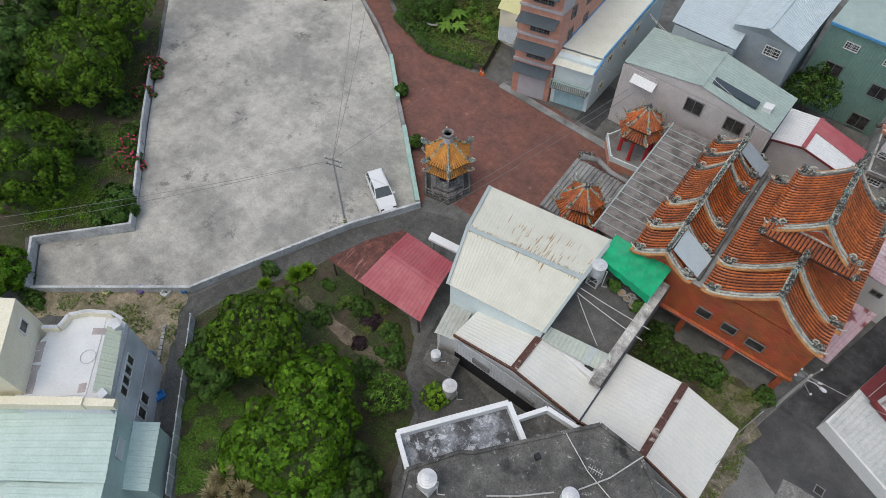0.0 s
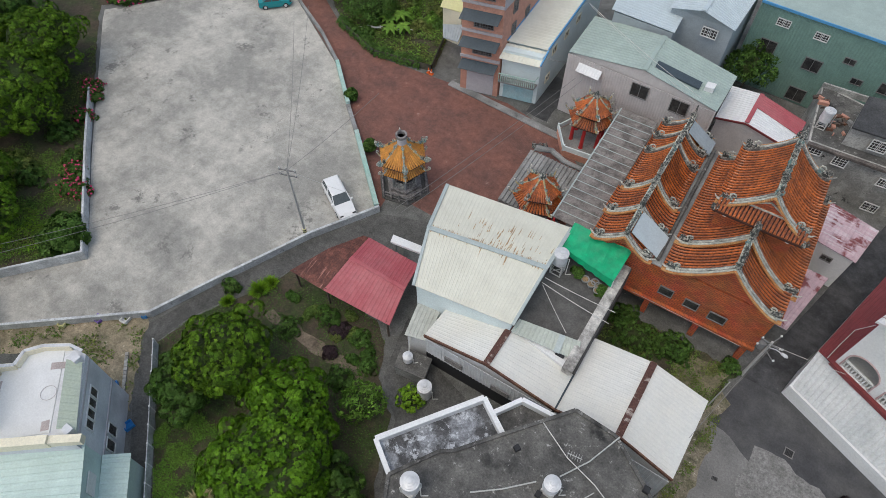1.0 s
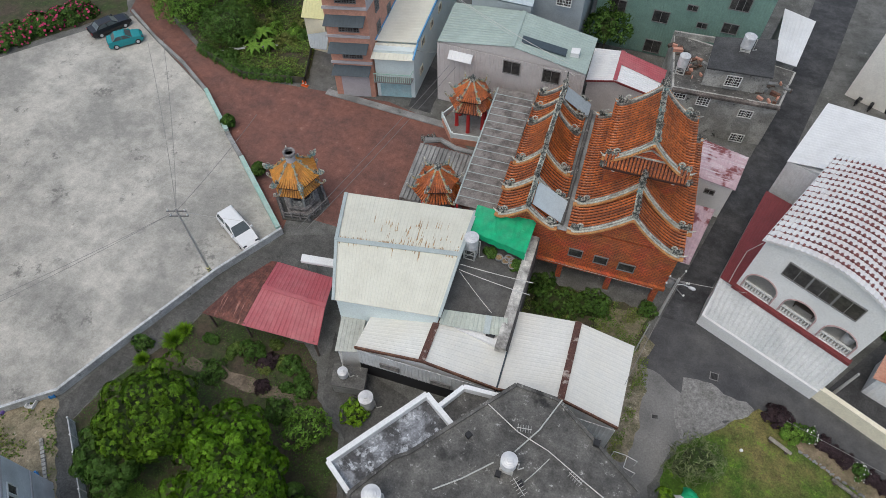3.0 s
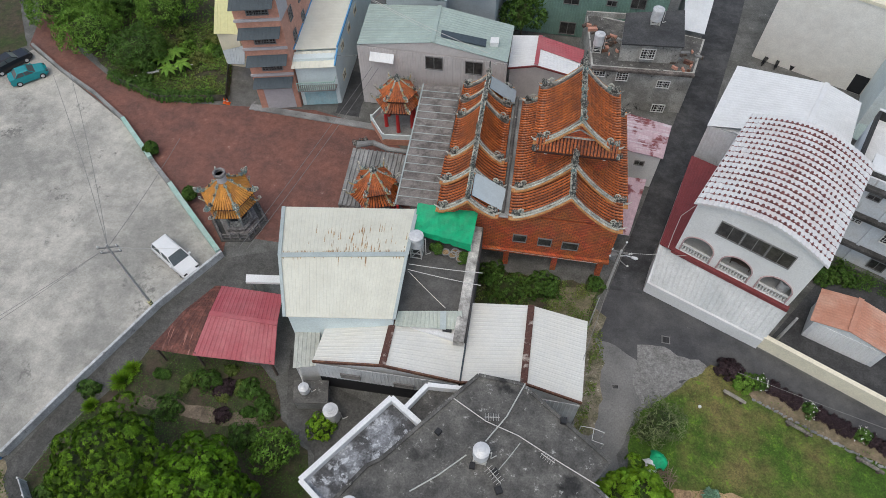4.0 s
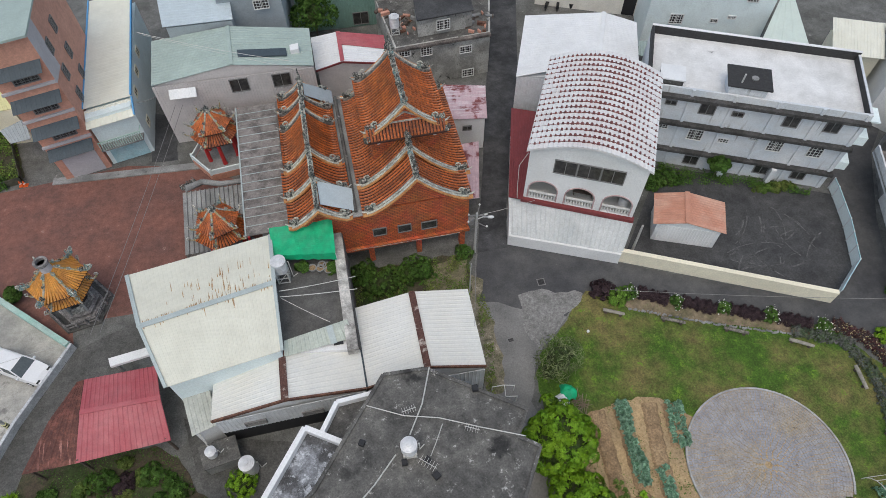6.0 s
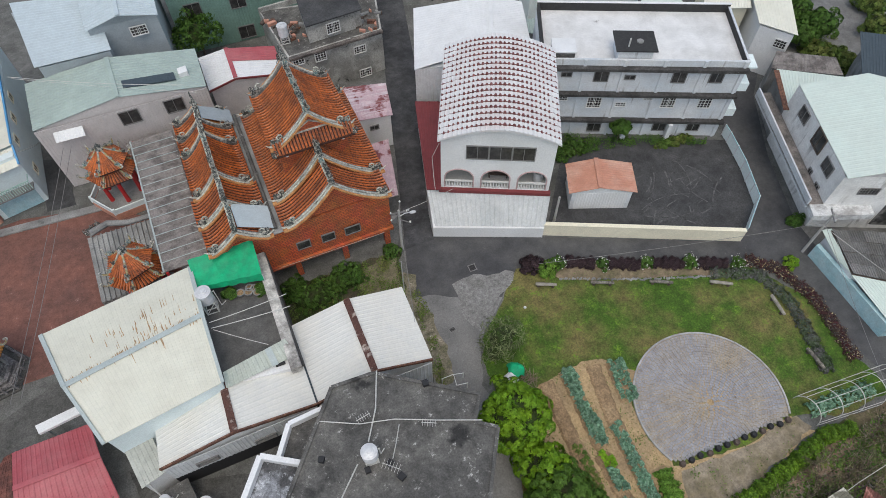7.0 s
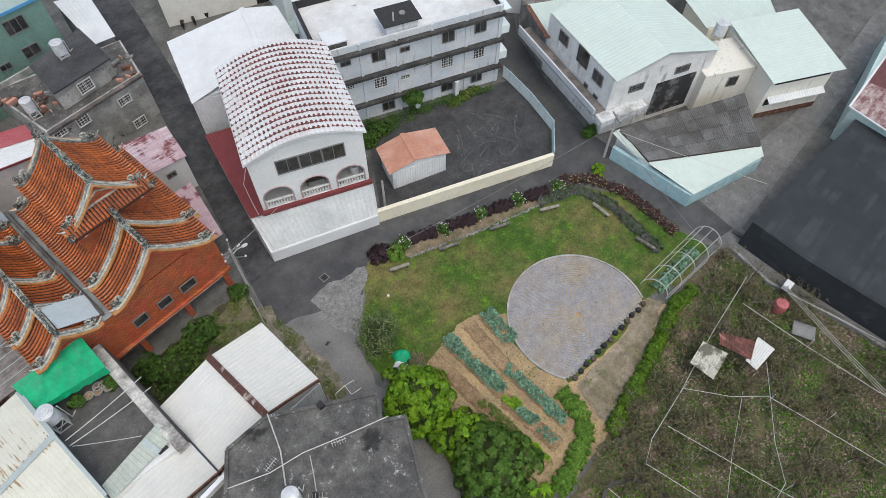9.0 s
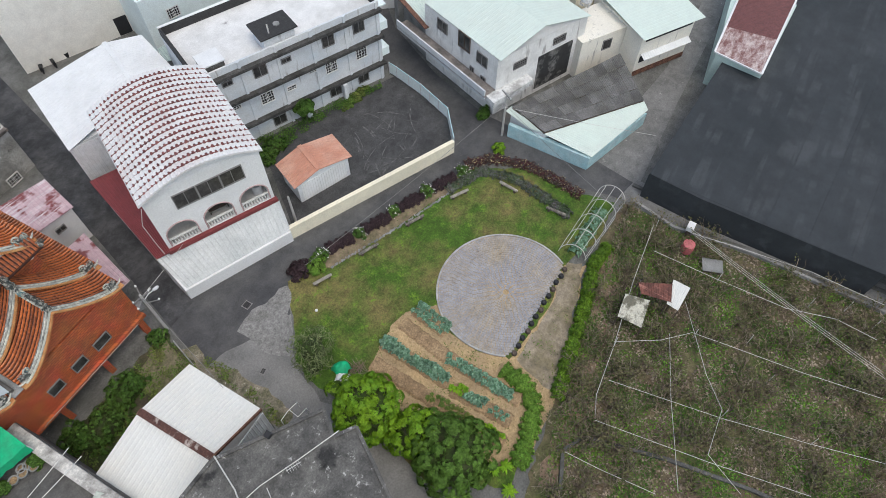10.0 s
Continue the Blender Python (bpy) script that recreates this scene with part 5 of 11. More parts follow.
part("wall_cladding", corrugated((-18.31, 47.85, 7.2), (-3.75, 48.26, 7), (-3.75, 48.26, 7)[:2] + (0.1,), (-18.31, 47.85, 7.2)[:2] + (0.1,), 0.26, 0.03, 0.03, (0, -1, 0)), M_beigewall, bz)
part("window_awning", corrugated((-17.0, 47.8, 6.75), (-14.6, 47.8, 6.75), (-14.6, 47.1, 6.2), (-17.0, 47.1, 6.2), 0.3, 0.02), M_white, bz, "white sheet awning")
# red and white roofed shed
rs = gabled_house("striped_shed", "shed with white roof sheets and red ridge and trim", (-3.84, 50.71, 4.6), (-4.05, 55.8, 4.6), (-1.14, 50.85, 5.2), (-1.22, 55.48, 5.2), (3.3, 50.78, 4.4), (3.4, 54.94, 4.4), M_beigewall, M_shedwhite, "shed", 0.3, M_redroof)
part("trim", join(beam((-3.83, 50.52, 4.62), (-1.14, 50.66, 5.22), 0.1, 0.18), beam((-1.14, 50.66, 5.22), (3.3, 50.59, 4.42), 0.1, 0.18)), M_darkred, rs)
part("red_sheet", corrugated((-1.22, 55.34, 5.3), (-1.18, 53.34, 5.3), (3.34, 52.8, 4.52), (3.39, 54.96, 4.52), 0.3), M_redroof, rs)
# blue-grey house and green house behind
bg = thing("blue_grey_house", "blue-grey rendered house with pale low roof", "house", (-13.81, 54.32, 9)[:2] + (0,))
part("wall", prism([(-16.95, 54.25), (-10.89, 54.34), (-11.75, 62.3), (-19.13, 63.61)], 0, 8.6), M_bluegrey, bg)
part("roof_sheet", corrugated((-17.24, 54.23, 8.8), (-18.97, 64.24, 9.2), (-11.6, 62.87, 9.2), (-10.74, 54.26, 8.8), 0.4, 0.02), M_greywhiteroof, bg)
bg2 = gabled_house("blue_grey_house", "blue-grey sheet-clad house with white roof", (-12.41, 56.46, 9.6), (-13.49, 72.27, 9.6), (-9.26, 56.24, 10.6), (-9.65, 71.91, 10.6), (-6.01, 56.56, 9.6), (-6.07, 66.86, 9.6), M_bluegrey, M_greywhiteroof, "house", 0.4)
window(bg2, (-8.11, 56.37, 8.52), (-12.34, 56.3, 9.6), (-5.95, 56.4, 9.6), 1.5, 1.0, "grille", M_wframe, out=-0.15)
gr = thing("green_house", "large green corrugated house with pale flat roof", "house", (5.41, 70.87, 0))
gA, gB, gC = Vector((-5.5, 63.07, 9.5)), Vector((11.59, 63.09, 9.5)), Vector((-5.08, 63.29, 9.5))
gv = (gB - gA).normalized()
gn = Vector((-gv.y, gv.x, 0))
part("wall", prism([tuple(gA.xy), tuple(gB.xy), tuple((gB + gn * 9).xy), tuple((gA + gn * 9).xy)], 0, 9.4), M_greensheet, gr)
part("roof", prism([tuple((gA - gn * 0.2).xy), tuple((gB - gn * 0.2).xy), tuple((gB + gn * 9).xy), tuple((gA + gn * 9).xy)], 9.4, 9.6), M_greenroof, gr)
part("wall_cladding", corrugated(gA - gn * 0.03 - Vector((0, 0, 0.2)), gB - gn * 0.03 - Vector((0, 0, 0.2)), tuple((gB - gn * 0.03).xy) + (0.1,), tuple((gA - gn * 0.03).xy) + (0.1,), 0.3, 0.035, 0.03, tuple(-gn)), M_greensheet, gr)
part("blue_trim", beam(gA - gn * 0.25, gB - gn * 0.25, 0.1, 0.25), M_blue, gr)
for c in ((-2.8, 63.08, 8.01), (0.88, 63.09, 7.94)):
    window(gr, c, (-5.5, 63.07, 9.5), (11.69, 63.13, 9.5), 1.3, 0.8, "grille", M_wframe, out=0.1)
for c, w, h in (((-3.22, 63.08, 5.11), 1.7, 1.5), ((1.4, 63.09, 4.85), 1.7, 1.4), ((4.2, 63.1, 6.55), 1.1, 0.7), ((5.7, 63.11, 4.82), 1.1, 0.7), ((1.47, 63.09, 1.12), 1.8, 1.6), ((8.51, 63.12, 7.98), 2.0, 1.5), ((8.46, 63.12, 5.11), 1.6, 1.2)):
    window(gr, c, (-5.5, 63.07, 9.5), (11.69, 63.13, 9.5), w, h, "plain", M_frame, out=0.1)
# ruined grey house
M_ledge_r = mat("crumbling_ledge", (0.2, 0.17, 0.15), 0.95, 0.4, 2.0, (0.08, 0.07, 0.065), 0.45, 0.8)
ru = thing("ruined_house", "old grey concrete house with crumbling mouldy roof", "house", (11.62, 49.56, 0))
M_ruin = mat("stained_render", (0.5, 0.49, 0.455), 0.95, 0.35, 1.2, (0.26, 0.255, 0.235), 0.45, 0.6, sharp=0.06, speck=((0.06, 0.06, 0.055), 0.58, 0.7))
part("wall", prism([(4.22, 51.88), (14.06, 52.66), (15.26, 58.38), (3.1, 60.58)], 0, 5.0), M_ruin, ru)
part("upper_room", prism([(7, 57.85), (12.51, 59.32), (12.38, 53.91), (6.75, 53.31)], 5.0, 7.15), M_ruin, ru)
part("roof_slab", prism([(6.84, 57.91), (12.6, 59.49), (12.47, 53.58), (6.61, 52.95)], 7.15, 7.3), M_yard, ru, "dark mould-stained roof slab")
part("roof_floor", prism([(4.36, 52.28), (13.92, 53), (15.07, 58.3), (3.27, 60.26)], 5.0, 5.02), M_roofc, ru)
part("ledge", beam((4.25, 51.72, 5), (14.07, 52.5, 5), 0.4, 0.25), M_ledge_r, ru)
part("parapet", beam((3.11, 60.1, 5.2), (7.41, 60.47, 5.2), 0.2, 0.6), M_ruin, ru)
for c, w, h in (((5.08, 51.79, 4.55), 1.2, 0.9), ((7.33, 51.96, 4.33), 1.2, 1.1), ((11.46, 52.29, 3.71), 1.3, 0.9), ((11.76, 52.32, 0.61), 1.3, 1.0)):
    window(ru, c, (4.25, 51.72, 5), (14.07, 52.5, 5), w, h, "grille", M_wframe, out=0.03)
window(ru, (9.32, 53.43, 6.15), (6.77, 53.15, 7.2), (12.4, 53.76, 7.2), 1.4, 1.2, "grille", M_wframe, out=0.05)
rngr = random.Random(3)
for k in range(34):
    f = rngr.random()
    p = Vector((4.29, 58.01, 5)).lerp(Vector((6.83, 54.17, 5)), f) if k < 20 else Vector((12.31, 53.66, 5)).lerp(Vector((14.64, 55.53, 5)), f)
    p = p + Vector((rngr.uniform(-1.3, 1.3), rngr.uniform(-1.0, 1.0), 0))
    s0 = rngr.uniform(0.15, 0.5)
    db = thing("rubble_block", "loose brick and board debris on the old roof", "debris", (p.x, p.y, 5.0), rngr.uniform(0, 180), group="roof debris")
    local("block", prism([(-s0, -s0 * 0.3), (s0, -s0 * 0.4), (s0 * 0.9, s0 * 0.3), (-s0 * 0.8, s0 * 0.4)], 0, rngr.uniform(0.1, 0.4)), rngr.choice([M_rust, M_conc, M_wood, M_pinkwall]), db)
wt = thing("white_flat_house", "house with plain white metal roof beside the alley", "house", (16.54, 71.41, 0))
part("wall", prism([(13.56, 67.72), (16.48, 66.6), (15.02, 59), (13.13, 59.4)], 0, 5.3), M_conc, wt)
part("roof_sheet", corrugated((13.49, 67.95, 5.5), (16.64, 66.72, 5.5), (15.1, 58.68, 5.4), (12.95, 59.05, 5.4), 0.4, 0.02), M_shedwhite, wt)
# pink lean-to beside the temple
pl = thing("pink_shed", "narrow shed with faded pink corrugated roof beside the temple", "shed", (10.4, 45.48, 0))
part("wall", prism([(7.88, 44.45), (11.67, 44.12), (11.24, 41.9), (7.73, 42.22)], 0, 4.0), M_white, pl)
part("roof_sheet", corrugated((7.67, 46.5, 4.6), (12.12, 45.87, 4.3), (11.41, 41.73, 4.1), (7.41, 41.96, 4.4), 0.35), M_pinkroof, pl)
part("lower_roof", corrugated((8.32, 39.99, 3), (10.38, 40.38, 2.6), (9.04, 33.76, 2.6), (7.5, 33.43, 3), 0.35), M_pinkroof, pl)
window(pl, (9.51, 41.74, 3.27), (7.44, 41.86, 4), (11.42, 41.62, 4), 0.9, 0.6, "plain", M_frame, out=0.1)
# white hall with barrel roof
hall = thing("white_hall", "white three-storey house with barrel tile-coated roof and arched loggia", "house", (12.49, 32.3, 3.4))
fa, fb = Vector((12.49, 32.3)), Vector((20.86, 28.47))
fd = (fb - fa).normalized()
fo = Vector((-fd.y, fd.x))
FW, FD = (fb - fa).length, 10.9
HM = Matrix(((fd.x, fo.x, 0, fa.x), (fd.y, fo.y, 0, fa.y), (0, 0, 1, 0), (0, 0, 0, 1)))
part("wall", xform(prism([(0, 2.4), (FW, 2.4), (FW, FD), (0, FD)], 0, 9.7), HM), M_white, hall)
part("wall", xform(prism([(0, 0), (FW, 0), (FW, 2.4), (0, 2.4)], 6.5, 9.7), HM), M_white, hall)
part("loggia_floor", xform(prism([(0, 0), (FW, 0), (FW, 2.4), (0, 2.4)], 0, 3.85), HM), M_white, hall)
M_stonefloor = mat("pale_floor_tile", (0.55, 0.54, 0.52), 0.5, 0.1, 2.0)
part("loggia_tiles", xform(prism([(0.26, 0.26), (FW - 0.26, 0.26), (FW - 0.26, 2.38), (0.26, 2.38)], 3.85, 3.9), HM), M_stonefloor, hall, "pale grey loggia floor tiles")
# arcade front: three arches through a thick wall
ar_v, ar_f = [], []
NS = 12
bay = FW / 3
for b in range(3):
    x0, x1, cx, rad = b * bay, (b + 1) * bay, (b + 0.5) * bay, bay * 0.38
    arc = [(cx - rad, 3.9)] + [(cx - rad * math.cos(math.pi * i / NS), 5.1 + rad * 0.9 * math.sin(math.pi * i / NS)) for i in range(NS + 1)] + [(cx + rad, 3.9)]
    outer = [(x0, 3.9)] + [(x0 + (x1 - x0) * max(0, min(1, (p[0] - cx + rad) / (2 * rad))), 6.5) for p in arc[1:-1]] + [(x1, 3.9)]
    o = len(ar_v)
    n = len(arc)
    for w in (0.0, 0.25):
        ar_v += [(p[0], w, p[1]) for p in arc] + [(p[0], w, p[1]) for p in outer]
    for i in range(n - 1):
        ar_f += [(o + i, o + i + 1, o + n + i + 1, o + n + i), (o + 2 * n + i + 1, o + 2 * n + i, o + 3 * n + i, o + 3 * n + i + 1), (o + i + 1, o + i, o + 2 * n + i, o + 2 * n + i + 1)]
bmA = bmesh.new()
bv = [bmA.verts.new(tuple(HM @ Vector(v))) for v in ar_v]
for f in ar_f:
    try:
        bmA.faces.new([bv[i] for i in f])
    except ValueError:
        pass
bmesh.ops.recalc_face_normals(bmA, faces=bmA.faces)
part("arcade", bmA, M_white, hall)
for b in range(3):
    cx, rad = (b + 0.5) * bay, bay * 0.38
    pts = [(cx - rad * 1.04, -0.03, 3.95)] + [(cx - rad * 1.04 * math.cos(math.pi * i / 14), -0.03, 5.1 + rad * 0.95 * math.sin(math.pi * i / 14)) for i in range(15)] + [(cx + rad * 1.04, -0.03, 3.95)]
    part("arch_trim", xform(tube(pts, 0.06, 5), HM), mat("pale_pink_trim", (0.5, 0.36, 0.35), 0.7) if b == 0 else bpy.data.materials["pale_pink_trim"], hall)
    rail = part("balustrade", xform(box(cx, 0.1, 4.55, 2 * rad, 0.16, 0.12), HM), M_wframe, hall)
    for k in range(10):
        part("baluster", xform(lathe([(0.05, 3.9), (0.08, 4.1), (0.035, 4.35), (0.05, 4.56)], 8), HM @ Matrix.Translation((cx - rad + 0.1 + k * (2 * rad - 0.2) / 9, 0.1, 0))), M_wframe, rail)
for u0, u1 in ((1.5, 2.3), (FW * 0.5, FW * 0.62)):
    part("back_door", xform(prism([(u0, 2.3), (u1, 2.3), (u1, 2.39), (u0, 2.39)], 3.92, 6.1), HM), M_dark, hall, "dark open loggia doorway")
for u0 in (0.0, FW - 0.25):
    part("loggia_wall", xform(prism([(u0, 0.26), (u0 + 0.25, 0.26), (u0 + 0.25, 2.38), (u0, 2.38)], 3.9, 6.5), HM), M_white, hall)
def loggia_thing(name, label, category, u, w):
    """A loose thing on the loggia floor, u metres along the front and w behind it."""
    return thing(name, label, category, tuple(HM @ Vector((u, w, 3.905))), math.degrees(math.atan2(fd.y, fd.x)))


bench = loggia_thing("wooden_bench", "dark wooden bench on the loggia floor", "bench", FW * 0.53, 1.3)
local("seat", box(0, 0, 0.4, 1.7, 0.45, 0.06), M_wood, bench)
local("backrest", box(0, 0.22, 0.5, 1.7, 0.05, 0.45), M_wood, bench)
for x in (-0.75, 0.75):
    local("leg", box(x, 0, 0, 0.07, 0.4, 0.4), M_wood, bench)
drum = loggia_thing("storage_drum", "grey metal drum standing in the loggia", "drum", FW * 0.9, 1.1)
local("body", lathe([(0.001, 0), (0.42, 0), (0.42, 0.4), (0.44, 0.42), (0.42, 0.44), (0.42, 0.95), (0.4, 1.0), (0.001, 1.0)], 16), M_steel, drum)
local("lid", lathe([(0.001, 1.005), (0.34, 1.005), (0.32, 1.05), (0.001, 1.06)], 16), M_conc, drum, "dull grey lid")
chest = loggia_thing("low_cabinet", "low dark cabinet against the loggia wall", "cabinet", FW * 0.74, 1.95)
local("body", box(0, 0, 0.05, 1.3, 0.5, 0.75), M_dark, chest)
local("top", box(0, 0, 0.8, 1.4, 0.56, 0.05), M_wood, chest)
part("ledge", xform(box(FW / 2, -0.12, 3.45, FW + 0.3, 0.4, 0.35), HM), M_darkred, hall, "dark red ledge")
for k in range(3):
    window(hall, HM @ Vector((2.95 + 1.86 * k, 0, 8.3)), (*fa,), (*fb,), 1.84, 1.55, "plain", M_frame)
# barrel roof: courses of humped tiles under a worn white coat
NC, COLS = 18, 27
M_bared = mat("bared_red_tile", (0.2, 0.06, 0.055), 0.75, 0.3, 4.0, (0.75, 0.72, 0.71), 0.36, 0.7, sharp=0.05)
M_coat = mat("worn_white_coat", (0.76, 0.76, 0.755), 0.6, 0.08, 1.0, (0.66, 0.62, 0.61), 0.3, 0.5, speck=((0.42, 0.27, 0.25), 0.66, 2.2))
M_mouth = mat("dark_red_tile_end", (0.14, 0.045, 0.043), 0.8, 0.35, 4.0, (0.26, 0.1, 0.09), 0.4, 1.5)
roof_z = lambda f: 9.45 + 1.7 * math.sin(math.pi * (0.06 + 0.88 * f))
SUB = 8
arcp = []
for i in range(COLS * SUB + 1):
    f = i / (COLS * SUB)
    q = (i % SUB) / SUB
    arcp.append((-0.25 + (FW + 0.5) * f, roof_z(f), 0.06 * math.sin(math.pi * (q - 0.12) / 0.5) if 0.12 <= q <= 0.62 else 0.0))
NA = len(arcp) - 1
rngb = random.Random(4)
for k in range(NC):
    w0, w1 = -0.35 + (FD + 0.6) * k / NC, -0.35 + (FD + 0.6) * (k + 1) / NC
    rv, rf = [], []
    for u, z, hump in arcp:
        rv += [(u, w0, z + 0.06 + hump), (u, w1 + 0.02, z + hump * 0.7), (u, w0, z - 0.12), (u, w1 + 0.02, z - 0.12)]
    for i in range(NA):
        a, e = 4 * i, 4 * i + 4
        rf += [(a, e, e + 1, a + 1), (a + 2, a + 3, e + 3, e + 2), (a + 1, e + 1, e + 3, a + 3)]
    rf += [(0, 1, 3, 2), (4 * NA, 4 * NA + 2, 4 * NA + 3, 4 * NA + 1)]
    course = part("roof_course", xform((rv, rf), HM), M_coat, hall, "white-coated course of humped roof tiles")
    # bare front edge of the course, and the dark mouths of its cover tiles
    lo, hi = int(NA * rngb.uniform(0.2, 0.32)), int(NA * rngb.uniform(0.66, 0.8))
    ev = [p for u, z, hump in arcp for p in ((u, w0 - 0.004, z - 0.1), (u, w0 - 0.004, z + 0.058 + hump))]
    part("course_edge", xform((ev, [(2 * i, 2 * i + 2, 2 * i + 3, 2 * i + 1) for i in range(NA)]), HM), M_bared if k else M_coat, course)
    if k == 0:
        continue
    sv = [p for u, z, hump in arcp[lo:hi + 1] for p in ((u, w0 - 0.055, z + 0.0), (u, w0 - 0.008, z + 0.066))]
    part("bare_strip", xform((sv, [(2 * i, 2 * i + 2, 2 * i + 3, 2 * i + 1) for i in range(hi - lo)]), HM), M_mouth, course, "bare dark red tile edge")
tm = bpy.data.meshes.new("tile_mouth")
tv = [(0.11 * math.cos(math.pi * i / 6) * g, y, 0.13 * math.sin(math.pi * i / 6) * g) for y, g in ((-0.13, 0.96), (-0.1, 1.0), (0.07, 0.85)) for i in range(7)]
tf = [(7 * j + i, 7 * j + i + 1, 7 * j + 8 + i, 7 * j + 7 + i) for j in range(2) for i in range(6)] + [tuple(range(7))[::-1]]
tm.from_pydata(tv, [], tf)
tm.materials.append(M_mouth)
for k in range(1, NC):
    w = -0.35 + (FD + 0.6) * k / NC
    for i in range(COLS):
        f = (i + 0.37) / COLS
        if rngb.random() > 0.75 + 0.5 * math.sin(math.pi * f):
            continue
        sl = math.atan(1.7 * math.pi * 0.88 / (FW + 0.5) * math.cos(math.pi * (0.06 + 0.88 * f)))
        size = (0.6 + 0.5 * math.sin(math.pi * f)) * rngb.uniform(0.8, 1.15)
        o = new("tile_mouth", tm)
        o.matrix_basis = HM @ pose(-0.25 + (FW + 0.5) * f, w + 0.0, roof_z(f) + 0.05, 0, -math.degrees(sl), 0) @ Matrix.Diagonal((size, rngb.uniform(0.8, 1.3), size, 1))
        o.parent = hall
        o.matrix_parent_inverse = hall.matrix_basis.inverted()
ga = [(-0.25 + (FW + 0.5) * i / 22, roof_z(i / 22) - 0.1) for i in range(23)]
part("gable", xform(([(u, 0.0, z) for u, z in ga] + [(u, 0.3, z) for u, z in ga], [tuple(range(23))[::-1], tuple(range(23, 46))]), HM), M_white, hall)
# front canopy, red side roof, and back shed of the hall
M_canopy = mat("weathered_white_sheet", (0.57, 0.58, 0.575), 0.6, 0.12, 1.0, (0.46, 0.48, 0.48), 0.42, 0.4, speck=((0.42, 0.43, 0.42), 0.62, 0.9))
can = thing("hall_canopy", "white corrugated canopy roof in front of the hall", "canopy", (10.77, 30.92, 0))
part("roof_sheet", corrugated((11.35, 32.75, 3.4), (20.95, 28.14, 3.4), (19.95, 26.63, 1.4), (11.06, 30.27, 1.4), 0.42, 0.035), M_canopy, can)
part("front_wall", prism([(10.9, 30.15), (19.81, 26.5), (19.97, 26.76), (11.03, 30.42)], 0, 1.36), M_white, can)
part("side_wall", prism([(10.9, 30.15), (11.12, 30.17), (11.73, 32.65), (11.42, 32.67)], 0, [1.34, 1.34, 3.3, 3.3]), M_white, can)
red2 = thing("side_canopy", "dark red metal lean-to roof along the hall", "canopy", (12.88, 38, 0))
part("roof_sheet", corrugated((14.09, 43.16, 3.6), (16.19, 41.6, 4.2), (12.31, 31.85, 4), (11.35, 32.75, 3.4), 0.3), M_darkred, red2)
part("side_wall", prism([(14.18, 42.75), (14.41, 42.63), (11.78, 32.76), (11.56, 32.88)], 0, 3.3), M_white, red2)
bs = thing("white_back_shed", "tall white metal-roofed shed behind the hall", "shed", (16.67, 49.25, 0))
part("wall", prism([(17.6, 51.9), (14.72, 43.9), (18.2, 43.1), (25.8, 43.2), (27.6, 48.9)], 0, 6.7), M_sheetwall, bs)
part("side_room", prism([(25.7, 45.2), (25.95, 43.6), (29.4, 42.5), (28.8, 44.9)], 0, 4.9), M_sheetwall, bs)
part("roof_sheet", corrugated((24.86, 50.44, 7.6), (22.0, 43.4, 7.6), (14.37, 43.66, 6.9), (17.43, 52.3, 6.9), 0.3, 0.02), M_shedwhite, bs)
part("roof_sheet", corrugated((24.86, 50.44, 7.6), (22.0, 43.4, 7.6), (25.9, 42.9, 6.9), (27.95, 49.25, 6.9), 0.3, 0.02), M_shedwhite, bs)
part("ridge_cap", beam((24.86, 50.44, 7.66), (22.0, 43.4, 7.66), 0.4, 0.05), M_shedwhite, bs)
part("roof_sheet", corrugated((25.5, 45.6, 5.6), (25.9, 43.4, 5.6), (29.6, 42.2, 5.0), (28.9, 45.2, 5.0), 0.3, 0.02), M_shedwhite, bs, "low white side roof")
part("wall_cladding", corrugated((14.5, 43.86, 6.8), (17.49, 42.66, 6.8), (17.49, 42.66, 6.8)[:2] + (0.1,), (14.5, 43.86, 6.8)[:2] + (0.1,), 0.3, 0.03, 0.03, (-0.4, -1, 0)), M_sheetwall, bs)
# terracotta garage
gf, gk = Vector((23.06, 28.4, 2.5)), Vector((28.73, 26.28, 2.5))
gdep = (Vector((24.34, 31.89, 2.5)) - gf + Vector((30.04, 29.18, 2.5)) - gk) / 2
gdep.z = 0
gr_f = Vector((25.77, 28.1, 3.2))
gr_f = (gf + (gk - gf) * ((gr_f - gf).dot(gk - gf) / (gk - gf).length_squared)) + Vector((0, 0, 0.7))
pg = gabled_house("garage", "small garage with terracotta metal roof and white walls", gf + gdep, gf, gr_f + gdep, gr_f, gk + gdep, gk, M_sheetwall, M_orangeroof, "garage", 0.26, k=0.88, amp=0.035)
gt = (gk - gf).normalized()
go = Vector((gt.y, -gt.x, 0))
gc = (gf + gk + gdep) / 2
gs = lambda p: gc + (p - gc) * 0.88
part("shutter_door", corrugated((gs(gf) + gt * 0.35 + go * 0.02)[:2] + (2.25,), (gs(gk) - gt * 0.35 + go * 0.02)[:2] + (2.25,), (gs(gk) - gt * 0.35 + go * 0.02)[:2] + (0.05,), (gs(gf) + gt * 0.35 + go * 0.02)[:2] + (0.05,), 0.25, 0.02, 0.02, tuple(go)), M_white, pg, "white ribbed garage door")
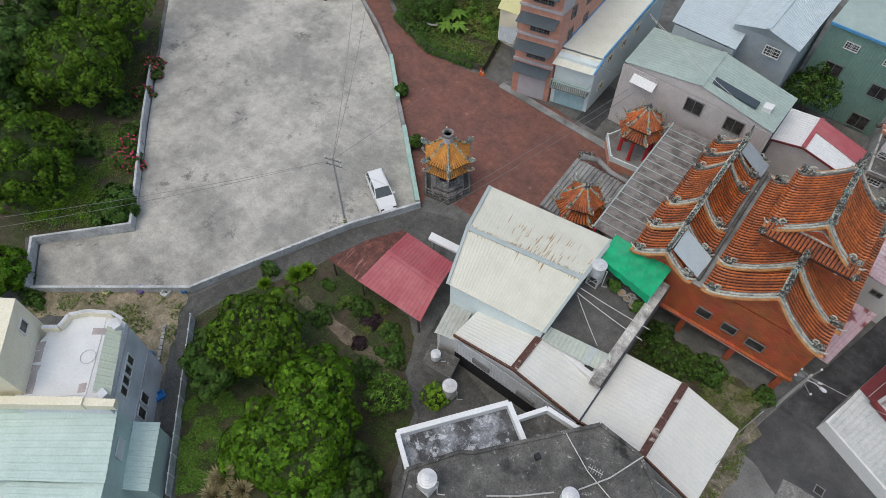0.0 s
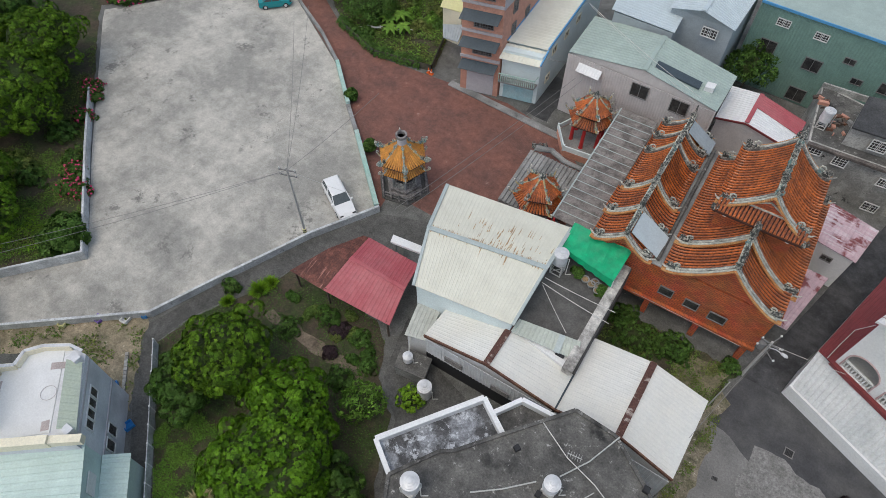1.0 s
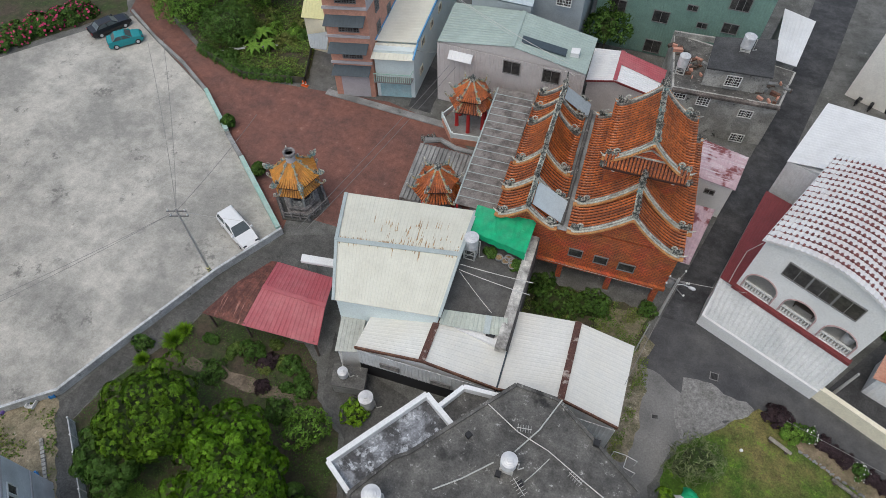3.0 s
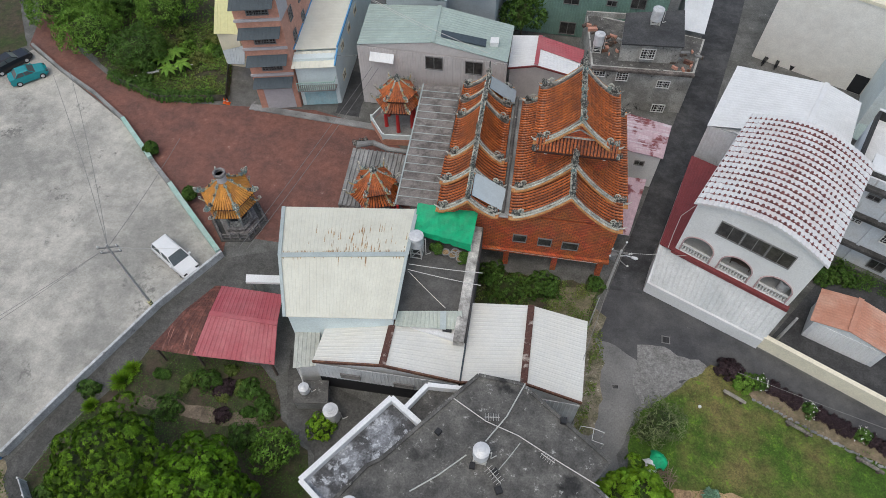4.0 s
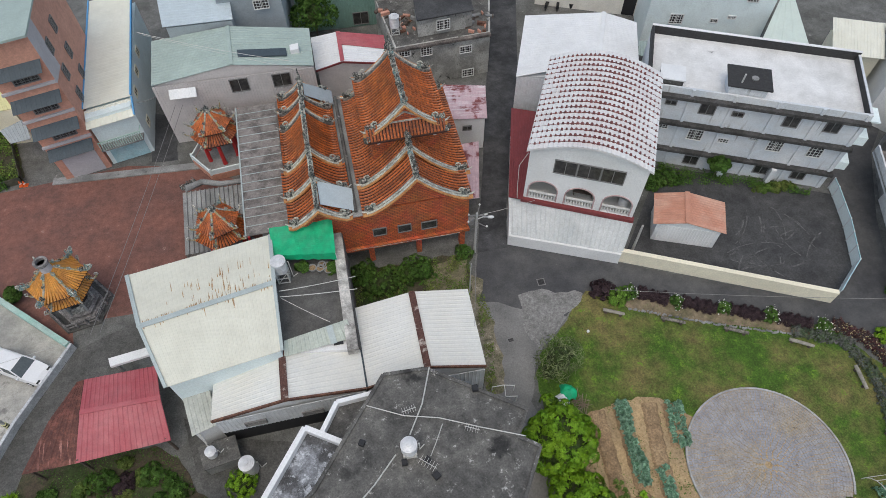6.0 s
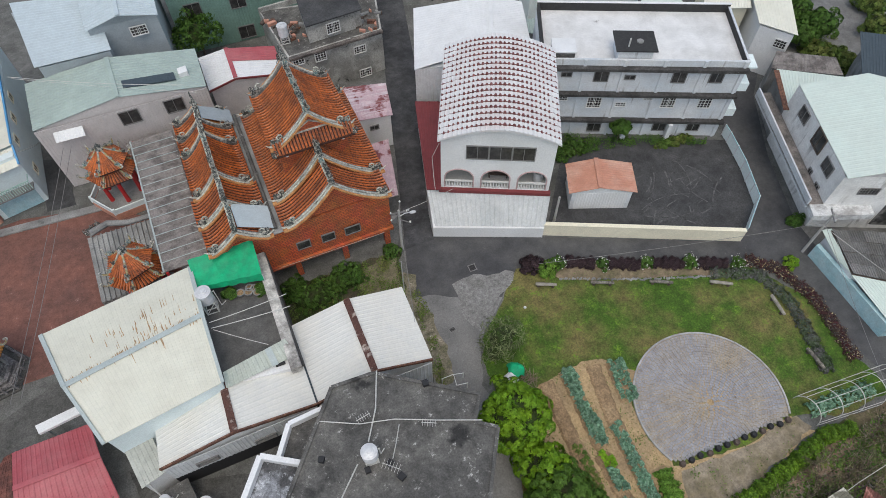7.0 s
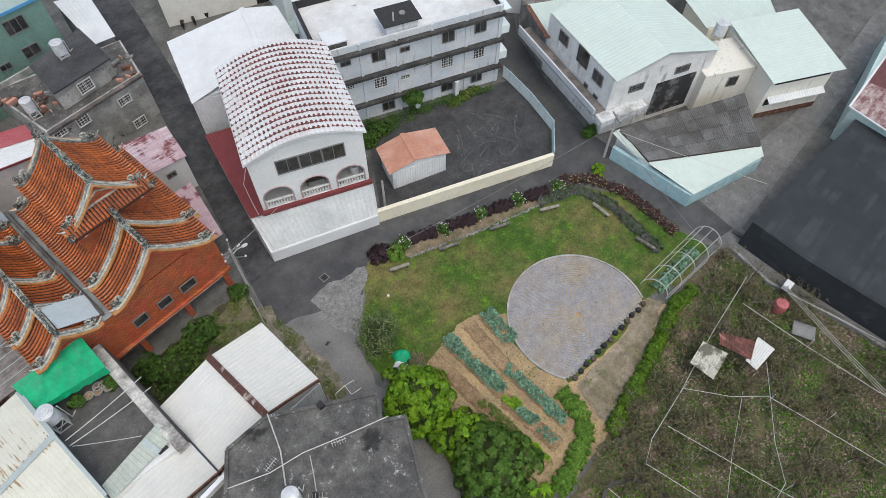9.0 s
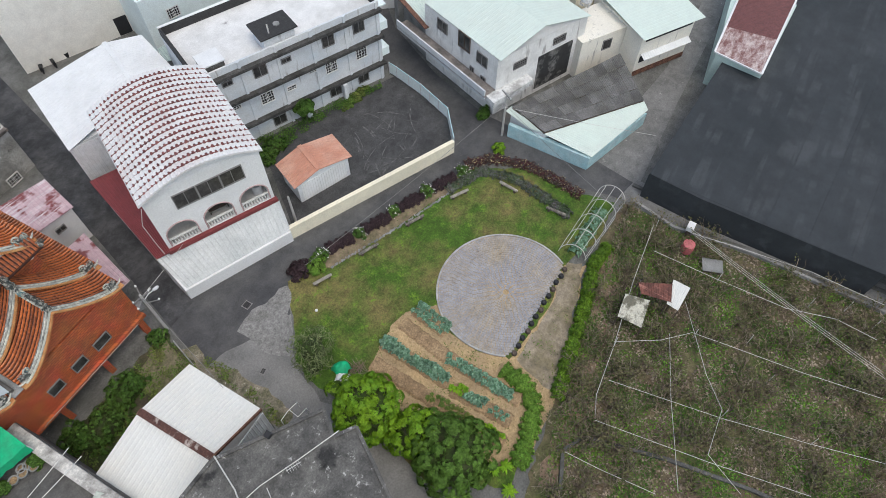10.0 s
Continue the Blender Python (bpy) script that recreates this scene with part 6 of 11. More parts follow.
# three-storey house
t3 = thing("white_apartments", "three-storey white house with stained ledges and flat roof", "apartment block", (24.5, 38.32, 8.4))
ta, tb = Vector((24.5, 38.32)), Vector((41.2, 31.24))
td = (tb - ta).normalized()
to = Vector((-td.y, td.x))
TL = (tb - ta).length
T3 = Matrix(((td.x, to.x, 0, ta.x), (td.y, to.y, 0, ta.y), (0, 0, 1, 0), (0, 0, 0, 1)))
M_ledge = mat("stained_ledge", (0.085, 0.082, 0.08), 0.9, 0.4, 2.0, (0.04, 0.038, 0.036), 0.45, 0.8, speck=((0.3, 0.3, 0.3), 0.64, 1.0))
M_stain = mat("stained_white", (0.68, 0.69, 0.7), 0.8, 0.14, 1.2, (0.54, 0.58, 0.62), 0.36, 0.3, speck=((0.22, 0.21, 0.2), 0.68, 1.0), streak=((0.36, 0.35, 0.34), (3.0, 3.0, 0.25), 0.6, 0.0))
part("wall", xform(prism([(0, 0), (TL, 0), (TL, 8), (0, 8)], 0, 8.45), T3), M_stain, t3)
part("roof_floor", xform(prism([(0.25, 0.25), (TL - 0.25, 0.25), (TL - 0.25, 7.8), (0.25, 7.8)], 8.45, 8.5), T3), mat("stained_roof_paint", (0.74, 0.735, 0.725), 0.8, 0.1, 1.0, (0.6, 0.595, 0.58), 0.35, 0.4, speck=((0.25, 0.245, 0.235), 0.64, 0.9)), t3)
part("parapet", xform(box(TL / 2, 0.1, 8.45, TL, 0.2, 0.7), T3), M_stain, t3)
part("parapet", xform(box(TL - 0.1, 4.05, 8.45, 0.2, 7.5, 0.7), T3), M_stain, t3)
M_tar = mat("black_waterproofing", (0.035, 0.034, 0.034), 0.8, 0.3, 3.0)
part("parapet", xform(box(0.1, 4.05, 8.45, 0.2, 7.5, 0.9), T3), M_tar, t3)
part("parapet", xform(box(TL / 2, 7.9, 8.45, TL, 0.2, 0.9), T3), M_tar, t3)
part("coping", xform(box(TL / 2, 7.9, 9.35, TL + 0.1, 0.26, 0.06), T3), M_white, t3)
part("parapet_lining", xform(box(TL - 0.24, 4.0, 8.5, 0.06, 7.4, 0.6), T3), M_tar, t3)
for z in (2.0, 5.25, 8.2):
    part("ledge", xform(box(TL / 2, -0.25, z, TL + 0.2, 0.5, 0.3), T3), M_ledge, t3)
for k in range(6):
    part("pilaster", xform(box(0.3 + k * (TL - 0.6) / 5, -0.06, 0, 0.24, 0.12, 9.15), T3), M_stain, t3)
part("stair_hatch", xform(prism([(6.6, 0.35), (9.6, 0.35), (9.6, 2.6), (6.6, 2.6)], 8.5, 9.9), T3), M_stain, t3)
part("hatch_roof", xform(prism([(6.3, 0.1), (9.9, 0.1), (9.9, 2.9), (6.3, 2.9)], 9.9, 10.02), T3), M_tar, t3)
part("vent_pipe", xform(tube([(7.4, 0.7, 10.0), (7.4, 0.7, 10.9)], 0.07, 8), T3), M_pipe, t3)
part("vent_cap", xform(lathe([(0.3, 10.02), (0.3, 10.12), (0.2, 10.12)], 12, 8.5, 1.4), T3), M_conc, t3)
part("column", xform(box(8.9, -0.5, 0, 0.5, 0.5, 2.0), T3), M_stain, t3)
part("column", xform(box(13.2, -0.5, 0, 0.4, 0.5, 2.0), T3), M_stain, t3)
T3W = [((26.67, 37.4, 7.49), 1.0, 0.55, 0), ((29.55, 36.18, 7.34), 1.35, 1.25, 0), ((31.93, 35.17, 7.25), 1.0, 0.55, 0), ((35.96, 33.46, 7.31), 1.3, 1.25, 0), ((39.03, 32.16, 7.37), 1.25, 1.25, 0),
       ((26.7, 37.39, 4.65), 1.0, 0.55, 1), ((29.5, 36.2, 4.2), 1.35, 1.3, 1), ((31.81, 35.22, 4.02), 1.0, 0.55, 1), ((34.04, 34.27, 4.83), 0.9, 0.45, 1), ((35.85, 33.51, 4.31), 1.3, 1.3, 1), ((38.99, 32.18, 4.34), 1.25, 1.3, 1),
       ((30.05, 35.97, 0.98), 1.35, 1.15, 0), ((33.94, 34.32, 1.89), 0.8, 0.45, 1), ((35.87, 33.5, 1.26), 1.3, 1.25, 0), ((38.9, 32.21, 1.3), 1.25, 1.25, 0)]
for c, w, h, g in T3W:
    window(t3, c, (*ta,), (*tb,), w, h, "grille" if g else "plain", M_wframe if g else M_frame)
part("roof_unit", xform(join(box(1.9, 1.3, 8.5, 1.9, 1.7, 1.0)), T3), M_roofc, t3, "dark roof housing")
part("unit_lid", xform(join(box(1.9, 1.3, 9.5, 2.1, 1.9, 0.12)), T3), M_shedwhite, t3, "white lid")
for zb, hb in ((2.6, 0.9), (5.7, 0.9), (8.3, 0.15)):
    part("side_balcony", xform(box(TL + 0.45, 1.0, zb, 0.9, 1.8, hb), T3), M_bluewhite, t3)
# white house with mint roof
M_balc = mat("mouldy_balcony_floor", (0.25, 0.22, 0.2), 0.9, 0.3, 2.0, (0.12, 0.11, 0.1), 0.4, 0.8)
M_blackfront = mat("black_mould_wall", (0.03, 0.03, 0.03), 0.9, 0.3, 3.0, (0.2, 0.195, 0.185), 0.3, 0.8, sharp=0.06)
M_crack = mat("cracked_render", (0.66, 0.66, 0.65), 0.85, 0.2, 2.0, (0.36, 0.35, 0.34), 0.3, 0.9, sharp=0.08)
rh = thing("white_house", "two-storey white house with mint metal roof and balcony", "house", (42.1, 18.81, 0))
ra, rb = Vector((45.76, 28.93)), Vector((42.24, 18.88))
rc = Vector((52.55, 14.42))
rd4 = ra + (rc - rb)
M_runoff = mat("run_off_stained_white", (0.78, 0.775, 0.76), 0.8, 0.12, 1.0, (0.68, 0.67, 0.65), 0.35, 0.4, streak=((0.4, 0.385, 0.37), (2.5, 2.5, 0.3), 0.57, 0.0), speck=((0.3, 0.29, 0.28), 0.7, 0.8))
part("wall", prism([tuple(ra), tuple(rb), tuple(rc), tuple(rd4)], 0, 6.9), M_runoff, rh)
apx = Vector((47.82, 17.14, 7.9))
apx2 = apx + Vector((*(ra - rb), 0))
part("gable", prism([tuple(rb), tuple(rc), tuple(rc + (ra - rb) * 0.02), tuple(rb + (ra - rb) * 0.02)], 6.85, 6.9), M_white, rh)
ovh = (rb - ra).normalized() * 0.35
part("roof_sheet", corrugated(apx2, apx + Vector((*ovh, 0)), (*(rb + ovh), 7.0), (*ra, 7.0), 0.4, 0.012), M_mintpale, rh)
part("roof_sheet", corrugated(apx2, apx + Vector((*ovh, 0)), (*(rc + ovh), 7.0), (*rd4, 7.0), 0.4, 0.012), M_mintpale, rh)
bmG = bmesh.new()
gvs = [bmG.verts.new(p) for p in ((*rb, 6.9), (*rc, 6.9), (apx.x, apx.y, 7.85))]
bmG.faces.new(gvs)
bmesh.ops.solidify(bmG, geom=bmG.faces[:], thickness=0.1)
part("gable", bmG, M_white, rh)
rdd = (rb - ra).normalized()
rn = Vector((rdd.y, -rdd.x))
RL = (rb - ra).length
rq = lambda u, w, z: (*(ra + rdd * u + rn * w), z)
part("balcony", prism([rq(-3, 0.01, 0)[:2], rq(RL, 0.01, 0)[:2], rq(RL, 1.45, 0)[:2], rq(-3, 1.45, 0)[:2]], 3.1, 3.3), M_balc, rh)
part("balcony_wall", prism([rq(-3, 1.3, 0)[:2], rq(RL, 1.3, 0)[:2], rq(RL, 1.45, 0)[:2], rq(-3, 1.45, 0)[:2]], 2.9, 3.95), M_stain, rh)
for c, w, h in (((44.85, 26.33, 5.9), 1.5, 1.3), ((42.92, 20.83, 5.6), 1.5, 1.3), ((42.82, 20.53, 3.25), 0.7, 1.0), ((43.35, 22.06, 3.38), 0.6, 1.0)):
    window(rh, c, (45.76, 28.93, 7), (42.24, 18.88, 7), w, h, "plain", M_frame, out=0.03)
window(rh, (43.77, 23.26, 6.06), (45.76, 28.93, 7), (42.24, 18.88, 7), 1.7, 1.8, "plain", M_wood, out=0.02)
for c, w in (((44.82, 17.77, 5.1), 1.6), ((49.3, 15.82, 5.7), 1.6)):
    window(rh, c, (42.24, 18.88, 7), (52.55, 14.42, 7), w, 0.8, "grille", M_frame)
# near-black mottled panel just proud of the lower front
part("black_panel", prism([tuple(Vector((47.04, 16.8, 3.38)[:2])), tuple(Vector((51.02, 15.08, 4.08)[:2])), tuple(Vector((51.02, 15.08, 4.08)[:2]) + Vector((0.1, -0.12))), tuple(Vector((47.04, 16.8, 3.38)[:2]) + Vector((0.1, -0.12)))], 0.6, 4.7), M_blackfront, rh, "black mottled lower front")
qd = (rc - rb).normalized()
qo = Vector((qd.y, -qd.x))
part("front_slab", prism([tuple(rb - qd * 1.2 + qo * 0.02), tuple(rb + qd * 4.0 + qo * 0.02), tuple(rb + qd * 4.0 + qo * 1.0), tuple(rb - qd * 1.2 + qo * 1.3)], 2.6, 3.25), M_crack, rh, "cracked white balcony slab")
M_annex = mat("pale_cream_annex", (0.8, 0.765, 0.68), 0.8, 0.1, 1.0, (0.72, 0.68, 0.59), 0.3, 0.5, streak=((0.42, 0.4, 0.36), (2.5, 2.5, 0.3), 0.6, 0.0))
# further cream house with mint roof
ch = thing("cream_annex", "cream house with mint metal roof and open veranda", "house", (54.43, 9.06, 0))
cs, ce = Vector((54.66, 9.02)), Vector((60.51, 5.53))
cd = (ce - cs).normalized()
cnn = Vector((-cd.y, cd.x))
CL = (ce - cs).length
cq = lambda u, w, z: (*(cs + cd * u + cnn * w), z)
part("wall", prism([cq(0, 0, 0)[:2], cq(CL, 0, 0)[:2], cq(CL, 8, 0)[:2], cq(0, 8, 0)[:2]], 0, 4.9), M_annex, ch)
part("roof_sheet", corrugated(cq(-0.4, -0.6, 5.2), cq(-0.4, 8, 5.8), cq(CL + 0.6, 8, 5.8), cq(CL + 0.6, -0.6, 5.2), 0.4, 0.012), M_mintpale, ch)
part("veranda_opening", prism([cq(0.5, -0.05, 0)[:2], cq(CL - 0.3, -0.05, 0)[:2], cq(CL - 0.3, -0.01, 0)[:2], cq(0.5, -0.01, 0)[:2]], 4.3, 4.85), M_dark, ch)
part("lower_opening", prism([cq(0.4, -0.05, 0)[:2], cq(CL - 0.3, -0.05, 0)[:2], cq(CL - 0.3, -0.01, 0)[:2], cq(0.4, -0.01, 0)[:2]], 1.7, 2.5), M_dark, ch)
part("awning", corrugated(cq(0.4, -0.02, 2.8), cq(CL - 0.2, -0.02, 2.8), cq(CL - 0.2, -0.7, 2.5), cq(0.4, -0.7, 2.5), 0.3, 0.02), M_shedwhite, ch)
part("rusty_skirt", prism([cq(0.0, -0.06, 0)[:2], cq(CL, -0.06, 0)[:2], cq(CL, -0.01, 0)[:2], cq(0.0, -0.01, 0)[:2]], 0.05, 0.7), M_rust, ch)
window(ch, cq(0, 3.2, 4.0), cq(0, 8, 0)[:2], cq(0, 0, 0)[:2], 1.1, 0.9, "plain", M_frame)
part("link_block", prism([cq(-5.5, 2.5, 0)[:2], cq(-0.02, 2.5, 0)[:2], cq(-0.02, 7, 0)[:2], cq(-5.5, 7, 0)[:2]], 0, 4.6), M_annex, ch)
window(ch, cq(-2.2, 2.5, 3.3), cq(-5, 2.5, 0)[:2], cq(0, 2.5, 0)[:2], 1.1, 1.2, "hole", M_frame)
# mossy sheet-roofed shed and pale blue compound
ms = thing("mossy_shed", "old shed with mossy grey fibre-cement roof sheets", "shed", (48.48, 12.39, 0))
mA, mB, mC, mD = Vector((41.3, 16.54, 3)), Vector((53.58, 10.57, 3.1)), Vector((49.26, 6.19, 2.4)), Vector((40.56, 12.65, 2.3))
rms = random.Random(19)
for i in range(11):
    for j in range(4):
        f = lambda u, v: mA.lerp(mB, u).lerp(mD.lerp(mC, u), v)
        sl, tw = Vector((0, 0, 0.1 + rms.uniform(-0.02, 0.03))), rms.uniform(-0.006, 0.006)
        part("roof_sheet", corrugated(f((i + 0.015) / 11, j / 4 + tw) + sl * 0.5, f((i + 0.985) / 11, j / 4 + tw) + sl * 0.5, f((i + 0.985) / 11, (j + 1.0) / 4 + tw) + sl, f((i + 0.015) / 11, (j + 1.0) / 4 + tw) + sl, 0.2, 0.035, 0.03), M_fibre, ms)
# underlay added so the gaps between the sheets read dark
part("roof_board", prism([tuple(mA.xy), tuple(mB.xy), tuple(mC.xy), tuple(mD.xy)], [2.8, 2.9, 2.2, 2.1], [2.9, 3.0, 2.3, 2.2]), M_wood, ms, "dark underlay added behind the sheet joints")
part("wall", prism([tuple(mA.xy), tuple(mB.xy), tuple(mC.xy), tuple(mD.xy)], 0, [2.8, 2.9, 2.2, 2.1]), M_white, ms)
part("side_sheet", corrugated((40.91, 16.98, 2.6), (41.5, 16.67, 2.9), (40.46, 12.82, 2.3), (40.54, 14.27, 2), 0.2, 0.02), M_mintpale, ms)
bl = thing("blue_compound", "pale blue walled shed with mint corrugated roof", "shed", (41.34, 7.94, 0))
part("wall", prism([(40.34, 16.28), (40.72, 16.32), (40.81, 7.85), (40.38, 7.89)], 0, 1.6), M_palebl, bl)
part("wall", prism([(40.51, 7.86), (40.86, 7.88), (48.77, 5.61), (48.72, 5.41)], 0, 1.55), M_palebl, bl)
part("roof_sheet", corrugated((40.43, 12.65, 2.25), (49.35, 6.14, 2.3), (48.76, 5.43, 2), (40.6, 7.75, 1.72), 0.3, 0.025), M_mintpale, bl)
# black net house and red-roofed cabin
net = thing("shade_house", "huge flat shade house covered with black netting", "shade house", (42.96, 2.48, 0))
NP = [(40.09, 2.35, 3.2), (39.73, -2.36, 3.2), (39.89, -17.41, 3.2), (80.0, -30.0, 3.2), (110.0, 20.0, 3.2), (80.53, 3.47, 3.2), (66.27, 0.78, 3.2)]
part("net_roof", prism([p[:2] for p in NP], 3.15, 3.2), M_net, net)
for a, b in zip(NP[:3], NP[1:4]):
    part("net_side", prism([a[:2], b[:2], (b[0] + 0.05, b[1] + 0.05), (a[0] + 0.05, a[1] + 0.05)], 0, 3.15), M_net, net)
a, b = (40.09, 2.35, 3.2), (66.27, 0.78, 3.2)
part("net_side", prism([a[:2], b[:2], (b[0] + 0.05, b[1] - 0.05), (a[0] + 0.05, a[1] - 0.05)], 0, 3.15), M_net, net)
nd = (Vector(NP[6]) - Vector(NP[0])).normalized()
na = (Vector(NP[2]) - Vector(NP[0])).normalized()
for k in range(9):
    p0, p1 = Vector(NP[0]) + na * 3.4 * k, Vector(NP[0]) + na * (3.4 * k + 3.385)
    part("net_panel", prism([tuple(p0.xy), tuple(p1.xy), tuple((p1 + nd * (34 + 3 * k)).xy), tuple((p0 + nd * (34 + 3 * k)).xy)], 3.205, 3.225), M_net, net)
cb = thing("cabin", "small cabin with maroon corrugated roof and pale edges", "cabin", (65.38, 1.07, 0))
part("wall", prism([(57.64, 2.15), (57.17, -2.61), (69.58, -2.84), (77.98, 1.13), (73.45, 4.39)], 0, 3.9), M_mintroof, cb)
M_marsheet = mat("maroon_sheet", (0.15, 0.055, 0.052), 0.6, 0.2, 2.0)
M_fadedmar = mat("faded_maroon_sheet", (0.24, 0.11, 0.1), 0.6, 0.2, 2.0, (0.5, 0.42, 0.4), 0.45, 2.0, stretch=(0.4, 1.0, 1.0))
mk = lambda u, v: tuple(Vector((57.66, 2.37, 4)).lerp(Vector((68.19, 2.89, 4)), u).lerp(Vector((56.55, -2.54, 4.2)).lerp(Vector((70.61, -2.56, 4.2)), u), v))
part("roof_sheet", corrugated(mk(0, 0), mk(0.42, 0), mk(0.42, 1), mk(0, 1), 0.22), M_fadedmar, cb, "faded maroon and white roof sheet")
part("roof_sheet", corrugated(mk(0.42, 0), mk(1, 0), mk(1, 1), mk(0.42, 1), 0.22), M_marsheet, cb)
part("edge_trim", join(beam(mk(0, 0), mk(1, 0), 0.2, 0.14), beam(mk(0, 1), mk(1, 1), 0.2, 0.14), beam(mk(0, 0), mk(0, 1), 0.12, 0.14)), M_white, cb)


# ---- plants ----
def leaves(points, normals, size, rng, aspect=0.42, droop=0.3):
    """Small folded leaves at the points, facing out along the normals."""
    n = len(points)
    nor = normals + rng.normal(0, 0.38, (n, 3))
    nor /= np.linalg.norm(nor, axis=1)[:, None]
    ax = np.cross(nor, rng.normal(0, 1, (n, 3)))
    ax /= np.linalg.norm(ax, axis=1)[:, None] + 1e-9
    sd = np.cross(nor, ax)
    l = size * rng.uniform(0.6, 1.25, n)[:, None]
    tip = points + ax * l + nor * l * -droop * 0.3
    base = points - ax * l * 0.1
    m1 = points + ax * l * 0.45 + sd * l * aspect + nor * l * 0.12
    m2 = points + ax * l * 0.45 - sd * l * aspect + nor * l * 0.12
    v = np.stack([base, m1, tip, m2], 1).reshape(-1, 3)
    f = np.arange(4 * n).reshape(-1, 4)
    return v, f


def leaf_part(name, v, f, material, parent=None, label=""):
    me = bpy.data.meshes.new(name)
    me.vertices.add(len(v))
    me.vertices.foreach_set("co", np.ascontiguousarray(v, dtype=np.float32).ravel())
    me.loops.add(f.size)
    me.loops.foreach_set("vertex_index", np.ascontiguousarray(f, dtype=np.int32).ravel())
    me.polygons.add(len(f))
    me.polygons.foreach_set("loop_start", np.arange(0, f.size, 4, dtype=np.int32))
    me.update(calc_edges=True)
    me.materials.append(material)
    ob = new(name, me)
    if parent:
        ob.parent = parent
    if label:
        tagged(ob, label)
    return ob


def crown_points(rx, ry, rz, lobes, lobe_r, per, rng, low=-0.15, gaps=0.1):
    """Leaf places on a crown made of many small domes, in its own axes."""
    i = np.arange(lobes) + 0.5
    ph = i * 2.399963 + rng.uniform(0, 6)
    cz = 1 - (1 - low) * i / lobes
    cr = np.sqrt(np.maximum(0, 1 - cz ** 2))
    d = np.stack([cr * np.cos(ph), cr * np.sin(ph), cz], 1)
    d += rng.normal(0, 0.07, d.shape)
    k = rng.uniform(0.9, 1.05, lobes)[:, None]
    wob = 1 + 0.11 * np.sin(3 * ph + rng.uniform(0, 6))[:, None]
    c = d * np.array([rx, ry, rz]) * k * wob
    keep = rng.random(lobes) > gaps
    c, d = c[keep], d[keep]
    r = lobe_r * rng.uniform(0.75, 1.25, len(c))
    o = rng.normal(0, 1, (len(c), per, 3)) + d[:, None, :] * 1.1
    o /= np.linalg.norm(o, axis=2)[:, :, None]
    p = c[:, None, :] + o * r[:, None, None] * rng.uniform(0.75, 1.05, (len(c), per))[:, :, None] * np.array([1, 1, 0.8])
    return p.reshape(-1, 3), o.reshape(-1, 3)


# deep green for crown cores: shade between leaf clumps put into the colour
M_crownshade = mat("inner_leaf", (0.04, 0.075, 0.01), 0.95, 0.5, 5.0, (0.03, 0.035, 0.01), 0.45, 2.0, bump=1.0)


def rosettes(c, nor, size, per, rng, width=0.17):
    """Tufts of leaves that spread from each point round its normal."""
    n = len(c)
    c, nor = np.repeat(c, per, 0), np.repeat(nor, per, 0)
    t1 = np.cross(nor, np.array([0.31, 0.55, 0.77]))
    t1 /= np.linalg.norm(t1, axis=1)[:, None] + 1e-9
    t2 = np.cross(nor, t1)
    az = np.tile(np.arange(per) * 2.399963, n) + np.repeat(rng.uniform(0, 6.28, n), per) + rng.normal(0, 0.2, n * per)
    el = np.tile(np.linspace(-0.1, 0.6, per), n) + rng.normal(0, 0.1, n * per)
    d = (t1 * np.cos(az)[:, None] + t2 * np.sin(az)[:, None]) * np.cos(el)[:, None] + nor * np.sin(el)[:, None]
    sd = np.cross(d, nor)
    sd /= np.linalg.norm(sd, axis=1)[:, None] + 1e-9
    l = size * rng.uniform(0.7, 1.2, n * per)[:, None]
    v = np.stack([c + d * l * 0.5 + sd * l * width + nor * l * 0.08, c + d * l - nor * l * 0.12, c + d * l * 0.5 - sd * l * width + nor * l * 0.08], 1).reshape(n, per * 3, 3)
    # the leaves of one tuft share its middle
    v = np.concatenate([c.reshape(n, per, 3)[:, :1], v], 1)
    f = np.zeros((n, per, 4), int)
    f[:, :, 1:] = np.arange(per * 3).reshape(per, 3)[None] + 1
    f += (np.arange(n) * (per * 3 + 1))[:, None, None]
    return v.reshape(-1, 3), f.reshape(-1, 4)


def crown_core(rx, ry, rz, low, rng):
    """Dark core standing in for shade inside a crown, uneven and open below."""
    rows, cols = 9, 18
    off = rng.uniform(0, 50)
    vs, fs = [], []
    for j in range(rows + 1):
        z = 1 - (1 - low) * j / rows
        q = math.sqrt(max(0.0004, 1 - z * z))
        for i in range(cols):
            a = 2 * math.pi * i / cols
            p = Vector((q * math.cos(a), q * math.sin(a), z))
            k = 1 + 0.16 * noise.noise(p * 2.3 + Vector((off, 0, 0)))
            vs.append((p.x * rx * k, p.y * ry * k, p.z * rz * k))
    for j in range(rows):
        for i in range(cols):
            fs.append((j * cols + i, (j + 1) * cols + i, (j + 1) * cols + (i + 1) % cols, j * cols + (i + 1) % cols))
    return vs, fs


